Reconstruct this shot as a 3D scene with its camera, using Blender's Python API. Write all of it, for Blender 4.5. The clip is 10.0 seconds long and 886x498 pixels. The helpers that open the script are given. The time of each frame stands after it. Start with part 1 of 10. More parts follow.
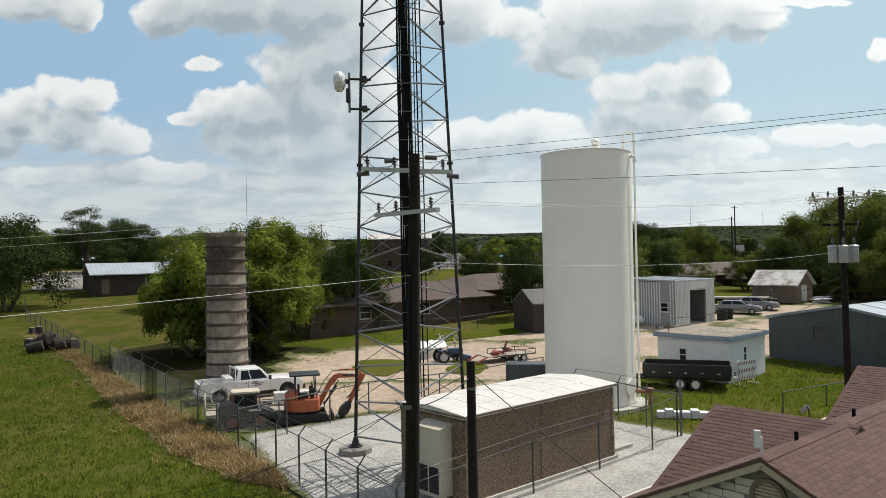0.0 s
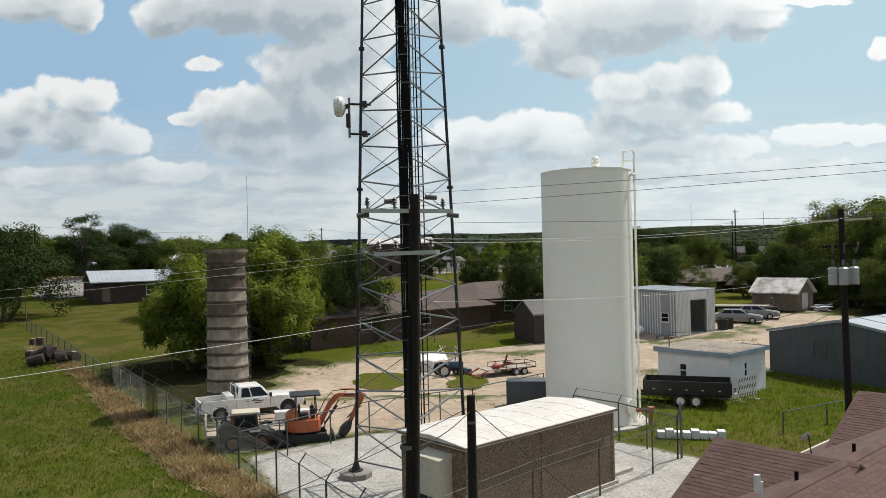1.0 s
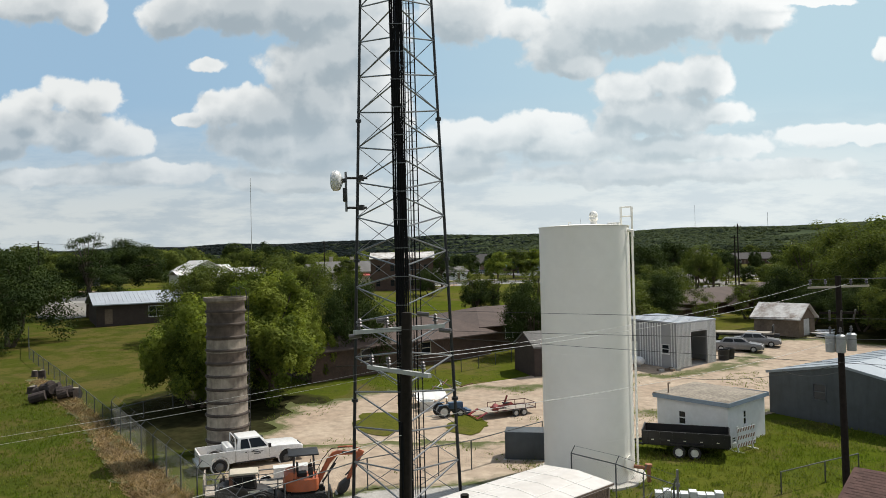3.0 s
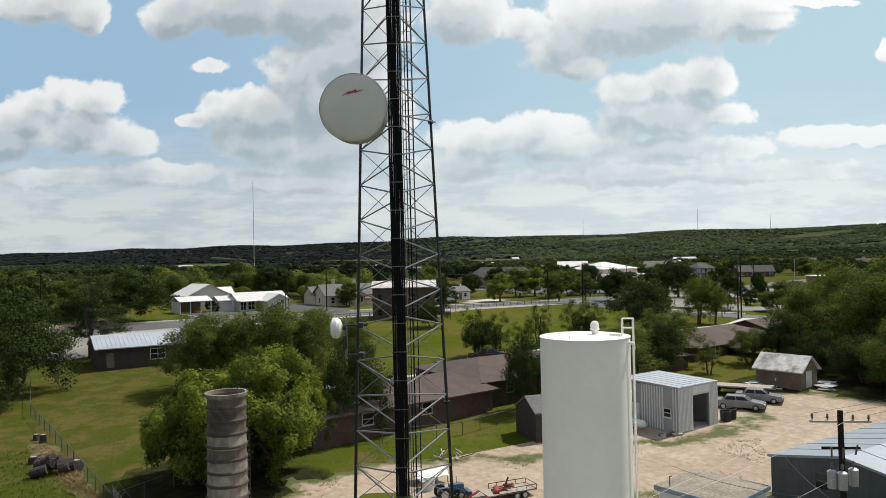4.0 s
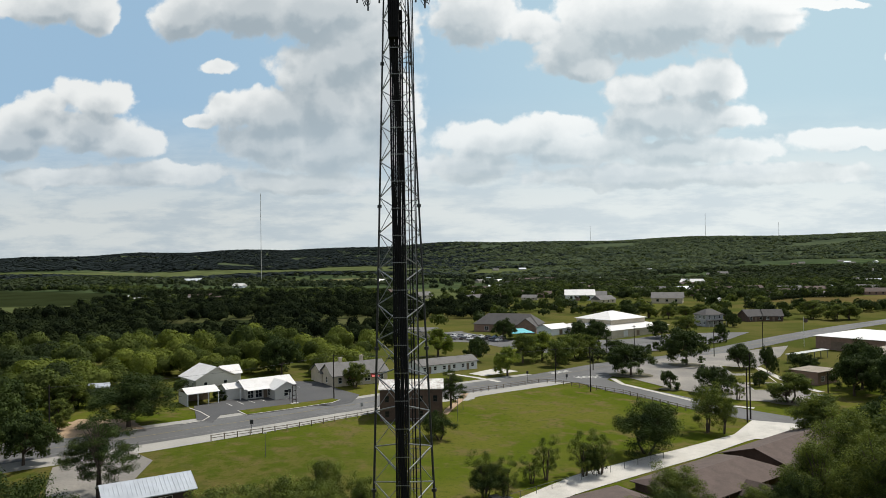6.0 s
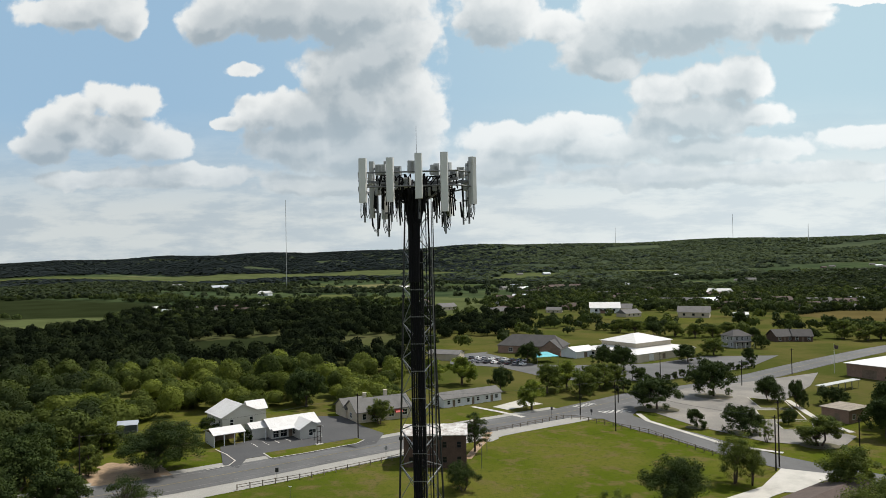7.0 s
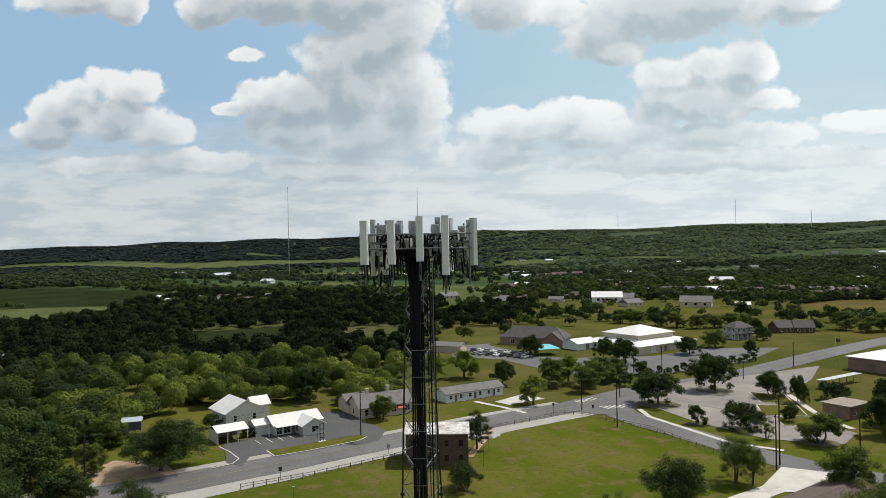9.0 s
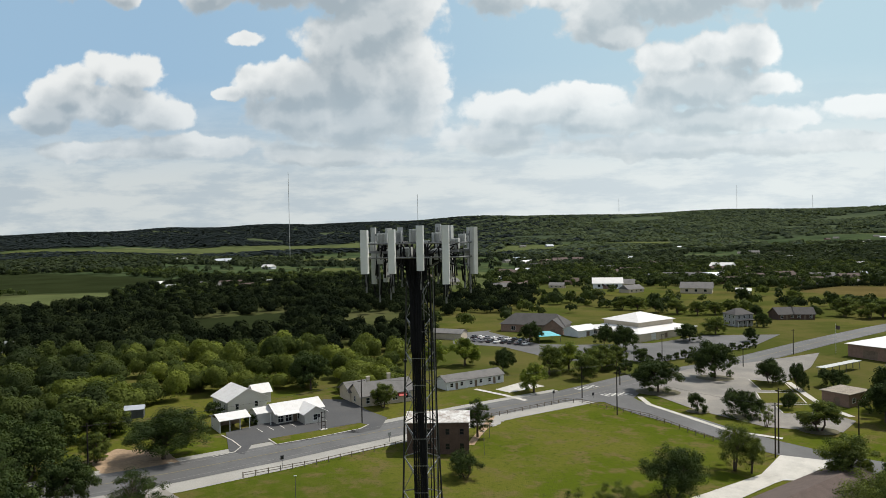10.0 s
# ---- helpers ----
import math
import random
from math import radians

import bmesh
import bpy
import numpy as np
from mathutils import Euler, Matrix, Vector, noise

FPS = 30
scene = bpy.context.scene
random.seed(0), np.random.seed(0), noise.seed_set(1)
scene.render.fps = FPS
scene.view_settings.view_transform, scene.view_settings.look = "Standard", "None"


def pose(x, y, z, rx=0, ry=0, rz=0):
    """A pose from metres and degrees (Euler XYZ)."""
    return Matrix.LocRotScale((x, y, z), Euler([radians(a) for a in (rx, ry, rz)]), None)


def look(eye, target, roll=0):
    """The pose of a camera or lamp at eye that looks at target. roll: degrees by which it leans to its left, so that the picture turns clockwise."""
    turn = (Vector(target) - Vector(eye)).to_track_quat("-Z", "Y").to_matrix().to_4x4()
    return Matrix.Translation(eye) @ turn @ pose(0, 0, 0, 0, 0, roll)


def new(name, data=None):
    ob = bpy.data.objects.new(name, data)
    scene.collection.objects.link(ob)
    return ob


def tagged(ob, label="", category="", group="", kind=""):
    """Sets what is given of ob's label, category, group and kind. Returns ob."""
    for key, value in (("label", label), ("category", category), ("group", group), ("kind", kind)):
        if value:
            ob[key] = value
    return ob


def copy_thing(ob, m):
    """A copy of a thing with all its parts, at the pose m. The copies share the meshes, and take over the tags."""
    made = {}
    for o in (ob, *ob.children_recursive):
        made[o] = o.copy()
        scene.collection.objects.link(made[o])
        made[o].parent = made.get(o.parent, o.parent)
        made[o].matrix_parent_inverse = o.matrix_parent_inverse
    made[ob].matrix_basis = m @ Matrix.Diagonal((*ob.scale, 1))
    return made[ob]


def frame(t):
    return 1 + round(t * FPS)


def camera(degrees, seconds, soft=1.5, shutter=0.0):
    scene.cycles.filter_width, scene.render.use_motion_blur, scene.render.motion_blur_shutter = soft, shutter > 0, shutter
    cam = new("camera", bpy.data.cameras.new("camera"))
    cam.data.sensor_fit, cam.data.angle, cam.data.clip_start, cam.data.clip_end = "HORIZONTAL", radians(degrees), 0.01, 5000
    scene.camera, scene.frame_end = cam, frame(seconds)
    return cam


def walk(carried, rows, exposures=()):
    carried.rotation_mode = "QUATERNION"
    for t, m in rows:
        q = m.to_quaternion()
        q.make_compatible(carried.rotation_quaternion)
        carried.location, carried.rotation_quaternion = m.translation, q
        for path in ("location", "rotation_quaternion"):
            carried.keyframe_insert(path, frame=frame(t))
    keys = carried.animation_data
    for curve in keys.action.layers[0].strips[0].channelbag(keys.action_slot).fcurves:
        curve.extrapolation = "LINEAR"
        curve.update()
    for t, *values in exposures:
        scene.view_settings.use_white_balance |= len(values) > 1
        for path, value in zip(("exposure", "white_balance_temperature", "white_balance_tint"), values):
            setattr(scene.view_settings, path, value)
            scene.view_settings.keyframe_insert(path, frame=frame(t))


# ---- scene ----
cam = camera(62.9, 10.0, soft=0.3)
ROWS = [
    (0, 0, -0, 8.12, 90.645, 1.211, -0.002),
    (0.5, 0.027, -0.013, 8.646, 90.633, 1.248, 0.048),
    (1, 0.038, -0.021, 9.129, 90.625, 1.285, 0.045),
    (1.5, 0.095, -0.017, 9.615, 90.672, 1.289, 0.101),
    (2, 0.132, -0.02, 10.145, 90.677, 1.282, 0.123),
    (2.2, 0.17, -0.06, 10.368, 90.68, 1.288, 0.16),
    (3.3, 0.455, -0.16, 13.408, 90.68, 1.3, 0.362),
    (3.5, 0.487, -0.18, 14.608, 90.711, 1.296, 0.385),
    (4, 0.594, -0.133, 17.963, 90.744, 1.214, 0.5),
    (4.5, 0.661, -0.108, 21.604, 90.729, 1.155, 0.608),
    (5, 0.627, -0.134, 26.526, 90.737, 1.128, 0.685),
    (5.2, 0.653, -0.142, 28.445, 90.881, 1.08, 0.764),
    (6.3, 0.823, -0.126, 42.662, 90.866, 0.955, 1.211),
    (6.5, 0.86, -0.12, 44.823, 90.907, 0.995, 1.561),
    (6.7, 0.939, -0.181, 46.388, 91, 1.019, 2.418),
    (6.9, 1.029, -0.233, 47.592, 91, 1.031, 2.758),
    (7, 1.061, -0.235, 48.2, 90.958, 1.034, 2.933),
    (7.5, 1.122, -0.266, 49.932, 90.972, 1.034, 3.03),
    (8, 1.152, -0.316, 50.321, 90.869, 1.054, 3.06),
    (8.5, 1.176, -0.351, 50.7, 90.432, 1.043, 3.086),
    (9, 1.17, -0.333, 51.143, 89.82, 1.057, 3.114),
    (9.5, 1.181, -0.313, 51.603, 89.229, 1.108, 3.145),
    (10, 1.202, -0.354, 52.071, 88.646, 1.088, 3.175),
]
walk(cam, [(t, pose(x, y, z, rx, ry, rz)) for t, x, y, z, rx, ry, rz in ROWS])

# ---- light: broken cloud, sun high on the far right ----
SUN_DIR = Vector((0.83, 0.56, 0.0)).normalized() * math.cos(radians(56)) + Vector((0, 0, math.sin(radians(56))))
sun_data = bpy.data.lights.new("sun", "SUN")
sun_data.energy, sun_data.angle, sun_data.color = 4.75, radians(0.6), (1.0, 0.95, 0.86)
sun = new("sun", sun_data)
sun.matrix_world = look(SUN_DIR * 100, (0, 0, 0))

# clouds, puff by puff: bearing, height, half width, half height, as tangents from the place's centre
CLOUDS = [
    (-0.562, 0.368, 0.086, 0.028), (-0.495, 0.349, 0.030, 0.019), (-0.366, 0.348, 0.051, 0.034), (-0.279, 0.360, 0.101, 0.047), (-0.170, 0.352, 0.109, 0.053), (-0.108, 0.313, 0.070, 0.039),
    (0.024, 0.341, 0.061, 0.044), (-0.328, 0.274, 0.025, 0.011), (-0.534, 0.245, 0.028, 0.022), (-0.493, 0.233, 0.042, 0.022), (-0.564, 0.227, 0.031, 0.016), (-0.580, 0.201, 0.062, 0.031),
    (-0.510, 0.187, 0.062, 0.028), (-0.444, 0.171, 0.051, 0.019), (-0.612, 0.173, 0.047, 0.020), (-0.294, 0.216, 0.051, 0.023), (-0.235, 0.206, 0.070, 0.033), (-0.351, 0.199, 0.017, 0.009),
    (-0.172, 0.228, 0.066, 0.047), (-0.183, 0.274, 0.056, 0.041), (-0.140, 0.286, 0.062, 0.043), (-0.244, 0.165, 0.094, 0.028), (-0.166, 0.155, 0.086, 0.036), (-0.094, 0.210, 0.047, 0.070),
    (0.115, 0.322, 0.037, 0.020), (0.162, 0.288, 0.053, 0.033), (0.184, 0.262, 0.041, 0.020), (0.237, 0.324, 0.094, 0.048), (0.331, 0.328, 0.101, 0.051), (0.417, 0.326, 0.070, 0.030),
    (0.480, 0.344, 0.062, 0.008), (0.538, 0.343, 0.035, 0.006), (0.258, 0.226, 0.048, 0.022), (0.311, 0.240, 0.037, 0.023), (0.360, 0.242, 0.042, 0.027), (0.296, 0.189, 0.087, 0.030),
    (0.383, 0.187, 0.039, 0.017), (0.139, 0.181, 0.064, 0.019), (0.061, 0.163, 0.074, 0.025), (0.174, 0.148, 0.098, 0.023), (0.326, 0.144, 0.125, 0.017), (0.025, 0.129, 0.074, 0.023),
    (0.522, 0.159, 0.062, 0.014), (0.596, 0.155, 0.047, 0.014), (0.612, 0.271, 0.016, 0.016), (-0.417, 0.127, 0.125, 0.016), (-0.542, 0.125, 0.086, 0.014), (-0.214, 0.110, 0.109, 0.014),
    (0.255, 0.112, 0.156, 0.016), (0.442, 0.112, 0.125, 0.016), (-0.450, 0.500, 0.250, 0.070), (0.050, 0.490, 0.280, 0.070), (0.550, 0.520, 0.220, 0.070),
]
world = bpy.data.worlds.new("sky")
scene.world = world
world.use_nodes = True
wt = world.node_tree
wt.nodes.clear()


def wnode(kind, **inputs):
    n = wt.nodes.new(kind)
    for k, v in inputs.items():
        sock = n.inputs[int(k[1:])]
        if isinstance(v, bpy.types.NodeSocket):
            wt.links.new(v, sock)
        else:
            sock.default_value = v
    return n


def wmath(op, a, b=0.0, c=0.0):
    n = wnode("ShaderNodeMath", i0=a, i1=b, i2=c)
    n.operation = op
    return n.outputs[0]


def wvec(op, a, b=(0, 0, 0), c=(0, 0, 0), out=0):
    n = wnode("ShaderNodeVectorMath", i0=a, i1=b, i2=c)
    n.operation = op
    return n.outputs[out]


def wramp(value, lo, hi):
    n = wnode("ShaderNodeMapRange", i0=value, i1=lo, i2=hi, i3=0.0, i4=1.0)
    n.interpolation_type = "SMOOTHSTEP"
    return n.outputs[0]


def wmix(fac, a, b):
    n = wt.nodes.new("ShaderNodeMix")
    n.data_type = "RGBA"
    for sock, v in ((n.inputs[0], fac), (n.inputs[6], a), (n.inputs[7], b)):
        if isinstance(v, bpy.types.NodeSocket):
            wt.links.new(v, sock)
        else:
            sock.default_value = v
    return n.outputs[2]


def wnoise(vector, scale, detail, rough=0.55, out="Fac"):
    n = wt.nodes.new("ShaderNodeTexNoise")
    n.inputs["Scale"].default_value, n.inputs["Detail"].default_value, n.inputs["Roughness"].default_value = scale, detail, rough
    wt.links.new(vector, n.inputs["Vector"])
    return n.outputs[out]


def lobes(vector, scale):
    """Rounded cauliflower lumps: 0 in the middle of a lump, towards 1 between lumps."""
    n = wt.nodes.new("ShaderNodeTexVoronoi")
    n.feature, n.voronoi_dimensions, n.normalize = "SMOOTH_F1", "2D", True
    n.inputs["Scale"].default_value, n.inputs["Detail"].default_value, n.inputs["Roughness"].default_value = scale, 2.0, 0.5
    n.inputs["Lacunarity"].default_value, n.inputs["Smoothness"].default_value = 2.3, 0.35
    wt.links.new(vector, n.inputs["Vector"])
    return n.outputs["Distance"]


sky = wt.nodes.new("ShaderNodeTexSky")
sky.sky_type, sky.sun_disc = "NISHITA", False
sky.sun_elevation, sky.sun_rotation = radians(56), math.atan2(SUN_DIR.x, SUN_DIR.y)
sky.air_density, sky.dust_density, sky.ozone_density = 1.0, 1.2, 1.0
coord = wt.nodes.new("ShaderNodeTexCoord")
xyz = wnode("ShaderNodeSeparateXYZ", i0=coord.outputs["Generated"])
ahead = wmath("MAXIMUM", wmath("ABSOLUTE", xyz.outputs[1]), 0.02)
bear = wmath("DIVIDE", xyz.outputs[0], ahead)
high = wmath("DIVIDE", xyz.outputs[2], ahead)
flat = wnode("ShaderNodeCombineXYZ", i0=bear, i1=high, i2=0.0).outputs[0]


def cloud_density(shift):
    """How deep inside a cloud a direction lies, looked up a little way off."""
    at = wvec("ADD", flat, shift)
    warp = wvec("MULTIPLY_ADD", wvec("SUBTRACT", wnoise(at, 22.0, 4.0, 0.55, "Color"), (0.5, 0.5, 0.5)), (0.035, 0.026, 0.0), at)
    reach = None
    for cu, cv, ca, cb in CLOUDS:
        ca, cb = ca * 1.12, cb * 1.14
        far_off = wvec("LENGTH", wvec("MULTIPLY_ADD", warp, (1 / ca, 1 / cb, 0.0), (-cu / ca, -cv / cb, 0.0)), out=1)
        reach = far_off if reach is None else wmath("SMOOTH_MIN", reach, far_off, 0.3)
    around = wmath("MULTIPLY", wmath("SUBTRACT", wnoise(wvec("ADD", coord.outputs["Generated"], shift), 5.0, 6.0), 0.5), 2.6)
    around = wmath("SUBTRACT", around, wmath("MULTIPLY", wramp(xyz.outputs[1], 0.45, 0.75), 3.0))
    whole = wmath("MAXIMUM", wmath("SUBTRACT", 1.0, reach), around)
    big = wmath("MULTIPLY", wmath("SUBTRACT", 0.34, lobes(warp, 13.0)), 1.05)
    small = wmath("MULTIPLY", wmath("SUBTRACT", 0.36, lobes(warp, 34.0)), 0.42)
    return wmath("ADD", wmath("ADD", whole, big), small)


density = cloud_density((0.0, 0.0, 0.0))
sunward = wmath("MULTIPLY", wmath("ADD", cloud_density((0.008, 0.016, 0.0)), cloud_density((0.016, 0.042, 0.0))), 0.5)
ragged = wmath("MULTIPLY", wmath("SUBTRACT", wnoise(flat, 60.0, 6.0, 0.62), 0.5), 0.30)
# crisp sunlit tops, softer undersides
mask = wramp(wmath("ADD", wmath("ADD", density, ragged), wmath("MULTIPLY", wramp(sunward, 0.1, 0.5), -0.05)), -0.03, 0.25)
grey = wramp(wmath("ADD", wmath("ADD", wmath("MULTIPLY", sunward, 0.65), wmath("MULTIPLY", density, 0.30)), wmath("MULTIPLY", ragged, 0.5)), -0.06, 0.70)
relief = wramp(wmath("SUBTRACT", sunward, density), -0.25, 0.30)
grey = wmath("ADD", wmath("MULTIPLY", grey, 0.66), wmath("MULTIPLY", relief, 0.34))
east = wramp(bear, -0.5, 0.45)
lit = wmix(east, (9.4, 9.6, 9.5, 1), (10.8, 11.0, 10.9, 1))
dim = wmix(east, (3.9, 4.6, 5.1, 1), (5.0, 5.9, 6.4, 1))
cloud = wmix(grey, lit, dim)
front = wramp(xyz.outputs[1], 0.25, 0.8)
blue = wmix(east, (3.75, 5.75, 7.75, 1), (5.7, 7.75, 8.7, 1))
pale = wmix(wmath("MULTIPLY", front, 0.9), sky.outputs[0], blue)
veil = wnoise(wnode("ShaderNodeCombineXYZ", i0=bear, i1=wmath("MULTIPLY", high, 4.0), i2=3.0).outputs[0], 7.0, 7.0, 0.6)
haze = wramp(high, 0.235, 0.06)
low_dim = wmix(east, (5.4, 6.1, 6.5, 1), (7.3, 8.1, 8.5, 1))
low_lit = wmix(east, (7.2, 7.6, 7.5, 1), (9.0, 9.55, 9.5, 1))
low_veil = wmix(wramp(veil, 0.40, 0.58), low_dim, low_lit)
clear = wmix(wmath("MULTIPLY", haze, 0.92), pale, low_veil)
full = wmix(wmath("MULTIPLY", mask, wmath("SUBTRACT", 0.97, wmath("MULTIPLY", haze, 0.5))), clear, cloud)
back = wt.nodes.new("ShaderNodeBackground")
back.inputs["Strength"].default_value = 0.09
wt.links.new(full, back.inputs["Color"])
wt.links.new(back.outputs[0], wt.nodes.new("ShaderNodeOutputWorld").inputs[0])

# ---- materials ----
def material(name, colour, rough=0.7, metal=0.0, grain=(8.0, 0.12), stain=(0.6, 0.18), bump=0.0, bump_scale=None,
             tint=None, rand=0.0, island=0.0, spec=0.5, tone=None, streak=0.0, sub=0.0):
    """grain, stain: scale per metre and strength of the fine and the broad variation; tint: the colour that stains lean to; tone: the other colour of a
    clump or crown, by its own number; streak: how strongly rain has marked it downwards."""
    m = bpy.data.materials.new(name)
    m.use_nodes = True
    nt = m.node_tree
    p = nt.nodes["Principled BSDF"]
    p.inputs["Roughness"].default_value, p.inputs["Metallic"].default_value = rough, metal
    p.inputs["Specular IOR Level"].default_value = spec
    tc = nt.nodes.new("ShaderNodeTexCoord")

    def noise_node(scale, detail=5.0):
        n = nt.nodes.new("ShaderNodeTexNoise")
        n.inputs["Scale"].default_value, n.inputs["Detail"].default_value = scale, detail
        n.inputs["Roughness"].default_value = 0.6
        nt.links.new(tc.outputs["Object"], n.inputs["Vector"])
        return n.outputs[0]

    def mixer(kind, fac, a, b):
        n = nt.nodes.new("ShaderNodeMix")
        n.data_type, n.blend_type = "RGBA", kind
        for sock, val in ((n.inputs[0], fac), (n.inputs[6], a), (n.inputs[7], b)):
            if isinstance(val, bpy.types.NodeSocket):
                nt.links.new(val, sock)
            else:
                sock.default_value = val
        return n.outputs[2]

    def ranged(value, lo, hi, a, b):
        n = nt.nodes.new("ShaderNodeMapRange")
        nt.links.new(value, n.inputs[0])
        for i, val in ((1, lo), (2, hi), (3, a), (4, b)):
            n.inputs[i].default_value = val
        return n.outputs[0]

    col = (*colour, 1)
    t = tint or tuple(c * 0.45 for c in colour)
    out = mixer("MIX", ranged(noise_node(stain[0], 6.0), 0.42, 0.72, 0.0, min(1.0, stain[1] * 2.2)), col, (*t, 1))
    if tone:
        att = nt.nodes.new("ShaderNodeAttribute")
        att.attribute_name = "tone"
        out = mixer("MIX", att.outputs["Fac"], out, (*tone, 1))
    if streak:
        mp = nt.nodes.new("ShaderNodeMapping")
        mp.inputs["Scale"].default_value = (2.0, 2.0, 0.3)
        nt.links.new(tc.outputs["Object"], mp.inputs["Vector"])
        run = nt.nodes.new("ShaderNodeTexNoise")
        run.inputs["Scale"].default_value, run.inputs["Detail"].default_value = 1.6, 6.0
        nt.links.new(mp.outputs[0], run.inputs["Vector"])
        out = mixer("MIX", ranged(run.outputs[0], 0.45, 0.68, 0.0, streak), out, (*t, 1))
    g = ranged(noise_node(grain[0]), 0.3, 0.7, 1 - grain[1], 1 + grain[1])
    comb = nt.nodes.new("ShaderNodeCombineColor")
    for i in range(3):
        nt.links.new(g, comb.inputs[i])
    out = mixer("MULTIPLY", 1.0, out, comb.outputs[0])
    if rand or island:
        src = nt.nodes.new("ShaderNodeNewGeometry").outputs["Random Per Island"] if island else nt.nodes.new("ShaderNodeObjectInfo").outputs["Random"]
        amount = rand or island
        r = ranged(src, 0.0, 1.0, 1 - amount, 1 + amount)
        comb = nt.nodes.new("ShaderNodeCombineColor")
        for i in range(3):
            nt.links.new(r, comb.inputs[i])
        out = mixer("MULTIPLY", 1.0, out, comb.outputs[0])
    nt.links.new(out, p.inputs["Base Color"])
    if bump:
        b = nt.nodes.new("ShaderNodeBump")
        b.inputs["Strength"].default_value, b.inputs["Distance"].default_value = 0.6, bump
        nt.links.new(noise_node(bump_scale or grain[0]), b.inputs["Height"])
        nt.links.new(b.outputs[0], p.inputs["Normal"])
    if sub:
        p.inputs["Subsurface Weight"].default_value = 0.0
        tr = nt.nodes.new("ShaderNodeBsdfTranslucent")
        nt.links.new(mixer("MULTIPLY", 1.0, out, (1.25, 1.3, 0.6, 1)), tr.inputs["Color"])
        mx = nt.nodes.new("ShaderNodeMixShader")
        mx.inputs[0].default_value = sub
        nt.links.new(p.outputs[0], mx.inputs[1])
        nt.links.new(tr.outputs[0], mx.inputs[2])
        nt.links.new(mx.outputs[0], nt.nodes["Material Output"].inputs[0])
    return m


M = {}
M["asphalt"] = material("asphalt", (0.084, 0.083, 0.083), 0.9, grain=(3.0, 0.14), stain=(0.08, 0.25), tint=(0.15, 0.15, 0.15))
M["shoulder"] = material("shoulder", (0.29, 0.28, 0.255), 0.95, grain=(4.0, 0.12), stain=(0.15, 0.22), tint=(0.19, 0.185, 0.17))
M["concrete"] = material("concrete", (0.46, 0.44, 0.40), 0.9, grain=(5.0, 0.1), stain=(0.3, 0.2))
M["gravel"] = material("gravel", (0.37, 0.355, 0.33), 0.95, grain=(9.0, 0.35), stain=(0.5, 0.25), bump=0.05, bump_scale=14.0)
M["dirt"] = material("dirt", (0.32, 0.245, 0.178), 0.95, grain=(1.6, 0.22), stain=(0.2, 0.34), tint=(0.42, 0.345, 0.262), bump=0.03)
M["bare_soil"] = material("bare_soil", (0.30, 0.21, 0.13), 0.95, grain=(1.5, 0.2), stain=(0.2, 0.3))
# Brown mulch, darkened in colour for the shade under the trees.
M["mulch"] = material("mulch", (0.090, 0.078, 0.042), 0.95, grain=(2.0, 0.25), stain=(0.4, 0.35), tint=(0.055, 0.060, 0.020))
M["straw"] = material("straw", (0.23, 0.165, 0.092), 0.95, grain=(2.5, 0.3), stain=(0.5, 0.45), tint=(0.085, 0.060, 0.032), bump=0.12, bump_scale=5.0)
M["straw_blade"] = material("straw_blade", (0.33, 0.235, 0.125), 0.9, grain=(1.0, 0.25), stain=(0.5, 0.45), tint=(0.11, 0.072, 0.04), island=0.5, sub=0.2, spec=0.2)
M["grass_blade"] = material("grass_blade", (0.105, 0.150, 0.018), 0.8, grain=(0.9, 0.25), stain=(0.16, 0.4), tint=(0.150, 0.135, 0.042), island=0.4, sub=0.45, spec=0.15)
M["galvanised"] = material("galvanised", (0.17, 0.175, 0.18), 0.42, 0.6, grain=(12.0, 0.1), stain=(0.7, 0.2))
M["cable_black"] = material("cable_black", (0.010, 0.010, 0.011), 0.9, spec=0.12, grain=(20, 0.2))
M["dark_metal"] = material("dark_metal", (0.03, 0.03, 0.032), 0.5, 0.3)
M["antenna_white"] = material("antenna_white", (0.62, 0.63, 0.62), 0.5, grain=(4, 0.04), stain=(1.5, 0.1))
M["antenna_grey"] = material("antenna_grey", (0.42, 0.43, 0.42), 0.5, grain=(4, 0.06), stain=(1.5, 0.15))
M["radome"] = material("radome", (0.60, 0.60, 0.58), 0.55, grain=(3, 0.03), stain=(0.8, 0.08))
M["tank_white"] = material("tank_white", (0.87, 0.85, 0.79), 0.45, grain=(2.0, 0.02), stain=(0.35, 0.06), tint=(0.60, 0.55, 0.45))
M["tank_rust"] = material("tank_rust", (0.30, 0.13, 0.07), 0.8)
M["silo_concrete"] = material("silo_concrete", (0.31, 0.27, 0.22), 0.95, grain=(3.0, 0.22), stain=(0.6, 0.35), tint=(0.085, 0.066, 0.052), streak=0.4, bump=0.03, rand=0.2)
M["silo_damp"] = material("silo_damp", (0.135, 0.105, 0.082), 0.95, grain=(3.0, 0.25), stain=(0.6, 0.4), tint=(0.050, 0.038, 0.030), streak=0.5, bump=0.03, rand=0.25)
M["silo_band"] = material("silo_band", (0.07, 0.055, 0.045), 0.9, grain=(3.0, 0.25), stain=(0.9, 0.3))
M["aggregate"] = material("aggregate", (0.175, 0.128, 0.085), 0.95, grain=(14.0, 0.75), stain=(0.8, 0.15), bump=0.03, bump_scale=22.0)
M["trim_tan"] = material("trim_tan", (0.48, 0.43, 0.34), 0.8)
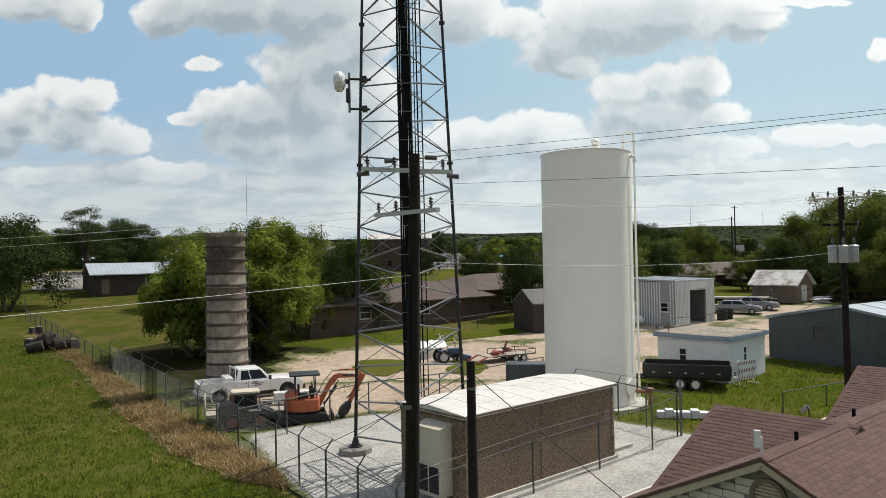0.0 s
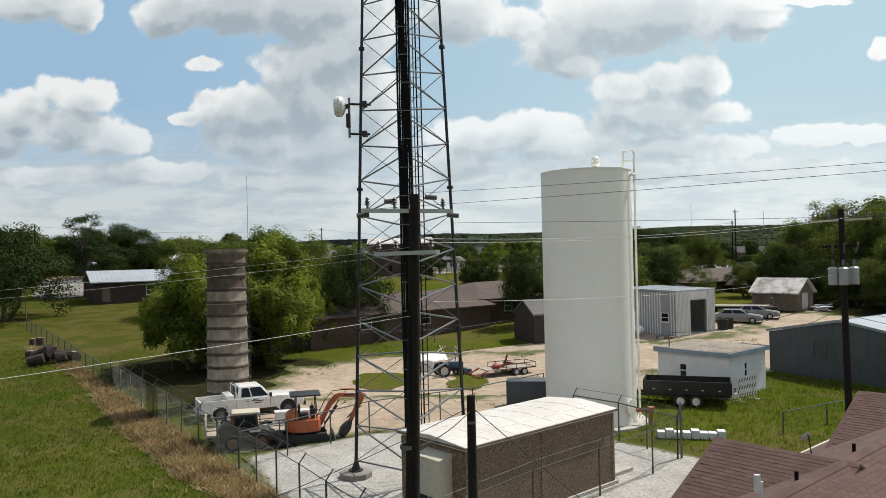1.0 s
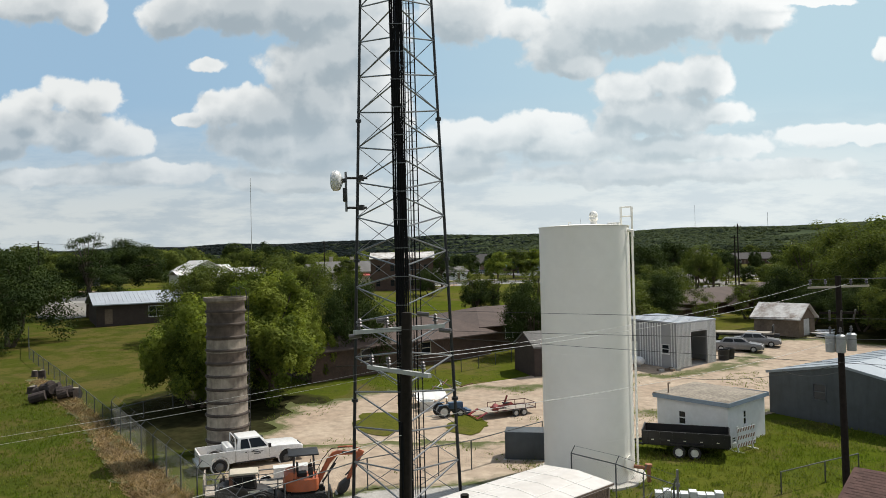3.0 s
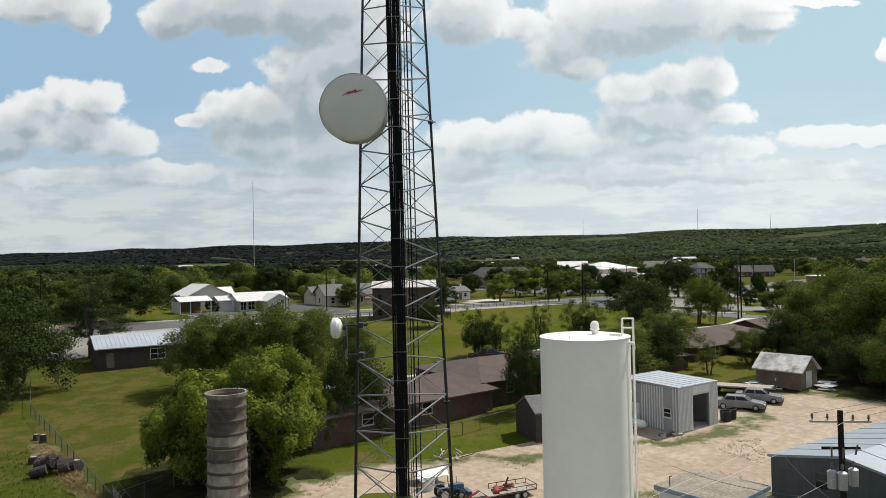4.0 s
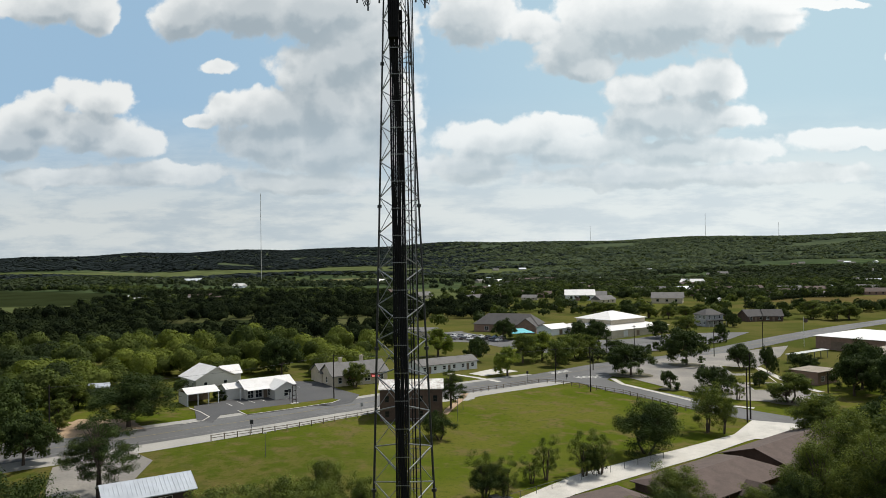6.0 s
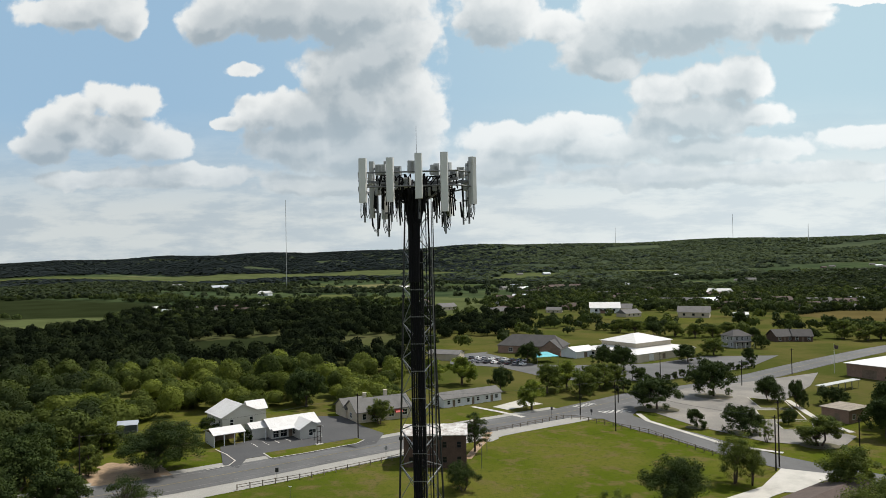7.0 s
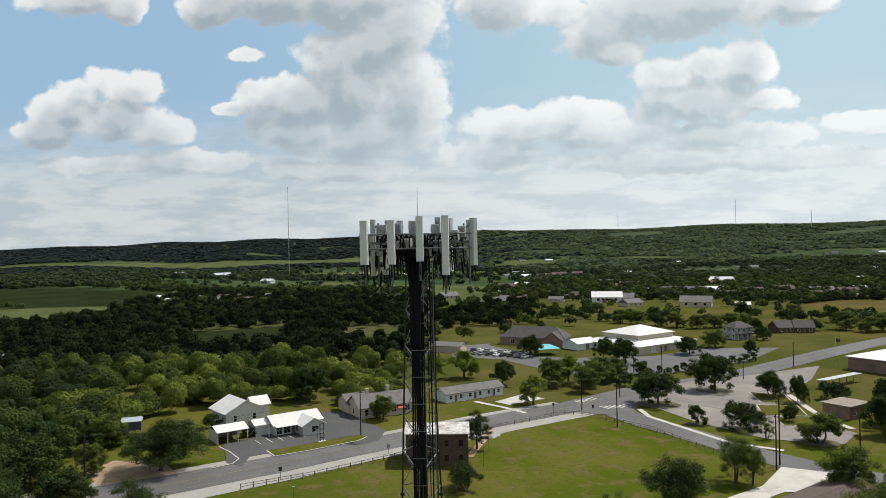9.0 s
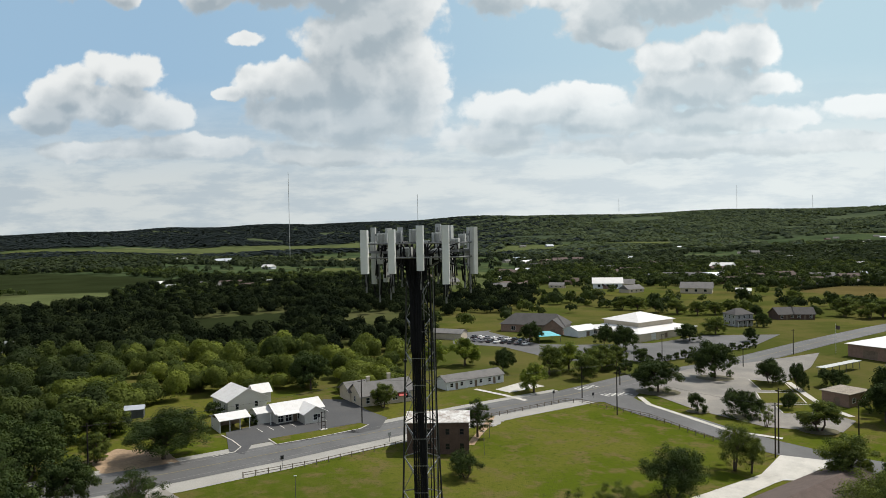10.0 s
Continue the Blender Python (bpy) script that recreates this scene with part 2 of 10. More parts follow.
M["roof_white"] = material("roof_white", (0.62, 0.61, 0.60), 0.6, grain=(3, 0.05), stain=(0.6, 0.15), tint=(0.42, 0.39, 0.36))
M["shelter_roof"] = material("shelter_roof", (0.60, 0.575, 0.545), 0.6, grain=(3, 0.06), stain=(0.8, 0.3), tint=(0.46, 0.42, 0.38))
M["trim_pale"] = material("trim_pale", (0.70, 0.68, 0.65), 0.6, stain=(1.0, 0.15))
M["cabinet_beige"] = material("cabinet_beige", (0.50, 0.46, 0.37), 0.6, stain=(1.2, 0.12))
M["black"] = material("black", (0.012, 0.012, 0.012), 0.6)
M["pole_wood"] = material("pole_wood", (0.020, 0.016, 0.013), 0.95, spec=0.2, grain=(6, 0.3), stain=(0.6, 0.2), bump=0.01)
M["wire"] = material("wire", (0.22, 0.22, 0.21), 0.55)
M["wire_dark"] = material("wire_dark", (0.03, 0.03, 0.03), 0.6)
M["transformer"] = material("transformer", (0.40, 0.42, 0.43), 0.45, 0.1)
M["insulator"] = material("insulator", (0.10, 0.09, 0.09), 0.3)
M["white_wall"] = material("white_wall", (0.66, 0.68, 0.70), 0.8, grain=(3, 0.05), stain=(0.5, 0.16), tint=(0.45, 0.46, 0.46))
M["blue_trim"] = material("blue_trim", (0.22, 0.28, 0.35), 0.6)
M["roof_gravel"] = material("roof_gravel", (0.26, 0.225, 0.18), 0.95, grain=(5, 0.35), stain=(0.6, 0.35))
# Dark earth colour with the shade under trees put into it.
M["shade_ground"] = material("shade_ground", (0.024, 0.025, 0.011), 0.95, grain=(1.5, 0.35), stain=(0.3, 0.4), tint=(0.038, 0.034, 0.016), spec=0.0)
# Ridge leaves: cloud shade and distance haze put into the colour.
M["leaf_ridge_shade"] = material("leaf_ridge_shade", (0.027, 0.035, 0.036), 0.95, grain=(0.004, 0.12), stain=(0.0012, 0.35), tint=(0.021, 0.028, 0.031), tone=(0.024, 0.031, 0.031), spec=0.0, sub=0.1)
# Shaded copy of the nearer woods' leaves; town trees use it too.
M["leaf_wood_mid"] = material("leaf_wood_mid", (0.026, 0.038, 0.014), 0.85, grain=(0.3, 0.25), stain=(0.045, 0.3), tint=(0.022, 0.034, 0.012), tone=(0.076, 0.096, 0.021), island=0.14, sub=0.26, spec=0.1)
M["leaf_town"] = material("leaf_town", (0.026, 0.036, 0.018), 0.9, grain=(0.07, 0.25), stain=(0.02, 0.3), tone=(0.058, 0.078, 0.026), island=0.12, sub=0.2, spec=0.0)
M["metal_siding"] = material("metal_siding", (0.34, 0.345, 0.35), 0.6, 0.1, grain=(2, 0.06), stain=(0.5, 0.2))
M["leg_steel"] = material("leg_steel", (0.028, 0.029, 0.031), 0.45, 0.4, grain=(12, 0.15))
M["brace_steel"] = material("brace_steel", (0.20, 0.205, 0.21), 0.34, 0.6, grain=(10, 0.12), stain=(0.8, 0.25))
M["wire_pale"] = material("wire_pale", (0.62, 0.61, 0.58), 0.5)
M["metal_white"] = material("metal_white", (0.66, 0.67, 0.67), 0.5, 0.1, stain=(0.4, 0.1))
M["metal_roof"] = material("metal_roof", (0.40, 0.43, 0.47), 0.5, 0.15, grain=(2, 0.05), stain=(0.5, 0.15))
M["shop_blue"] = material("shop_blue", (0.062, 0.073, 0.082), 0.6, 0.0, grain=(2, 0.1), stain=(0.4, 0.3), streak=0.3)
M["lot_grey"] = material("lot_grey", (0.155, 0.145, 0.13), 0.9, grain=(3.0, 0.18), stain=(0.09, 0.45), tint=(0.24, 0.22, 0.19))
M["asphalt_dark"] = material("asphalt_dark", (0.055, 0.055, 0.057), 0.9, grain=(3.0, 0.15), stain=(0.1, 0.25), tint=(0.085, 0.083, 0.08))
M["rust_roof"] = material("rust_roof", (0.58, 0.57, 0.55), 0.6, 0.1, grain=(3, 0.15), stain=(0.9, 0.55), tint=(0.20, 0.145, 0.11))
M["barn_wood"] = material("barn_wood", (0.20, 0.15, 0.11), 0.9, grain=(4, 0.2), stain=(0.8, 0.3))
M["dark_siding"] = material("dark_siding", (0.05, 0.035, 0.03), 0.8, grain=(3, 0.15))
M["brick_dark"] = material("brick_dark", (0.09, 0.056, 0.042), 0.9, grain=(6, 0.25), stain=(0.7, 0.25), rand=0.15)
M["brick_tan"] = material("brick_tan", (0.26, 0.17, 0.13), 0.9, grain=(6, 0.2), stain=(0.7, 0.2))
M["shingle_brown"] = material("shingle_brown", (0.092, 0.066, 0.056), 0.95, grain=(6, 0.25), stain=(0.5, 0.25), streak=0.2)
M["shingle_near"] = material("shingle_near", (0.108, 0.060, 0.050), 0.95, grain=(14, 0.22), stain=(0.9, 0.2), rand=0.16)
M["shingle_rest"] = material("shingle_rest", (0.108, 0.060, 0.050), 0.95, grain=(14, 0.22), stain=(0.9, 0.2), island=0.16)
M["shingle_grey"] = material("shingle_grey", (0.14, 0.135, 0.13), 0.95, grain=(4, 0.15), stain=(0.4, 0.2))
M["shingle_dark"] = material("shingle_dark", (0.070, 0.066, 0.064), 0.95, grain=(4, 0.15), stain=(0.4, 0.2))
M["stone_white"] = material("stone_white", (0.56, 0.53, 0.48), 0.9, grain=(7, 0.12), stain=(1.5, 0.2), rand=0.12, bump=0.015)
M["mortar"] = material("mortar", (0.24, 0.22, 0.20), 0.95)
M["fascia"] = material("fascia", (0.44, 0.38, 0.28), 0.7)
M["cream_wall"] = material("cream_wall", (0.50, 0.44, 0.34), 0.85, stain=(0.4, 0.15))
M["red_awning"] = material("red_awning", (0.45, 0.06, 0.05), 0.7)
M["teal_awning"] = material("teal_awning", (0.08, 0.42, 0.48), 0.6)
M["glass"] = material("glass", (0.012, 0.015, 0.018), 0.12, spec=0.35, grain=(1, 0.0), stain=(1, 0.0))
M["window_frame"] = material("window_frame", (0.66, 0.67, 0.66), 0.6)
M["chain_link"] = material("chain_link", (0.085, 0.09, 0.09), 0.5, 0.3)
M["fence_wood"] = material("fence_wood", (0.17, 0.135, 0.10), 0.9)
M["bark"] = material("bark", (0.075, 0.055, 0.04), 0.95, grain=(5, 0.3), bump=0.02)
M["house_wall"] = material("house_wall", (0.50, 0.49, 0.455), 0.75, grain=(3.0, 0.06), stain=(0.4, 0.14), tint=(0.42, 0.405, 0.36))
M["shop_roof"] = material("shop_roof", (0.25, 0.285, 0.32), 0.5, 0.15, grain=(2, 0.06), stain=(0.4, 0.22), tint=(0.33, 0.36, 0.39))
M["leaf_mid"] = material("leaf_mid", (0.050, 0.070, 0.020), 0.8, grain=(0.5, 0.2), stain=(0.15, 0.3), tone=(0.135, 0.160, 0.038), island=0.18, sub=0.32, spec=0.08)
M["leaf_dark"] = material("leaf_dark", (0.024, 0.039, 0.013), 0.8, grain=(0.5, 0.2), stain=(0.15, 0.25), tone=(0.050, 0.070, 0.019), island=0.18, sub=0.18, spec=0.08)
M["leaf_bright"] = material("leaf_bright", (0.072, 0.102, 0.020), 0.8, grain=(0.5, 0.25), stain=(0.2, 0.35), tint=(0.042, 0.066, 0.016), tone=(0.225, 0.262, 0.050), island=0.14, sub=0.40, spec=0.08)
# Sunlit copy of the nearer woods' leaves, brightened in colour.
M["leaf_wood_sunlit"] = material("leaf_wood_sunlit", (0.045, 0.062, 0.018), 0.85, grain=(0.3, 0.25), stain=(0.045, 0.3), tint=(0.032, 0.048, 0.015), tone=(0.165, 0.192, 0.040), island=0.14, sub=0.36, spec=0.05)
# Cloud shade over the middle woods, put into the leaf colour.
M["leaf_wood_shaded"] = material("leaf_wood_shaded", (0.011, 0.016, 0.009), 0.9, grain=(0.1, 0.25), stain=(0.02, 0.3), tone=(0.028, 0.037, 0.016), island=0.12, sub=0.1, spec=0.0)
# Leaves of the far hills: distance haze put into the colour.
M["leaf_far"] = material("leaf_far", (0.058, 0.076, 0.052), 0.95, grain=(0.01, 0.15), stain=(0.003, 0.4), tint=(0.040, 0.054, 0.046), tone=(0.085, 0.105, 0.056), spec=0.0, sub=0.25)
# Distant tree belts, toned for haze in the leaf colour itself.
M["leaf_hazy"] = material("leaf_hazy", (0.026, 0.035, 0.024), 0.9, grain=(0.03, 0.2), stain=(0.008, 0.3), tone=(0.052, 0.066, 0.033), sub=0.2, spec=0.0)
M["paint_white"] = material("paint_white", (0.74, 0.74, 0.73), 0.25, spec=0.6, stain=(1, 0.04))
M["paint_black"] = material("paint_black", (0.018, 0.018, 0.02), 0.3, spec=0.6)
M["paint_silver"] = material("paint_silver", (0.24, 0.24, 0.25), 0.3, 0.3)
M["paint_red"] = material("paint_red", (0.24, 0.030, 0.026), 0.5, spec=0.5, stain=(2, 0.3))
M["paint_blue"] = material("paint_blue", (0.055, 0.10, 0.17), 0.4, stain=(2, 0.2))
M["paint_orange"] = material("paint_orange", (0.42, 0.105, 0.038), 0.45, stain=(2, 0.25))
M["rail_red"] = material("rail_red", (0.085, 0.018, 0.016), 0.55, stain=(2, 0.35))
M["paint_olive"] = material("paint_olive", (0.035, 0.030, 0.028), 0.5, stain=(2, 0.25))
M["rust_brown"] = material("rust_brown", (0.16, 0.072, 0.045), 0.7, grain=(8, 0.2), stain=(2, 0.3))
M["log_dark"] = material("log_dark", (0.028, 0.020, 0.018), 0.9, grain=(5, 0.35), stain=(1.2, 0.4), tint=(0.075, 0.055, 0.045), bump=0.03)
M["rubber"] = material("rubber", (0.02, 0.02, 0.02), 0.85)
M["rim"] = material("rim", (0.55, 0.55, 0.54), 0.45, 0.3)
M["trailer_black"] = material("trailer_black", (0.007, 0.007, 0.008), 0.5, stain=(1, 0.12), tint=(0.04, 0.035, 0.03))
M["red_logo"] = material("red_logo", (0.50, 0.03, 0.06), 0.6)
M["orange_safety"] = material("orange_safety", (0.55, 0.13, 0.05), 0.6)
M["stripe_faded"] = material("stripe_faded", (0.20, 0.10, 0.07), 0.7)
M["plank_grey"] = material("plank_grey", (0.34, 0.30, 0.25), 0.9, grain=(5, 0.2))
M["letter_dark"] = material("letter_dark", (0.05, 0.05, 0.06), 0.6)
M["letter_pale"] = material("letter_pale", (0.62, 0.60, 0.50), 0.6)
M["line_paint"] = material("line_paint", (0.62, 0.61, 0.57), 0.8, stain=(1.0, 0.2))
M["line_yellow"] = material("line_yellow", (0.19, 0.165, 0.09), 0.85, stain=(1.0, 0.3))
M["line_worn"] = material("line_worn", (0.19, 0.185, 0.175), 0.85, stain=(1.0, 0.3))

# ---- building helpers ----
def smooth(a, b, v):
    s = np.clip((v - a) / (b - a), 0, 1)
    return s * s * (3 - 2 * s)


def ground_z(x, y):
    """Height of the ground: a level yard, a field that climbs to the road, a plain and then hills."""
    x, y = np.asarray(x, float), np.asarray(y, float)
    z = 5.3 * smooth(30, 162, y) - 0.022 * np.clip(x, -80, 80) * np.where(x < 0, smooth(35, 65, y), smooth(90, 150, y)) * (1 - smooth(240, 340, y))
    r = np.hypot(x, y)
    az = np.degrees(np.arctan2(x, y))
    ridge = np.interp(az, [-60, -32, -24, -19, -15.6, -11, -6, 0, 6, 10, 18, 26, 34, 60], [60, 66, 88, 90, 95, 103, 112, 122, 121, 121, 124, 125, 127, 115])
    near = np.interp(az, [-60, -30, -22, -12, -2, 8, 16, 24, 60], [0, 30, 44, 34, 12, 26, 40, 30, 0])
    z = z + ridge * smooth(2300, 4200, r) ** 1.4 * smooth(0, 400, y) + 0.55 * near * np.exp(-((r - 2900) / 420) ** 2) * smooth(0, 400, y)
    z = z + smooth(500, 1500, r) * smooth(0, 400, y) * (5 * np.sin(x / 210 + 1.3) * np.cos(y / 330) + 4 * np.sin(x / 97 + y / 150))
    return z


def gz(x, y):
    return float(ground_z(x, y))


class Geo:
    """Gathers simple solids into one mesh."""

    def __init__(self):
        self.v, self.f = [], []

    def add(self, verts, faces, m=None):
        o = len(self.v)
        self.v += [tuple(m @ Vector(p)) if m is not None else tuple(p) for p in verts]
        self.f += [[i + o for i in f] for f in faces]
        return self

    def box(self, x0, y0, z0, x1, y1, z1, m=None):
        vs = [(x, y, z) for z in (z0, z1) for x, y in ((x0, y0), (x1, y0), (x1, y1), (x0, y1))]
        return self.add(vs, [(3, 2, 1, 0), (4, 5, 6, 7), (0, 1, 5, 4), (1, 2, 6, 5), (2, 3, 7, 6), (3, 0, 4, 7)], m)

    def beam(self, a, b, w, h=None):
        a, b = Vector(a), Vector(b)
        d = b - a
        m = Matrix.Translation(a) @ d.to_track_quat("Z", "Y").to_matrix().to_4x4()
        h = h or w
        return self.box(-w / 2, -h / 2, 0, w / 2, h / 2, d.length, m)

    def tube(self, a, b, r, r2=None, n=8):
        a, b = Vector(a), Vector(b)
        d = b - a
        if d.length < 1e-6:
            return self
        q = d.to_track_quat("Z", "Y").to_matrix()
        r2 = r if r2 is None else r2
        ring = [Vector((math.cos(2 * math.pi * i / n), math.sin(2 * math.pi * i / n), 0)) for i in range(n)]
        vs = [a + q @ (p * r) for p in ring] + [b + q @ (p * r2) for p in ring]
        fs = [(i, (i + 1) % n, n + (i + 1) % n, n + i) for i in range(n)] + [tuple(range(n - 1, -1, -1)), tuple(range(n, 2 * n))]
        return self.add(vs, fs)

    def path(self, pts, r, n=6):
        """One unbroken round bar through the points."""
        pts = [Vector(p) for p in pts]
        k, o = len(pts), len(self.v)
        for i, p in enumerate(pts):
            d = (pts[min(i + 1, k - 1)] - pts[max(i - 1, 0)]).normalized()
            s = d.cross(Vector((0.31, 0.95, 0.05)) if abs(d.y) < 0.9 else Vector((1, 0, 0))).normalized()
            t = d.cross(s)
            self.v += [tuple(p + (s * math.cos(2 * math.pi * j / n) + t * math.sin(2 * math.pi * j / n)) * r) for j in range(n)]
        self.f += [[o + i * n + j, o + i * n + (j + 1) % n, o + (i + 1) * n + (j + 1) % n, o + (i + 1) * n + j] for i in range(k - 1) for j in range(n)]
        self.f += [[o + j for j in range(n)][::-1], [o + (k - 1) * n + j for j in range(n)]]
        return self

    def prism(self, poly, z0, z1, m=None):
        n = len(poly)
        vs = [(*p, z0) for p in poly] + [(*p, z1) for p in poly]
        return self.add(vs, [tuple(range(n - 1, -1, -1)), tuple(range(n, 2 * n))] + [(i, (i + 1) % n, n + (i + 1) % n, n + i) for i in range(n)], m)

    def side(self, poly, y0, y1, m=None):
        """A profile in x and z, drawn out along y."""
        n = len(poly)
        vs = [(x, y0, z) for x, z in poly] + [(x, y1, z) for x, z in poly]
        return self.add(vs, [tuple(range(n)), tuple(range(2 * n - 1, n - 1, -1))] + [(i, n + i, n + (i + 1) % n, (i + 1) % n) for i in range(n)], m)

    def lathe(self, profile, centre=(0, 0, 0), n=24, m=None):
        k = len(profile)
        vs = [(centre[0] + r * math.cos(2 * math.pi * j / n), centre[1] + r * math.sin(2 * math.pi * j / n), centre[2] + z) for j in range(n) for r, z in profile]
        fs = [(j * k + i, ((j + 1) % n) * k + i, ((j + 1) % n) * k + i + 1, j * k + i + 1) for j in range(n) for i in range(k - 1)]
        return self.add(vs, fs, m)

    def ball(self, c, r, n=10, sx=1, sy=1, sz=1):
        k = max(4, n // 2)
        prof = [(r * math.sin(math.pi * i / k), -r * math.cos(math.pi * i / k)) for i in range(k + 1)]
        return self.lathe(prof, (0, 0, 0), n, Matrix.Translation(c) @ Matrix.Diagonal((sx, sy, sz, 1)))

    def mesh(self, name, mat, bevel=0.0, smooth_angle=35):
        me = bpy.data.meshes.new(name)
        me.from_pydata(self.v, [], self.f)
        bm = bmesh.new()
        bm.from_mesh(me)
        bmesh.ops.remove_doubles(bm, verts=bm.verts, dist=1e-5)
        bmesh.ops.recalc_face_normals(bm, faces=bm.faces)
        if bevel:
            bmesh.ops.bevel(bm, geom=[e for e in bm.edges if e.is_manifold and e.calc_face_angle(0) > 0.5], offset=bevel, segments=2, affect="EDGES", profile=0.6)
        bm.to_mesh(me)
        bm.free()
        if mat is not None:
            me.materials.append(mat)
        if smooth_angle:
            me.shade_smooth()
            me.set_sharp_from_angle(angle=radians(smooth_angle))
        return me


def part(name, geo, mat, parent=None, label="", bevel=0.0, smooth_angle=35):
    """One mesh object, under a thing or a part of it."""
    ob = new(name, geo.mesh(name, mat, bevel, smooth_angle))
    if parent is not None:
        ob.parent = parent
    if label:
        ob["label"] = label
    return ob


def thing(name, label, category, x=0.0, y=0.0, z=None, turn=0.0, group="", kind=""):
    """An empty at the thing's base that carries its parts."""
    ob = new(name)
    ob.empty_display_size = 0.2
    ob.matrix_basis = pose(x, y, gz(x, y) if z is None else z, 0, 0, turn)
    return tagged(ob, label, category, group, kind)


def raw_mesh(name, verts, faces, mat, smooth_faces=False, tone=None):
    """A large mesh straight from arrays: faces all of one corner count."""
    verts, faces = np.asarray(verts, np.float32), np.asarray(faces, np.int32)
    me = bpy.data.meshes.new(name)
    k = faces.shape[1]
    me.vertices.add(len(verts))
    me.loops.add(faces.size)
    me.polygons.add(len(faces))
    me.vertices.foreach_set("co", verts.ravel())
    me.loops.foreach_set("vertex_index", faces.ravel())
    me.polygons.foreach_set("loop_start", np.arange(0, faces.size, k, dtype=np.int32))
    me.polygons.foreach_set("use_smooth", np.full(len(faces), smooth_faces))
    me.update(calc_edges=True)
    me.validate()
    me.materials.append(mat)
    if tone is not None:
        me.attributes.new("tone", "FLOAT", "POINT").data.foreach_set("value", np.asarray(tone, np.float32))
    return me


# ---- ground: one sheet to the horizon ----
def spaced(lo, hi, step, end_lo, end_hi, grow=1.09):
    mid = list(np.arange(lo, hi + 0.01, step))
    d, a = step, hi
    while a < end_hi:
        d *= grow
        a += d
        mid.append(min(a, end_hi))
    d, a, left = step, lo, []
    while a > end_lo:
        d *= grow
        a -= d
        left.append(max(a, end_lo))
    return np.array(left[::-1] + mid)


def ground_material():
    m = bpy.data.materials.new("grass_ground")
    m.use_nodes = True
    nt = m.node_tree
    p = nt.nodes["Principled BSDF"]
    p.inputs["Roughness"].default_value, p.inputs["Specular IOR Level"].default_value = 0.95, 0.0
    tc = nt.nodes.new("ShaderNodeTexCoord")

    def nz(scale, detail=6.0, rough=0.6):
        n = nt.nodes.new("ShaderNodeTexNoise")
        n.inputs["Scale"].default_value, n.inputs["Detail"].default_value, n.inputs["Roughness"].default_value = scale, detail, rough
        nt.links.new(tc.outputs["Object"], n.inputs["Vector"])
        return n.outputs[0]

    def rng(val, lo, hi):
        n = nt.nodes.new("ShaderNodeMapRange")
        n.interpolation_type = "SMOOTHSTEP"
        nt.links.new(val, n.inputs[0])
        n.inputs[1].default_value, n.inputs[2].default_value = lo, hi
        return n.outputs[0]

    def mx(fac, a, b, kind="MIX"):
        n = nt.nodes.new("ShaderNodeMix")
        n.data_type, n.blend_type = "RGBA", kind
        for sock, val in ((n.inputs[0], fac), (n.inputs[6], a), (n.inputs[7], b)):
            if isinstance(val, bpy.types.NodeSocket):
                nt.links.new(val, sock)
            else:
                sock.default_value = val
        return n.outputs[2]

    lawn = mx(rng(nz(0.035), 0.42, 0.60), (0.064, 0.084, 0.009, 1), (0.096, 0.098, 0.019, 1))
    lawn = mx(rng(nz(0.22), 0.48, 0.66), lawn, (0.110, 0.092, 0.034, 1))
    lawn = mx(rng(nz(1.1), 0.50, 0.75), lawn, (0.050, 0.064, 0.013, 1))
    lawn = mx(rng(nz(5.0), 0.48, 0.9), lawn, (0.028, 0.042, 0.008, 1))
    xyz = nt.nodes.new("ShaderNodeSeparateXYZ")
    nt.links.new(tc.outputs["Object"], xyz.inputs[0])

    def both(a, b, gain=1.0):
        n = nt.nodes.new("ShaderNodeMath")
        n.operation = "MULTIPLY"
        nt.links.new(a, n.inputs[0])
        nt.links.new(b, n.inputs[1])
        k = nt.nodes.new("ShaderNodeMath")
        k.operation = "MULTIPLY"
        nt.links.new(n.outputs[0], k.inputs[0])
        k.inputs[1].default_value = gain
        return k.outputs[0]

    town_grass = mx(rng(nz(0.03), 0.4, 0.62), (0.050, 0.060, 0.016, 1), (0.088, 0.080, 0.028, 1))
    lawn = mx(both(rng(xyz.outputs[1], 185, 235), rng(nz(0.012), 0.25, 0.5), 0.8), lawn, town_grass)
    west = rng(xyz.outputs[0], 0.0, -26.0)
    tired = mx(rng(nz(0.35), 0.42, 0.60), (0.042, 0.056, 0.010, 1), (0.090, 0.074, 0.026, 1))
    tired = mx(rng(nz(1.6), 0.55, 0.7), tired, (0.030, 0.040, 0.009, 1))
    lawn = mx(both(west, rng(xyz.outputs[1], 150, 110), 0.7), lawn, tired)
    # Cloud shade on the left meadows, put into the grass colour.
    rough = mx(rng(nz(0.02), 0.4, 0.65), (0.046, 0.056, 0.022, 1), (0.078, 0.080, 0.036, 1))
    lawn = mx(both(rng(xyz.outputs[0], -20.0, -50.0), rng(xyz.outputs[1], 285, 320), 0.85), lawn, rough)
    cells = nt.nodes.new("ShaderNodeTexVoronoi")
    cells.inputs["Scale"].default_value = 0.006
    nt.links.new(tc.outputs["Object"], cells.inputs["Vector"])
    sep = nt.nodes.new("ShaderNodeSeparateColor")
    nt.links.new(cells.outputs["Color"], sep.inputs[0])
    pasture = mx(rng(sep.outputs[0], 0.25, 0.75), (0.042, 0.055, 0.020, 1), (0.090, 0.098, 0.036, 1))
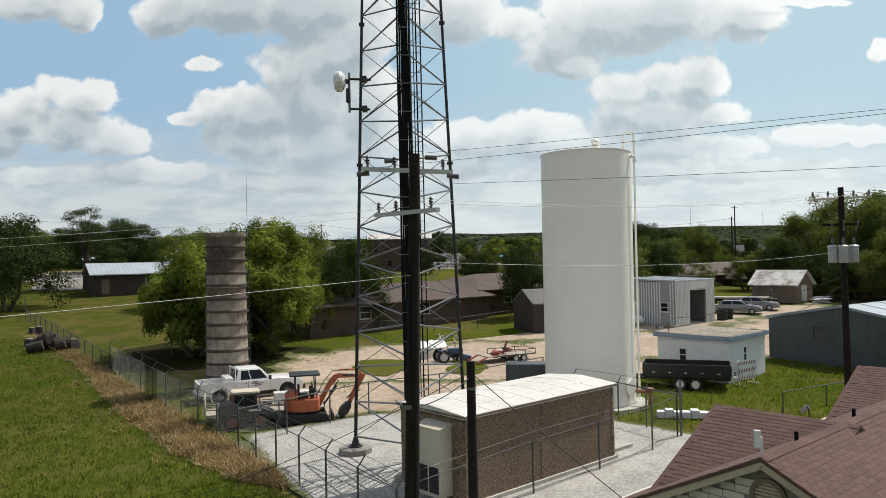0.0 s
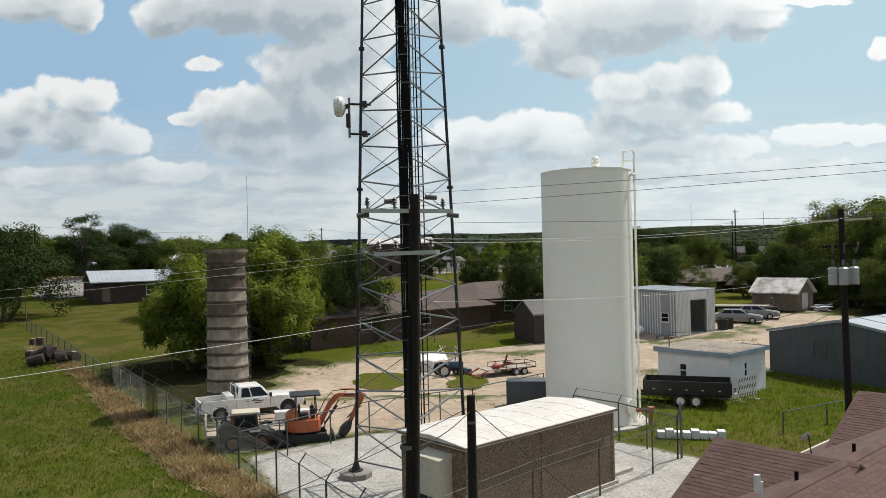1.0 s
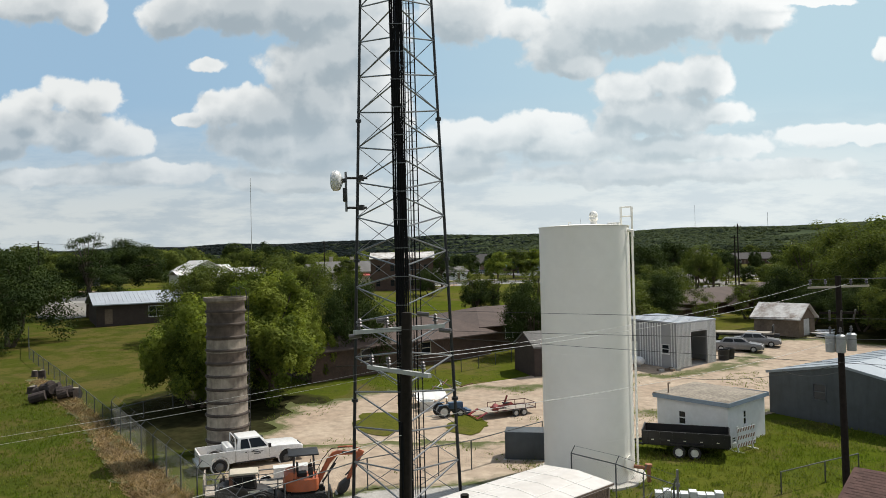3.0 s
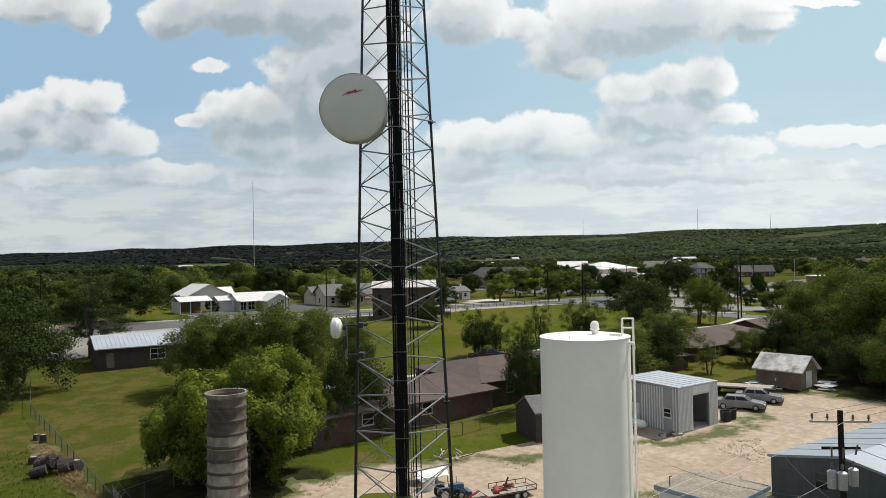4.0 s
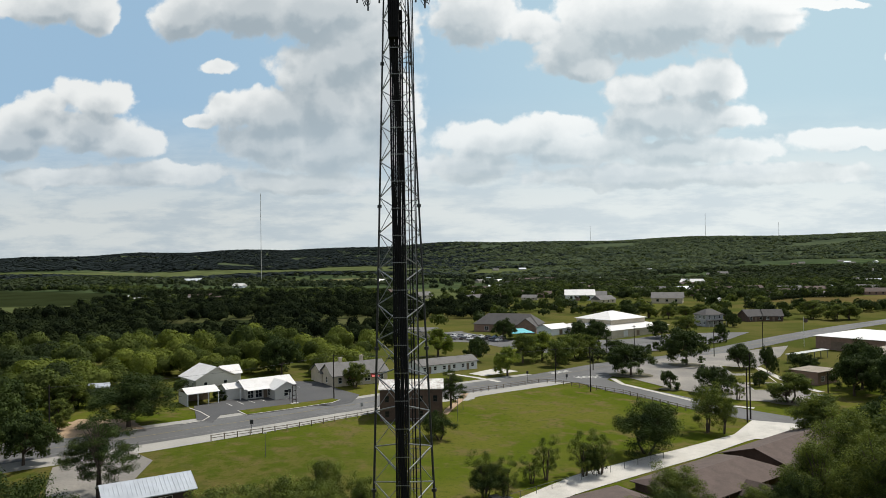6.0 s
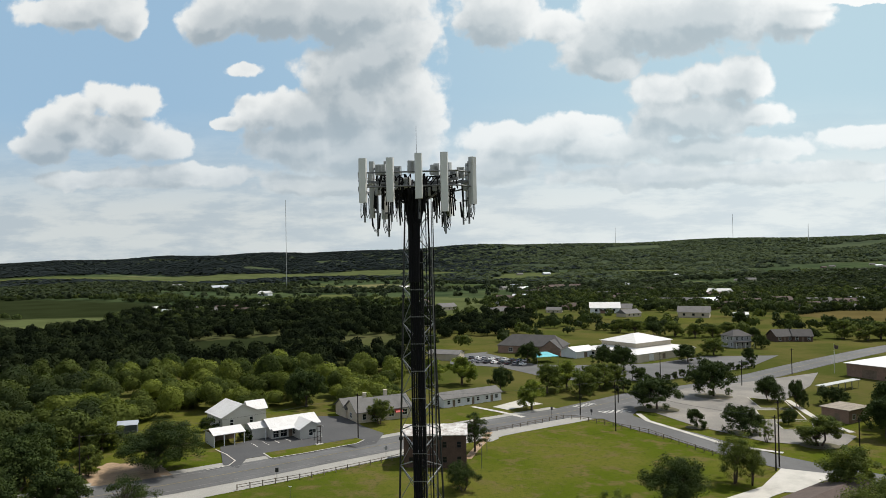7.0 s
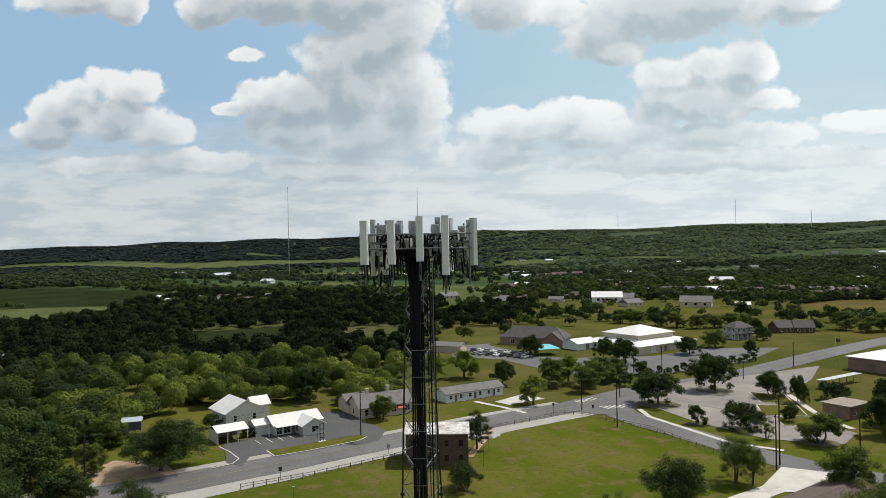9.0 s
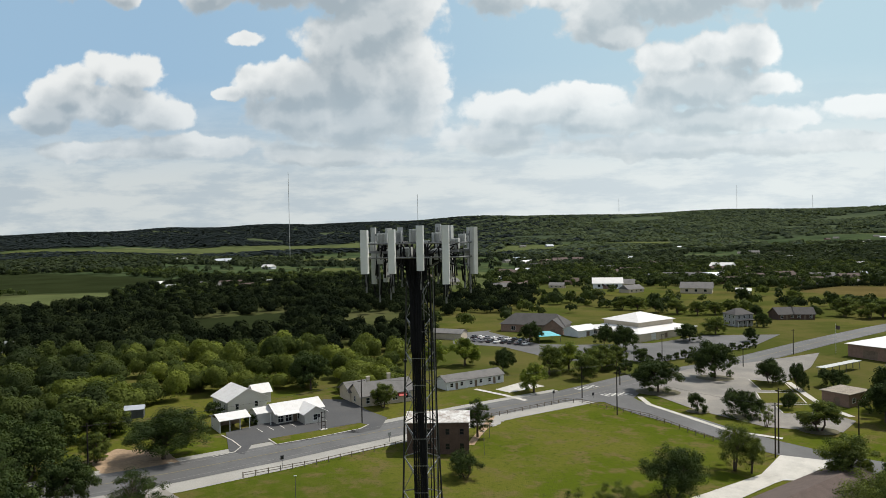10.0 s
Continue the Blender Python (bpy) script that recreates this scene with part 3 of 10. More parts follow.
    pasture = mx(rng(sep.outputs[1], 0.80, 0.86), pasture, (0.20, 0.18, 0.09, 1))
    pasture = mx(rng(nz(0.02), 0.45, 0.7), pasture, (0.060, 0.080, 0.030, 1))
    wood = mx(rng(nz(0.012), 0.4, 0.6), (0.030, 0.046, 0.022, 1), (0.050, 0.070, 0.032, 1))
    pasture = mx(rng(nz(0.0035), 0.42, 0.52), pasture, wood)
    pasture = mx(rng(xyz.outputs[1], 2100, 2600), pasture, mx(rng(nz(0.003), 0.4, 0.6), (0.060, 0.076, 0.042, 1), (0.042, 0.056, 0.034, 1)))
    out = mx(rng(xyz.outputs[1], 520, 760), lawn, pasture)
    # named fields: sunny pasture, and duller grazing; the clearing's dull tint has cloud shade put in
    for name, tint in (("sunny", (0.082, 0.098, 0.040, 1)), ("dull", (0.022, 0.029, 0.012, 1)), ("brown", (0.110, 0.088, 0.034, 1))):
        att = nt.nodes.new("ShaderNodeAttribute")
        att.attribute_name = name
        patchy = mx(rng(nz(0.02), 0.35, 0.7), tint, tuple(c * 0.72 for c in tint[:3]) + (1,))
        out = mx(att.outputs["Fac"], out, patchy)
    nt.links.new(out, p.inputs["Base Color"])
    b = nt.nodes.new("ShaderNodeBump")
    b.inputs["Strength"].default_value, b.inputs["Distance"].default_value = 0.7, 0.12
    nt.links.new(nz(4.0, 4.0), b.inputs["Height"])
    nt.links.new(b.outputs[0], p.inputs["Normal"])
    return m


M["grass"] = ground_material()


def overgrown(m, reach, patch=0.25, green=(0.075, 0.085, 0.02)):
    """Lets grass grow over a bare surface in patches, thickest along its edge."""
    nt = m.node_tree
    p = nt.nodes["Principled BSDF"]
    src = p.inputs["Base Color"].links[0].from_socket
    att = nt.nodes.new("ShaderNodeAttribute")
    att.attribute_name = "inland"
    tc = nt.nodes.new("ShaderNodeTexCoord")
    total = None
    for scale, gain in ((patch, 1.1), (patch * 6, 0.9), (9.0, 0.5)):
        n = nt.nodes.new("ShaderNodeTexNoise")
        n.inputs["Scale"].default_value, n.inputs["Detail"].default_value = scale, 4.0
        nt.links.new(tc.outputs["Object"], n.inputs["Vector"])
        k = nt.nodes.new("ShaderNodeMath")
        k.operation = "MULTIPLY_ADD"
        nt.links.new(n.outputs[0], k.inputs[0])
        k.inputs[1].default_value, k.inputs[2].default_value = gain * reach, -0.5 * gain * reach
        if total is None:
            total = k.outputs[0]
        else:
            s = nt.nodes.new("ShaderNodeMath")
            nt.links.new(total, s.inputs[0])
            nt.links.new(k.outputs[0], s.inputs[1])
            total = s.outputs[0]
    s = nt.nodes.new("ShaderNodeMath")
    nt.links.new(att.outputs["Fac"], s.inputs[0])
    nt.links.new(total, s.inputs[1])
    r = nt.nodes.new("ShaderNodeMapRange")
    nt.links.new(s.outputs[0], r.inputs[0])
    r.inputs[1].default_value, r.inputs[2].default_value = 0.12 * reach, 0.55 * reach
    mx = nt.nodes.new("ShaderNodeMix")
    mx.data_type = "RGBA"
    nt.links.new(r.outputs[0], mx.inputs[0])
    mx.inputs[6].default_value = (*green, 1)
    nt.links.new(src, mx.inputs[7])
    nt.links.new(mx.outputs[2], p.inputs["Base Color"])


overgrown(M["dirt"], 1.9)
overgrown(M["gravel"], 0.7, 0.5)
overgrown(M["straw"], 1.3, 0.5)
# The grass creeping over it is darkened too, for the painted shade.
overgrown(M["shade_ground"], 1.6, 0.35, (0.045, 0.052, 0.013))
gx = spaced(-150, 190, 2.2, -4800, 4800, 1.085)
gy = spaced(-24, 330, 2.2, -600, 4800, 1.04)
GX, GY = np.meshgrid(gx, gy)
gv = np.stack([GX.ravel(), GY.ravel(), ground_z(GX, GY).ravel()], 1)
ii = np.arange(len(gy) - 1)[:, None] * len(gx) + np.arange(len(gx) - 1)[None, :]
gf = np.stack([ii, ii + 1, ii + 1 + len(gx), ii + len(gx)], -1).reshape(-1, 4)
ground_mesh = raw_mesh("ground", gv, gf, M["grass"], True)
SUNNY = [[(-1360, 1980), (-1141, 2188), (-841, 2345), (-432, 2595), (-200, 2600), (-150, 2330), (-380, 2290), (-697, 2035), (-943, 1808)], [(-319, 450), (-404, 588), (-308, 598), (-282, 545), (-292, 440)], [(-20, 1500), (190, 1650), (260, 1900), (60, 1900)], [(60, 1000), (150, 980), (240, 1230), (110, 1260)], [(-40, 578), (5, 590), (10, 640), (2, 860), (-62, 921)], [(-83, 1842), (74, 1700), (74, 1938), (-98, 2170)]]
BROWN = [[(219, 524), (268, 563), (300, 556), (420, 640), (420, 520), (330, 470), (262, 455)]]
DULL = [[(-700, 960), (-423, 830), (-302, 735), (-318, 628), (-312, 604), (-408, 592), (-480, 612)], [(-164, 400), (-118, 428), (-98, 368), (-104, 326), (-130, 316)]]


def inside(poly, x, y):
    hit = False
    for (ax, ay), (bx, by) in zip(poly, poly[1:] + poly[:1]):
        if (ay > y) != (by > y) and x < (bx - ax) * (y - ay) / (by - ay) + ax:
            hit = not hit
    return hit


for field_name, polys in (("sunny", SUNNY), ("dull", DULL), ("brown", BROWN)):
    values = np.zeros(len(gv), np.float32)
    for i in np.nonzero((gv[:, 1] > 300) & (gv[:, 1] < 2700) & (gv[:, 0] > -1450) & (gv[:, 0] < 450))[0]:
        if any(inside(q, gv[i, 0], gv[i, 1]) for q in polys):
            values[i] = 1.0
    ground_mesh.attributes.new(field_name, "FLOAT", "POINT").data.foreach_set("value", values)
tagged(new("ground", ground_mesh), "green mown grass and pasture rising gently to wooded hills", "ground", kind="structure")


def draped(name, poly, mat, label, category, lift=0.05, step=2.5, wobble=0.0, fade=False):
    """A flat sheet over the ground, cut to a polygon; wobble makes its edge ragged."""
    pts = []
    for (ax, ay), (bx, by) in zip(poly, poly[1:] + poly[:1]):
        n = max(1, int(math.hypot(bx - ax, by - ay) / (step if not wobble else 0.45)))
        for i in range(n):
            x, y = ax + (bx - ax) * i / n, ay + (by - ay) * i / n
            if wobble:
                ox = noise.fractal((x * 0.4, y * 0.4, 3.1), 0.6, 2.0, 4)
                oy = noise.fractal((x * 0.4, y * 0.4, 8.7), 0.6, 2.0, 4)
                x, y = x + wobble * ox * 1.5, y + wobble * oy * 1.5
            pts.append((x, y))
    bm = bmesh.new()
    f = bm.faces.new([bm.verts.new((x, y, 0)) for x, y in pts])
    bmesh.ops.triangulate(bm, faces=[f])
    for _ in range(8 if fade else 5):
        long = [e for e in bm.edges if e.calc_length() > step * 2]
        if not long:
            break
        bmesh.ops.subdivide_edges(bm, edges=long, cuts=1)
        bmesh.ops.triangulate(bm, faces=[q for q in bm.faces if len(q.verts) > 3])
    for q in bm.verts:
        q.co.z = gz(q.co.x, q.co.y) + lift
    bmesh.ops.recalc_face_normals(bm, faces=bm.faces)
    me = bpy.data.meshes.new(name)
    bm.to_mesh(me)
    bm.free()
    me.materials.append(mat)
    if fade:
        # how far every point lies from the edge, so that grass can creep in there
        p = np.array([q.co[:2] for q in me.vertices])
        best = np.full(len(p), 1e9)
        for a, b in zip(pts, pts[1:] + pts[:1]):
            a, b = np.array(a), np.array(b)
            t = np.clip(((p - a) @ (b - a)) / max(1e-9, (b - a) @ (b - a)), 0, 1)[:, None]
            best = np.minimum(best, np.linalg.norm(p - a - t * (b - a), axis=1))
        me.attributes.new("inland", "FLOAT", "POINT").data.foreach_set("value", best.astype(np.float32))
    return tagged(new(name, me), label, category, kind="structure")


def ribbon(name, line, width, mat, label, category, lift=0.05, thick=0.0, parent=None, step=2.5, off=0.0):
    """A strip of a given width along a line of ground points."""
    pts = [Vector(p).to_2d() for p in line]
    fine_pts = []
    for a, b in zip(pts, pts[1:]):
        n = max(1, int((b - a).length / step))
        fine_pts += [a.lerp(b, i / n) for i in range(n)]
    fine_pts.append(pts[-1])
    vs, fs = [], []
    for i, q in enumerate(fine_pts):
        d = (fine_pts[min(i + 1, len(fine_pts) - 1)] - fine_pts[max(i - 1, 0)]).normalized()
        s = Vector((-d.y, d.x))
        for t in (-0.5, 0.0, 0.5):
            w = q + s * (t * width + off)
            vs.append((w.x, w.y, gz(w.x, w.y) + lift))
    for i in range(len(fine_pts) - 1):
        for k in range(2):
            fs.append((i * 3 + k, i * 3 + k + 1, i * 3 + k + 4, i * 3 + k + 3))
    me = raw_mesh(name, vs, fs, mat, True)
    ob = new(name, me)
    if parent is not None:
        ob.parent = parent
        return ob
    return tagged(ob, label, category, kind="structure")


# main road: line along the middle of the asphalt
ROAD = [(-160, 72), (-100, 112), (-60, 136.5), (-44, 148.5), (-22, 167.5), (3, 189.5), (26, 208), (50, 233), (95, 265), (133, 297), (182, 336), (320, 440), (700, 720)]
ribbon("road_shoulder", ROAD[:7], 18.5, M["shoulder"], "pale worn gravel and concrete shoulder along the road", "road shoulder", 0.05, off=-1.2)
ribbon("road", ROAD, 11.0, M["asphalt"], "grey two-lane asphalt road with faded markings", "road", 0.09)
ribbon("road_line_yellow", ROAD[1:], 0.22, M["line_yellow"], "faded yellow centre line painted on the road", "road marking", 0.12)
for side_off in (-3.9, 3.9):
    ribbon("road_line_white", ROAD[1:], 0.14, M["line_worn"], "faded white edge line painted on the road", "road marking", 0.12, off=side_off)
# side road that bends off to the near right
SIDE = [(36, 212), (38.5, 200), (43, 190.5), (50, 181), (57, 169), (63, 160.5), (70, 153), (80, 146), (100, 136), (150, 118)]
ribbon("side_road", SIDE, 10.0, M["asphalt"], "grey asphalt side road curving past the field", "road", 0.10)
ribbon("kerb_path", [(44.5, 206), (45.2, 197), (50.3, 187.2), (58, 172.2), (68, 166.2)], 1.5, M["concrete"], "pale concrete footway along the side road", "footway", 0.16)
draped("junction", [(22, 203), (32, 199), (40, 199), (46, 212), (54, 232), (40, 222)], M["asphalt"], "wide asphalt road junction", "road", 0.115)
for k in range(6):
    ribbon("zebra_bar", [(36.0 + k * 1.4, 206.0 + k * 0.5), (33.8 + k * 1.4, 208.6 + k * 0.5)], 0.5, M["line_paint"], "faded white crossing bar on the road", "road marking", 0.15)
    ribbon("zebra_bar", [(27.5 + k * 1.1, 215.5 + k * 1.0), (29.3 + k * 1.1, 213.6 + k * 1.0)], 0.5, M["line_paint"], "faded white crossing bar on the road", "road marking", 0.15)
# lots and drives
draped("house_lot", [(-53.5, 149.5), (-49.5, 147.5), (-50, 154), (-31.5, 168.5), (-28, 164.5), (-24, 168.5), (-23.5, 178.5), (-30, 186), (-36, 197), (-44, 197), (-41, 180), (-52, 172), (-59, 163)], M["asphalt_dark"], "grey asphalt car park before the white house", "car park", 0.12)
draped("roadside_lot", [(-66.5, 119.0), (-63.0, 111.0), (-60.0, 105.5), (-55.5, 103.5), (-51.5, 107.5), (-50.5, 113.0), (-51.5, 123.0), (-58.0, 128.5)], M["lot_grey"], "worn grey asphalt lot beside the black house", "car park", 0.10)
draped("school_lot", [(52, 230), (47, 214), (56, 192), (68, 176), (84, 172), (92, 182), (84, 200), (86, 218), (112, 252), (126, 277), (98, 262), (70, 249)], M["lot_grey"], "worn grey asphalt school car park and drive", "car park", 0.13)
draped("hall_lot", [(28, 262), (64, 262), (106, 290), (128, 318), (96, 318), (70, 300), (36, 296), (20, 300), (-4, 305), (4, 340), (-14, 330), (-12, 300), (8, 292)], M["asphalt"], "grey asphalt car park round the hall", "car park", 0.10)
draped("drive_concrete", [(66, 151.5), (52, 140.5), (40.5, 131.8), (20, 118), (-2, 96.5), (-19, 86.5), (-17.5, 83.5), (0, 92.5), (18, 109), (43, 127), (55, 137.5), (68, 147)], M["concrete"], "pale concrete lane behind the brown-roofed houses", "lane", 0.10)
draped("corner_drive", [(62.5, 154), (71, 151), (69, 144), (60, 139), (52, 139)], M["concrete"], "pale concrete drive at the street corner", "drive", 0.13)
draped("grass_island", [(-47.5, 158.4), (-44.6, 154.6), (-38.2, 159.4), (-28.6, 168.2), (-27.4, 171.4), (-29.4, 173.2), (-38.6, 165.4)], M["grass"], "mown grass island between car park and road", "grass", 0.17, step=1.5)
ribbon("kerb", [(-47.6, 158.3), (-44.6, 154.4), (-38.1, 159.2), (-28.5, 168.0), (-27.2, 171.5)], 0.3, M["concrete"], "pale concrete kerb round the grass island", "kerb", 0.22)
ribbon("kerb", [(-59.2, 160.6), (-55.2, 156.6), (-51.8, 152.2), (-52.0, 148.8), (-55.5, 145.6)], 0.3, M["concrete"], "pale concrete kerb along the car park entry", "kerb", 0.2)
for q in range(7):
    ribbon("bay_line", [(-50.5 + q * 2.1, 163.6 + q * 1.75), (-52.9 + q * 2.1, 166.6 + q * 1.75)], 0.14, M["line_paint"], "white parking bay line on asphalt", "road marking", 0.15)
for mx_, my_, mr_ in ((51.2, 212.5, 6.5), (66.0, 185.0, 4.2), (79.1, 173.1, 4.5), (56.0, 190.0, 3.0), (74.2, 234.3, 6.0)):
    draped("mulch_bed", [(mx_ + mr_ * math.cos(k * 0.524), my_ + mr_ * 0.8 * math.sin(k * 0.524)) for k in range(12)], M["mulch"], "brown mulch and thin grass, darkened for tree shade", "planting bed", 0.18, step=2.0)
for island in ([(79.5, 213.5), (90.5, 212.5), (88.0, 200.4), (76.5, 200.4)], [(78.8, 198.4), (88.6, 198.6), (85.4, 189.6), (77.4, 189.4)], [(84, 232), (93, 227), (90.6, 214.8), (82, 216.5)]):
    draped("grass_island", island, M["grass"], "mown grass island in the school car park", "grass", 0.19, step=1.5, wobble=0.3)
    ribbon("kerb", island + island[:1], 0.3, M["concrete"], "pale concrete kerb round a grass island", "kerb", 0.24)
draped("church_walk", [(4, 213), (8, 209), (19, 218.5), (13, 225)], M["concrete"], "pale concrete drive beside the low houses", "drive", 0.09)
ribbon("front_walk", [(12.2, 199.5), (6, 206), (-2, 213)], 1.6, M["concrete"], "narrow concrete path across a front lawn", "path", 0.10)
ribbon("cross_walk", [(94.5, 228), (92.0, 207), (91.2, 196), (93, 186)], 1.8, M["concrete"], "concrete path to the low brick building", "path", 0.12)
ribbon("field_path", [(2.6, 182), (1.0, 172), (-1.2, 163), (-2.4, 157)], 1.6, M["bare_soil"], "bare earth path worn to the brick building", "path", 0.07)
draped("bare_patch", [(-3.0, 181.0), (2.0, 186.0), (5.5, 184.0), (5.0, 176.0), (2.0, 171.5), (0.0, 175.0)], M["shoulder"], "pale trodden gravel at the field gate", "bare earth", 0.065, wobble=0.8)
draped("bare_patch", [(-80, 140), (-70, 135), (-62, 141), (-66, 150), (-78, 149)], M["bare_soil"], "bare brown earth under a roadside tree", "bare earth", 0.06, wobble=1.2)
# the yard round the tower
draped("dirt_yard", [(-13, 48), (-9.5, 44), (-2, 44), (1.5, 41.5), (8.5, 45), (10.5, 50), (14, 52.4), (19, 52.0), (25, 52), (30, 57), (38, 60), (48, 60), (60, 62), (56, 70), (49, 75), (44.5, 80.5), (42, 84), (33, 79), (30.5, 72), (24, 66), (15, 65), (6, 62), (-3, 61), (-8, 59.5), (-12, 57)], M["dirt"], "sandy beige dirt yard and driveway", "dirt yard", 0.05, step=0.8, wobble=1.2, fade=True)
draped("gravel_pad", [(-9.5, 33.5), (-4.0, 37.5), (4.5, 38.5), (10.8, 32.4), (13.0, 29.5), (9.5, 24.0), (4.5, 17.5), (-0.5, 18.2), (-5.6, 25.6)], M["gravel"], "pale crushed gravel pad inside the fence", "gravel pad", 0.07, step=0.5, fade=True, wobble=0.12)
draped("dry_grass", [(-36.5, 65.5), (-32.7, 62.0), (-23.6, 50.8), (-15.2, 40.2), (-9.6, 32.2), (-6.6, 28.0), (-5.6, 25.8), (-7.6, 26.6), (-11.3, 30.6), (-17.2, 38.6), (-26.6, 52.6), (-34.5, 62.0), (-38.0, 65.0)], M["straw"], "dead tan grass strip along the chain-link fence", "dry grass", 0.06, step=0.6, wobble=0.8, fade=True)
draped("yard_grass", [(-4.4 + 1.9 * math.cos(k * 0.393), 51.2 + 3.0 * math.sin(k * 0.393)) for k in range(16)], M["grass"], "patch of weedy grass in the dirt yard", "grass", 0.09, wobble=0.5)
draped("yard_grass", [(1.5 + 1.5 * math.cos(k * 0.393), 50.8 + 2.8 * math.sin(k * 0.393)) for k in range(16)], M["grass"], "patch of weedy grass in the dirt yard", "grass", 0.09, wobble=0.5)
# Shade under the willows and by the shed, laid as dark sheets.
draped("shade_soil", [(-26.5, 57.5), (-23.5, 51.0), (-19.8, 46.6), (-16.2, 43.6), (-12.0, 44.0), (-9.6, 50.5), (-8.5, 58), (-14, 62), (-22, 63)], M["shade_ground"], "dark earth sheet standing for the willows' shade", "bare earth", 0.048, step=0.8, wobble=0.8, fade=True)
draped("shed_litter", [(31, 79.5), (36.5, 81), (42, 83), (45.5, 80), (49, 75.5), (56, 71), (62, 72), (64, 92), (48, 95), (40, 92.5), (33, 87)], M["shade_ground"], "dark ground sheet for the tree shade round the old shed", "bare earth", 0.047, step=0.9, wobble=0.9, fade=True)
draped("fence_soil", [(-15.5, 43.0), (-9.6, 33.7), (-4, 37.4), (4.5, 38.4), (8.6, 40.5), (8.6, 46), (-2, 46.5), (-9.5, 46.5), (-12.5, 47.5)], M["dirt"], "trodden dirt where the machines are parked", "dirt", 0.056, step=0.6, wobble=0.7, fade=True)


# ---- grass that stands up from the ground near the tower ----
def blades(name, label, mat, seed, spots, tall, wide, lean, per):
    """Tufts of narrow leaning blades rooted in the ground; spots: x and y of every tuft."""
    rng = np.random.default_rng(seed)
    s = np.repeat(np.asarray(spots), per, axis=0)
    n = len(s)
    base = np.concatenate([s + rng.normal(size=(n, 2)) * 0.10, np.zeros((n, 1))], 1)
    base[:, 2] = ground_z(base[:, 0], base[:, 1]) + 0.03
    a = rng.random(n) * 6.283
    side = np.stack([np.cos(a), np.sin(a), 0 * a], 1) * wide * (0.6 + 0.8 * rng.random((n, 1)))
    h = tall[0] + (tall[1] - tall[0]) * rng.random((n, 1)) ** 1.6
    b = rng.random(n) * 6.283
    tip = np.stack([np.cos(b) * lean, np.sin(b) * lean, 1 + 0 * b], 1) * h * np.stack([rng.random(n), rng.random(n), 0.7 + 0.3 * rng.random(n)], 1)
    v = np.stack([base - side, base + side, base + tip + side * 0.3, base + tip - side * 0.3], 1).reshape(-1, 3)
    return tagged(new(name, raw_mesh(name, v, np.arange(len(v)).reshape(-1, 4), M[mat])), label, "grass", kind="stuff")


rg = random.Random(21)
STRAW = [(-36.5, 65.5), (-32.7, 62.0), (-23.6, 50.8), (-15.2, 40.2), (-9.6, 32.2), (-6.6, 28.0), (-5.6, 25.8), (-7.6, 26.6), (-11.3, 30.6), (-17.2, 38.6), (-26.6, 52.6), (-34.5, 62.0), (-38.0, 65.0)]
LAWN = [(-60, 62), (-38.0, 65.0), (-34.5, 62.0), (-26.6, 52.6), (-17.2, 38.6), (-11.3, 30.6), (-7.6, 26.6), (-5.6, 25.0), (-4, 21), (-4, 16), (-40, 16), (-48, 40)]
SIDE_LAWN = [(9, 44.5), (14, 46), (21, 50), (34, 46), (34, 30), (11.5, 30), (11, 33), (5, 39), (3, 41)]
straw_spots, lawn_spots, side_spots = [], [], []
while len(straw_spots) < 3400:
    y = 25 + 41 * rg.random() ** 1.5
    x = rg.uniform(-37, -4)
    if inside(STRAW, x, y) or (rg.random() < 0.06 and inside(STRAW, x + rg.uniform(-1.5, 1.5), y + rg.uniform(-1, 1))):
        straw_spots.append((x, y))
while len(lawn_spots) < 30000:
    y = 16 + 48 * rg.random() ** 1.7
    x = rg.uniform(-48, -4)
    if inside(LAWN, x, y) and noise.noise((x * 0.35, y * 0.35, 5.0)) > -0.6 + 0.5 * (rg.random() - 0.5):
        lawn_spots.append((x, y))
while len(side_spots) < 7000:
    x, y = rg.uniform(3, 34), rg.uniform(30, 50)
    if inside(SIDE_LAWN, x, y):
        side_spots.append((x, y))
blades("dry_grass_tufts", "dead tan grass lying in clumps along the fence", "straw_blade", 31, straw_spots, (0.08, 0.34), 0.022, 2.2, 7)
blades("lawn_grass", "green and yellowing uncut grass of the near lawn", "grass_blade", 32, lawn_spots, (0.06, 0.20), 0.026, 0.8, 4)
blades("side_grass", "green grass between the fence and the white block building", "grass_blade", 33, side_spots, (0.06, 0.22), 0.022, 0.8, 4)
weed_spots = []
while len(weed_spots) < 1500:
    x, y = rg.uniform(-14, 32), rg.uniform(40, 66)
    if noise.noise((x * 0.25, y * 0.25, 11.0)) > 0.18:
        weed_spots.append((x, y))
blades("yard_weeds", "scattered weeds on the dirt yard", "grass_blade", 34, weed_spots, (0.05, 0.2), 0.025, 1.0, 4)

# ---- lattice tower ----
AX, AY, FOOT, TOP = -1.5, 28.87, 0.4, 51.4


def leg_at(k, z):
    """Leg k of the tower at height z: 0 left, 1 front, 2 right."""
    w = (4.62 - 0.0735 * z) / math.sqrt(3)
    a = radians((150, 275.5, 30)[k])
    return Vector((AX + w * math.cos(a), AY + w * math.sin(a), z))


tower = thing("cell_tower", "tall galvanised three-legged lattice tower with black cable bundle", "lattice tower", AX, AY, 0.0)
back_to = Matrix.Translation((-AX, -AY, 0))


def local(p):
    return back_to @ Vector(p)


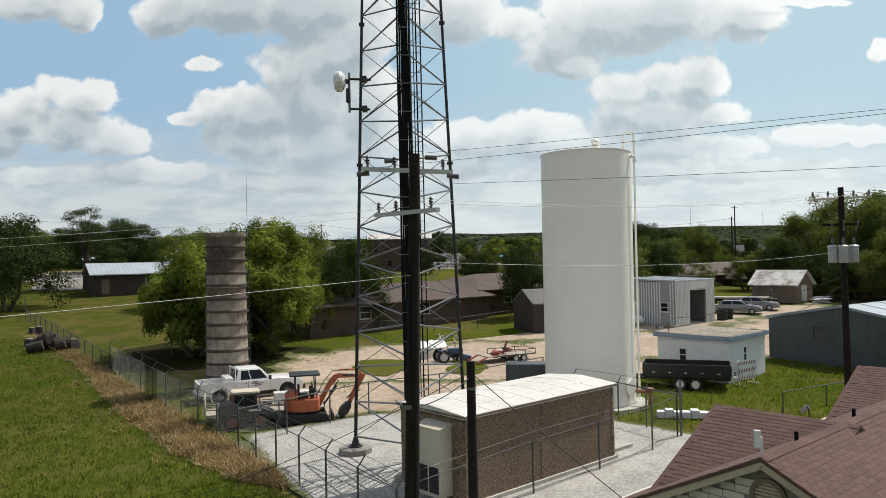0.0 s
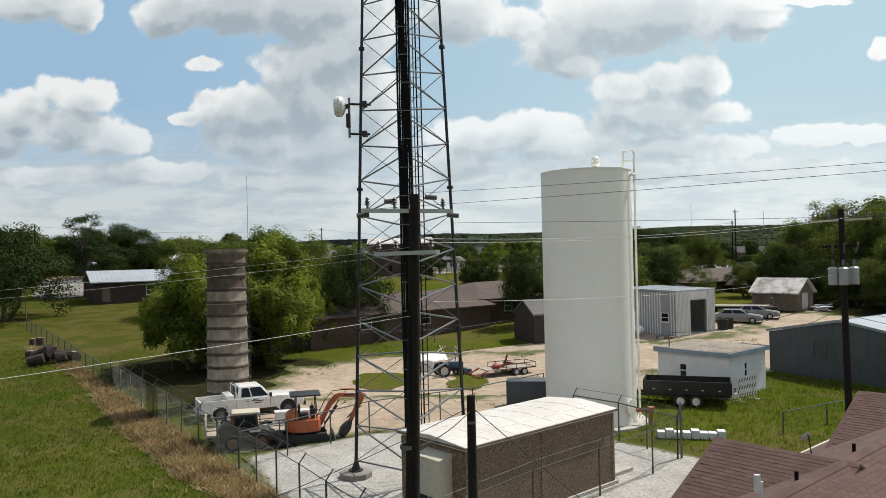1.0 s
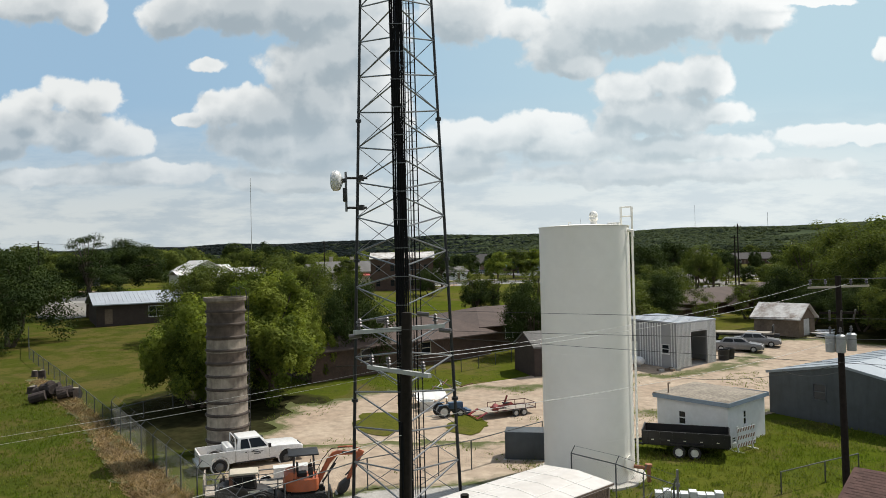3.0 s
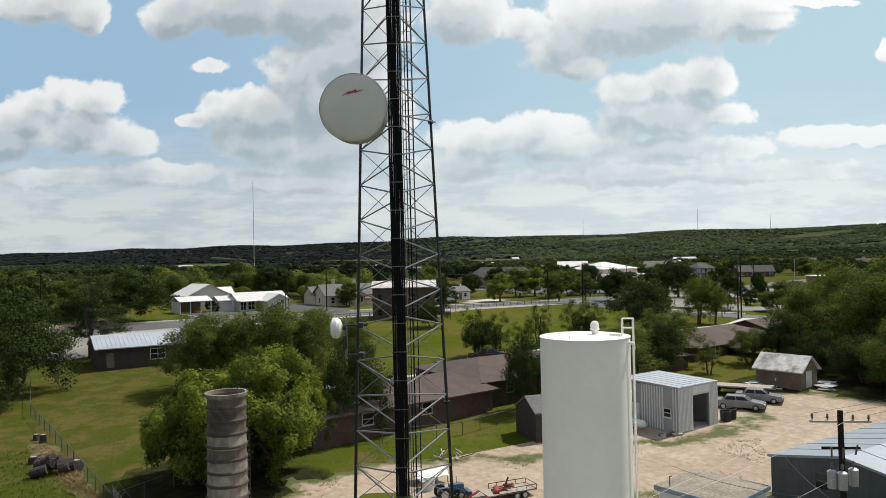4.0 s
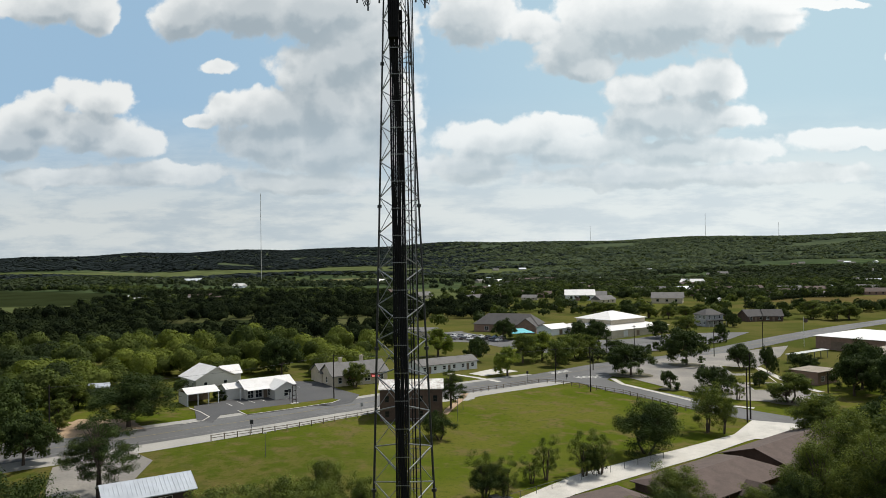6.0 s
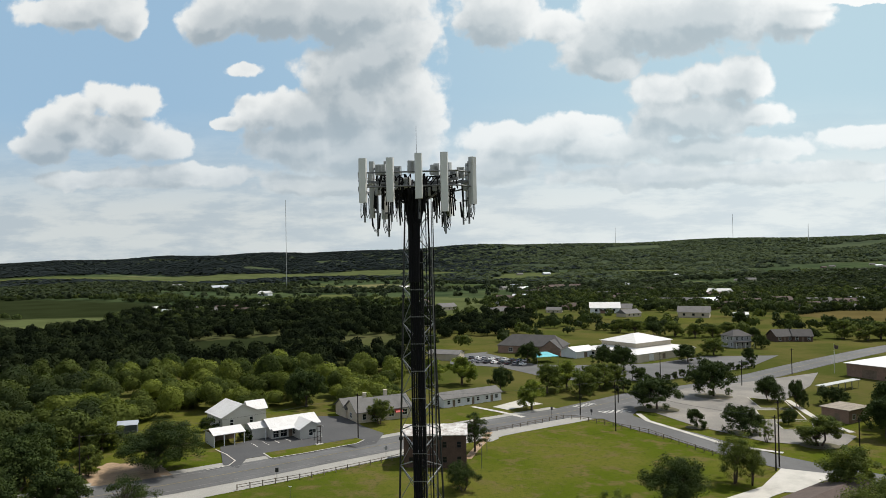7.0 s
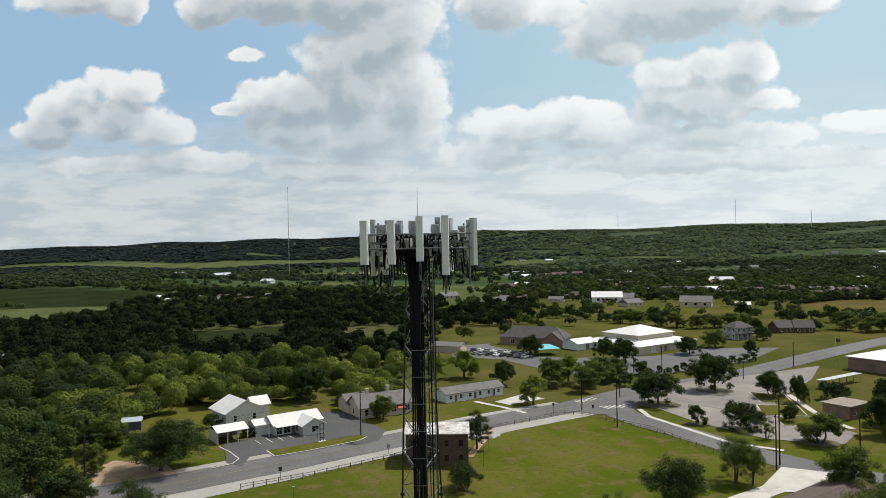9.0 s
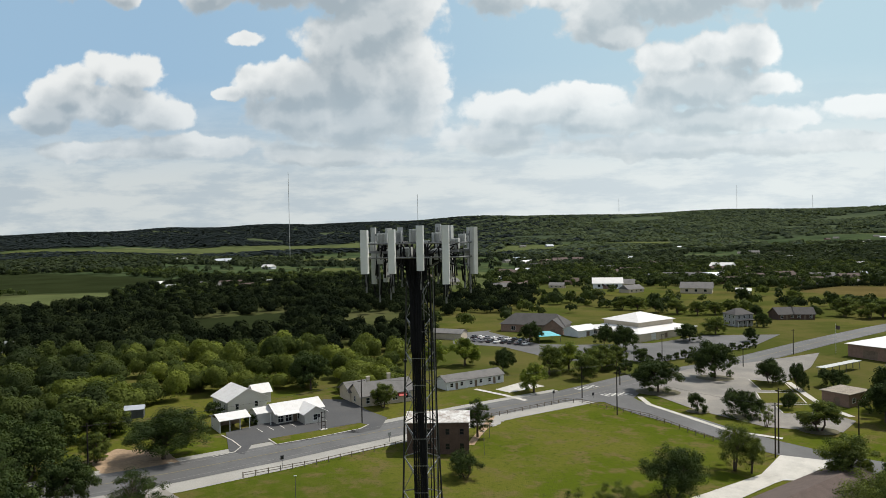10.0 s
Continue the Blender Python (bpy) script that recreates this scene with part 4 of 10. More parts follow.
for k in range(3):
    z = FOOT
    while z < TOP - 0.1:
        z2 = min(z + 5.8, TOP)
        if z2 < TOP:
            part("flange", Geo().tube(local(leg_at(k, z2 - 0.06)), local(leg_at(k, z2 + 0.06)), 0.14 - 0.0014 * z, n=10), M["leg_steel"], tower)
        z = z2
    part("leg", Geo().tube(local(leg_at(k, FOOT)), local(leg_at(k, TOP)), 0.074, 0.074 - 0.0008 * TOP, n=8), M["leg_steel"], tower)
    g = Geo().lathe([(0, -0.1), (0.68, -0.1), (0.68, 0.28), (0.60, 0.33), (0, 0.33)], (0, 0, 0), 8, Matrix.Translation(local(leg_at(k, 0))))
    part("footing", g, M["mortar"], tower, "weathered concrete footing")
    part("base_plate", Geo().tube(local(leg_at(k, 0.335)), local(leg_at(k, 0.38)), 0.3, n=10).tube(local(leg_at(k, 0.37)), local(leg_at(k, 0.75)), 0.2, 0.08, 10), M["leg_steel"], tower)
PANEL = 1.45
count = int((TOP - FOOT) / PANEL)
for a, b in ((0, 1), (2, 1)):
    for i in range(count):
        z = FOOT + i * PANEL + 0.35
        g = Geo()
        g.tube(local(leg_at(a, z)), local(leg_at(b, z + PANEL * 0.42)), 0.036 - z * 0.0003, n=8)
        part("brace", g, M["brace_steel"], tower)
        g = Geo().tube(local(leg_at(b, z + PANEL * 0.58)), local(leg_at(a, min(z + PANEL, TOP))), 0.036 - z * 0.0003, n=8)
        part("brace", g, M["brace_steel"], tower)
for i in range(count - 1):
    z = FOOT + i * PANEL + 0.35
    z2 = min(z + 2 * PANEL, TOP)
    part("back_brace", Geo().tube(local(leg_at(0, z)), local(leg_at(2, z2)), 0.016, n=6), M["brace_steel"], tower)
    part("back_brace", Geo().tube(local(leg_at(2, z)), local(leg_at(0, z2)), 0.016, n=6), M["brace_steel"], tower)
# climbing ladder inside, right of the cables
g = Geo()
rail = [lambda z, s=s: local((AX + 0.42 + s - z * 0.004, AY + 0.35 - z * 0.003, z)) for s in (0, 0.4)]
for s in rail:
    part("ladder_rail", Geo().tube(s(1.0), s(50.8), 0.02, n=5), M["galvanised"], tower)
for i in range(118):
    z = 1.2 + i * 0.4
    part("rung", Geo().tube(rail[0](z), rail[1](z), 0.012, n=4), M["galvanised"], tower)


def bundle_at(z):
    f = leg_at(1, z)
    return Vector((f.x, f.y - 0.06, z))


for row in range(2):
    for j in range(7):
        g = Geo()
        pts = []
        for i in range(25):
            z = 2.4 + i * 46.2 / 24
            c = bundle_at(z)
            pts.append(local((c.x + (j - 3) * 0.07 * (1 + 0.002 * z) + 0.012 * math.sin(i * 1.7 + j), c.y - 0.13 + row * 0.075, z)))
        g.path(pts, 0.036, 6)
        part("cable", g, M["cable_black"], tower, "black coaxial feed cable")
for j, (dx, r) in enumerate(((0.55, 0.02), (0.66, 0.03), (0.84, 0.02))):
    g = Geo()
    g.path([local((AX + dx - z * 0.003, AY - 0.6 + z * 0.012, z)) for z in (2, 12, 24, 36, 50.6)], r, 5)
    part("conduit", g, M["cable_black"], tower)
for i in range(44):
    z = 3.0 + i * 1.05
    c = bundle_at(z)
    g = Geo().box(-0.27, -0.195, -0.012, 0.27, -0.17, 0.012, Matrix.Translation(local(c)))
    for q in range(9):
        g.box(-0.265 + q * 0.064, -0.21, -0.02, -0.247 + q * 0.064, -0.195, 0.02, Matrix.Translation(local(c)))
    part("cable_clamp", g, M["galvanised"], tower, "steel cable clamp")

# antenna head
head = thing("antenna_platform", "steel antenna mounting frame at the tower top, crowded with cables", "antenna mount", AX, AY, 49.0)
RING = [(-2.05, -1.45), (1.75, -1.55), (2.45, -0.6), (0.9, 2.0), (-0.6, 2.2), (-2.3, 0.1)]
for h in (2.65, 2.1):
    for (ax, ay), (bx, by) in zip(RING, RING[1:] + RING[:1]):
        part("pipe_rail", Geo().tube((ax, ay, h), (bx, by, h), 0.034, n=6), M["galvanised"], head)
for k, (ax, ay) in enumerate(RING):
    g = Geo().beam((ax * 0.12, ay * 0.12, 2.25), (ax, ay, 2.35), 0.09, 0.09)
    if k % 2:
        g.beam((ax * 0.12, ay * 0.12, 1.5), (ax * 0.7, ay * 0.7, 2.05), 0.06, 0.06)
    part("standoff_arm", g, M["galvanised"], head)
for i in range(96):
    a = random.uniform(0, 6.28)
    r = random.uniform(0.9, 2.0)
    x, y = r * math.cos(a), r * math.sin(a) * 0.8
    sx, sy = random.uniform(-0.17, 0.17), random.uniform(-1.25, -0.95)
    pts = [Vector((sx, sy, -1.6)), Vector((sx * 1.2, sy * 0.75, 0.6)), Vector((x * 0.2 + sx, y * 0.3 - 0.2, 1.75 + random.uniform(-0.3, 0.4))), Vector((x * 0.7, y * 0.7, 2.3 + random.uniform(-0.45, 0.4))), Vector((x, y, 2.2 + random.uniform(-0.5, 0.5))), Vector((x * 1.04, y * 1.04, 1.6 + random.uniform(-0.6, 0.9)))]
    part("jumper_cable", Geo().path([pts[0].lerp(pts[1], t) if t < 1 else pts[1] for t in (0, 0.5, 1)] + pts[2:], 0.032, 5), M["cable_black"], head, "black jumper cable")
part("lightning_rod", Geo().tube((0.1, -0.3, 1.5), (0.1, -0.3, 4.6), 0.014, 0.006, 5), M["galvanised"], head)


def panel_antenna(x, y, z0, z1, w, turn, mat, depth=0.17):
    ob = thing("panel_antenna", "tall off-white cellular panel antenna on a steel pipe", "panel antenna", x, y, z0, turn, group="antennas on the tower top")
    h = z1 - z0
    prof = [(-w / 2, 0.02), (-w / 2, -depth * 0.7), (-w / 2 + 0.03, -depth), (w / 2 - 0.03, -depth), (w / 2, -depth * 0.7), (w / 2, 0.02)]
    part("casing", Geo().prism(prof, 0, h), mat, ob, smooth_angle=30)
    part("pipe", Geo().tube((0, 0.15, -0.75), (0, 0.15, h - 0.15), 0.04, n=6), M["galvanised"], ob)
    for zz in (0.25, h - 0.3):
        part("bracket", Geo().box(-0.06, 0.02, zz - 0.04, 0.06, 0.2, zz + 0.04), M["galvanised"], ob)
    for dx in (-0.08, 0.0, 0.08):
        g = Geo().path([(dx, -0.08, 0), (dx, -0.08, -0.08), (dx * 1.2, -0.06, -0.3), (dx * 1.5, 0.05, -0.5 - abs(dx)), (dx * 1.5 + 0.05, 0.2, -0.42), (dx + 0.05, 0.26, 0.2)], 0.018, 4)
        part("connector_cable", g, M["cable_black"], ob)
    return ob


for x, y, z0, z1, w, turn, mat in (
        (-3.38, 27.45, 50.5, 52.2, 0.30, -6, "antenna_white"), (-2.32, 27.4, 50.5, 52.2, 0.29, -3, "antenna_white"),
        (-1.22, 27.3, 50.6, 52.33, 0.29, 2, "antenna_white"), (-0.24, 27.2, 50.08, 52.33, 0.29, 5, "antenna_white"),
        (0.78, 28.1, 50.4, 52.25, 0.27, 48, "antenna_grey"), (-3.2, 29.0, 50.0, 52.3, 0.22, -95, "antenna_grey"),
        (0.55, 29.9, 50.45, 52.25, 0.24, 105, "antenna_grey"), (-1.55, 30.9, 50.6, 52.35, 0.24, 160, "antenna_grey"),
        (-0.75, 30.9, 50.6, 52.42, 0.24, 175, "antenna_grey"), (-2.35, 30.6, 50.5, 52.3, 0.24, 200, "antenna_grey"),
        (-0.25, 30.2, 50.1, 52.35, 0.28, 140, "antenna_white"), (-2.85, 30.0, 50.0, 51.9, 0.24, -120, "antenna_grey")):
    panel_antenna(x, y, z0, z1, w, turn, M[mat])
for k, (x, y, z, w, h) in enumerate(((-2.8, 28.2, 51.85, 0.42, 0.42), (-2.05, 28.3, 51.25, 0.36, 0.38), (-0.55, 28.3, 51.2, 0.42, 0.45), (0.6, 28.6, 51.2, 0.34, 0.42),
                                    (-2.9, 28.1, 51.05, 0.2, 0.42), (0.1, 28.4, 51.6, 0.3, 0.4), (-0.35, 29.3, 51.9, 0.28, 0.45), (-2.3, 29.5, 51.9, 0.28, 0.5),
                                    (-1.75, 28.0, 51.3, 0.3, 0.4), (-1.6, 28.3, 51.95, 0.26, 0.5), (-0.7, 28.6, 51.85, 0.3, 0.4), (0.35, 28.9, 51.75, 0.3, 0.45), (-2.95, 29.3, 51.4, 0.28, 0.5), (-1.2, 29.6, 51.5, 0.34, 0.45), (0.75, 29.3, 51.3, 0.26, 0.4), (-3.25, 28.4, 51.5, 0.16, 0.45), (-2.6, 28.6, 52.1, 0.22, 0.3), (-1.0, 28.2, 50.95, 0.3, 0.35))):
    ob = thing("radio_unit", "grey finned remote radio unit on the antenna frame", "radio unit", x, y, z, random.uniform(-25, 25), group="radio units on the tower top")
    part("body", Geo().box(-w / 2, -0.09, -h / 2, w / 2, 0.09, h / 2), M["antenna_grey"], ob, bevel=0.015)
    for q in range(7):
        g = Geo().box(-w / 2 + 0.03 + q * (w - 0.06) / 6.5, -0.13, -h / 2 + 0.03, -w / 2 + 0.045 + q * (w - 0.06) / 6.5, -0.09, h / 2 - 0.03)
        part("fin", g, M["antenna_grey"], ob)
    part("bracket", Geo().box(-0.04, 0.09, -0.1, 0.04, 0.5, 0.1), M["galvanised"], ob)

# large dish with a flat radome
dish = thing("microwave_dish", "large round microwave dish with pale flat radome", "dish antenna", -2.9, 26.95, 23.7, -4)
part("shroud", Geo().lathe([(1.28, -0.05), (1.28, 0.75), (1.24, 0.78), (0.7, 1.1), (0.2, 1.25), (0, 1.25)], (0, 0, 0), 40, pose(0, 0, 0, -90, 0, 0)), M["antenna_grey"], dish, "pale metal drum shroud")
part("radome", Geo().lathe([(0, -0.13), (0.6, -0.12), (1.1, -0.08), (1.25, -0.04), (1.30, 0.0), (1.30, 0.05), (1.0, 0.05), (0, 0.05)], (0, 0, 0), 40, pose(0, 0, 0, -90, 0, 0)), M["radome"], dish, "off-white fabric radome")
zig = [(-0.42, 0.44), (-0.12, 0.62), (-0.16, 0.54), (0.12, 0.66), (0.10, 0.58), (0.36, 0.62), (0.02, 0.50), (0.06, 0.56), (-0.22, 0.46), (-0.18, 0.52)]
part("mark", Geo().side([(x + 0.05, z) for x, z in zig], -0.145, -0.12), M["red_logo"], dish, "red zigzag mark")
g = Geo().tube((0.1, 1.2, 0.0), (0.55, 1.55, 0.0), 0.09).tube((0.3, 1.45, -0.9), (0.3, 1.45, 0.9), 0.06)
g.tube((0.3, 1.45, 0.7), (-0.35, 2.0, 0.7), 0.04).tube((0.3, 1.45, -0.7), (-0.35, 2.0, -0.7), 0.04).tube((0.9, 0.5, -0.6), (1.9, 0.9, -0.75), 0.03).tube((1.0, 0.5, -0.1), (2.9, 2.2, -0.25), 0.03)
part("mount", g, M["galvanised"], dish)

small = thing("small_dish", "small white radome dish on a bracket at the tower leg", "dish antenna", -4.02, 29.0, 15.25, 0)
part("dish", Geo().lathe([(0, -0.2), (0.3, -0.19), (0.40, -0.12), (0.42, 0.05), (0.36, 0.16), (0.15, 0.26), (0, 0.28)], (0, 0, 0), 26, pose(0, 0, 0, 0, 90, 0)), M["paint_white"], small)
part("pole", Geo().tube((0.40, 0.0, -1.25), (0.40, 0.0, 0.35), 0.05), M["galvanised"], small)
part("radio", Geo().box(0.28, -0.13, -0.85, 0.44, 0.13, -0.3), M["dark_metal"], small, "dark radio box", bevel=0.02)
part("arm", Geo().tube((0.40, 0, 0.1), (1.25, 0.2, 0.1), 0.05).box(0.9, -0.1, 0.0, 1.1, 0.3, 0.2), M["dark_metal"], small)
part("arm", Geo().tube((0.40, 0, -1.1), (1.2, 0.2, -1.1), 0.05).box(0.9, -0.1, -1.2, 1.1, 0.3, -1.0), M["dark_metal"], small)
part("hub", Geo().box(0.22, -0.08, -0.08, 0.42, 0.08, 0.08), M["dark_metal"], small)

# ---- standpipe water tank ----
TX, TY, TR, TH = 7.9, 39.6, 2.42, 13.55
tank = thing("water_tank", "tall white welded steel standpipe water tank", "water tank", TX, TY, 0.0)
part("shell", Geo().lathe([(0, 0.18), (TR, 0.18), (TR, TH)], n=96), M["tank_white"], tank, smooth_angle=50)
for i in range(1, 6):
    z = 0.18 + (TH - 0.18) * i / 6
    part("weld_seam", Geo().lathe([(TR - 0.01, z - 0.012), (TR + 0.004, z), (TR - 0.01, z + 0.012)], n=96), M["tank_white"], tank, smooth_angle=60)
part("roof", Geo().lathe([(TR + 0.03, TH - 0.02), (TR + 0.03, TH + 0.02), (TR * 0.5, TH + 0.12), (0, TH + 0.16)], n=64), M["tank_white"], tank)
part("pad", Geo().lathe([(0, 0), (3.0, 0), (3.0, 0.16), (2.95, 0.18), (0, 0.18)], n=48), M["concrete"], tank, "round pale concrete base")
g = Geo().tube((0.5, -0.3, TH + 0.1), (0.5, -0.3, TH + 0.5), 0.17, n=14)
g.ball((0.5, -0.3, TH + 0.62), 0.24, 14).ball((0.5, -0.3, TH + 0.42), 0.26, 14, sz=0.5)
part("vent", g, M["tank_white"], tank, "white mushroom vent")
part("hatch", Geo().tube((1.55, -0.6, TH), (1.55, -0.6, TH + 0.18), 0.36, n=18), M["tank_white"], tank)
part("roof_handle", Geo().path([(-1.1, -1.7, TH), (-1.1, -1.7, TH + 0.2), (-0.98, -1.75, TH + 0.2), (-0.98, -1.75, TH)], 0.02), M["tank_white"], tank)
lad = radians(-22)
lx, ly = (TR + 0.18) * math.cos(lad), (TR + 0.18) * math.sin(lad)
tx, ty = -math.sin(lad), math.cos(lad)
for s in (-0.22, 0.22):
    part("ladder_rail", Geo().tube((lx + s * tx, ly + s * ty, 0.4), (lx + s * tx, ly + s * ty, TH + 1.0), 0.032, n=6), M["tank_white"], tank)
g = Geo()
for i in range(44):
    z = 0.6 + i * 0.3
    g.tube((lx - 0.22 * tx, ly - 0.22 * ty, z), (lx + 0.22 * tx, ly + 0.22 * ty, z), 0.014, n=4)
part("ladder_rungs", g, M["tank_white"], tank)["kind"] = "stuff"
g = Geo()
for s in (-0.22, 0.22):
    a = Vector((lx + s * tx, ly + s * ty, TH + 1.0))
    b = Vector((lx * 0.78 + s * tx, ly * 0.78 + s * ty, TH + 1.0))
    g.path([a, b, b - Vector((0, 0, 1.0))], 0.03).path([a - Vector((0, 0, 0.5)), b - Vector((0, 0, 0.5))], 0.025)
part("hand_rail", g, M["tank_white"], tank)
g = Geo().tube((2.05, -1.6, 0.9), (2.75, -2.05, 0.9), 0.1).tube((2.7, -2.0, 0.2), (2.7, -2.0, 1.0), 0.1)
part("pipe", g, M["tank_rust"], tank, "rusty red outlet pipe with valve")
part("valve_wheel", Geo().tube((2.7, -2.0, 1.0), (2.7, -2.0, 1.12), 0.18, n=14), M["tank_rust"], tank)
part("overflow_pipe", Geo().path([(2.0, -1.1, TH - 0.25), (2.35, -1.25, TH - 0.3), (2.35, -1.25, TH - 0.6)], 0.1, 10), M["tank_white"], tank)
part("manhole", Geo().lathe([(0, 0.0), (0.36, 0.0), (0.36, 0.07), (0.42, 0.07), (0.42, 0.12), (0, 0.12)], (0, 0, 0), 24, Matrix.Translation((TR * 0.70, -TR * 0.72, 1.1)) @ Vector((0.70, -0.72, 0)).to_track_quat("Z", "Y").to_matrix().to_4x4()), M["tank_white"], tank)

# ---- old stave silo ----
SX, SY, SR, SH = -13.55, 45.2, 1.27, 9.75
silo = thing("concrete_silo", "old weathered concrete silo built of stacked rings", "silo", SX, SY, 0.15)
rings = 12
for i in range(rings):
    h = (SH - 0.2) / rings
    z = i * h
    j = random.uniform(-0.012, 0.012)
    w = SR - 0.012 * i
    part("silo_ring", Geo().lathe([(w - 0.12, z), (w + 0.05 + j, z), (w + 0.06 + j, z + 0.10), (w + 0.015, z + 0.16), (w + 0.005 + j, z + h * 0.55), (w - 0.005, z + h), (w - 0.12, z + h), (w - 0.12, z)], (j, -j, 0), 40), M["silo_damp"] if i in (7, 9, 10, 11) else M["silo_concrete"], silo, smooth_angle=50)
    part("steel_hoop", Geo().lathe([(w + 0.05, z + 0.06), (w + 0.105, z + 0.10), (w + 0.105, z + 0.18), (w + 0.01, z + 0.24)], (j, -j, 0), 40), M["silo_band"], silo, smooth_angle=50)
part("top_cap", Geo().lathe([(SR - 0.26, SH - 0.4), (SR + 0.05, SH - 0.2), (SR + 0.06, SH), (SR - 0.1, SH), (SR - 0.14, SH - 0.4), (0, SH - 0.5)], n=40), M["silo_concrete"], silo)
part("inside_floor", Geo().lathe([(0, SH - 0.55), (SR - 0.13, SH - 0.55), (SR - 0.13, SH - 0.6), (0, SH - 0.6)], n=30), M["barn_wood"], silo, "dark boarded top")
g = Geo()
for s in (0.0, 0.34):
    a = radians(-8) + s / SR
    g.tube(((SR + 0.12) * math.cos(a), (SR + 0.12) * math.sin(a), 0.5), ((SR + 0.12) * math.cos(a), (SR + 0.12) * math.sin(a), SH + 0.3), 0.018, n=5)
for i in range(30):
    z = 0.7 + i * 0.3
    g.tube(((SR + 0.12) * math.cos(radians(-8)), (SR + 0.12) * math.sin(radians(-8)), z), ((SR + 0.12) * math.cos(radians(-8) + 0.34 / SR), (SR + 0.12) * math.sin(radians(-8) + 0.34 / SR), z), 0.012, n=4)
part("ladder", g, M["dark_metal"], silo, "thin dark steel ladder")
g = Geo()
for q in (0, 0.35):
    g.path([(0.2 + q, 0.6, SH), (0.15 + q, 0.55, SH + 0.45), (0.45 + q, 0.4, SH + 0.62), (0.85 + q, 0.2, SH + 0.45), (0.9 + q, 0.2, SH)], 0.02, 5)
part("top_hoop", g, M["dark_metal"], silo)

# ---- buildings ----
def wall_geo(length, height, thick, openings, z0=0.0):
    """A wall along x from -length/2, inner side towards +y, with openings (centre x, bottom, width, height) cut through."""
    g = Geo()
    xs = sorted({-length / 2, length / 2, *[o[0] - o[2] / 2 for o in openings], *[o[0] + o[2] / 2 for o in openings]})
    for a, b in zip(xs, xs[1:]):
        cuts = sorted((o[1], o[1] + o[3]) for o in openings if o[0] - o[2] / 2 <= a + 1e-6 and o[0] + o[2] / 2 >= b - 1e-6)
        z = 0.0
        for lo, hi in cuts + [(height, height)]:
            if lo > z + 1e-4:
                g.box(a, 0, z0 + z, b, thick, z0 + lo)
            z = max(z, hi)
    return g


def window_at(parent, m, w, h, frame_mat, cross=True):
    """A sash window in an opening: frame, sill, bars and pane. Local: x along the wall, y into it."""
    win = new("window")
    win.parent = parent
    win.matrix_basis = m
    g = Geo()
    for x0, z0, x1, z1 in ((-w / 2, 0, -w / 2 + 0.07, h), (w / 2 - 0.07, 0, w / 2, h), (-w / 2, h - 0.07, w / 2, h), (-w / 2, 0, w / 2, 0.07)):
        g.box(x0, -0.03, z0, x1, 0.06, z1)
    if cross:
        g.box(-w / 2, -0.015, h / 2 - 0.03, w / 2, 0.05, h / 2 + 0.03)
        if w > 1.3:
            g.box(-0.03, -0.015, 0, 0.03, 0.05, h)
    part("frame", g, frame_mat, win)
    part("pane", Geo().box(-w / 2 + 0.05, 0.02, 0.05, w / 2 - 0.05, 0.035, h - 0.05), M["glass"], win)
    part("sill", Geo().box(-w / 2 - 0.06, -0.07, -0.06, w / 2 + 0.06, 0.05, 0.0), frame_mat, win)


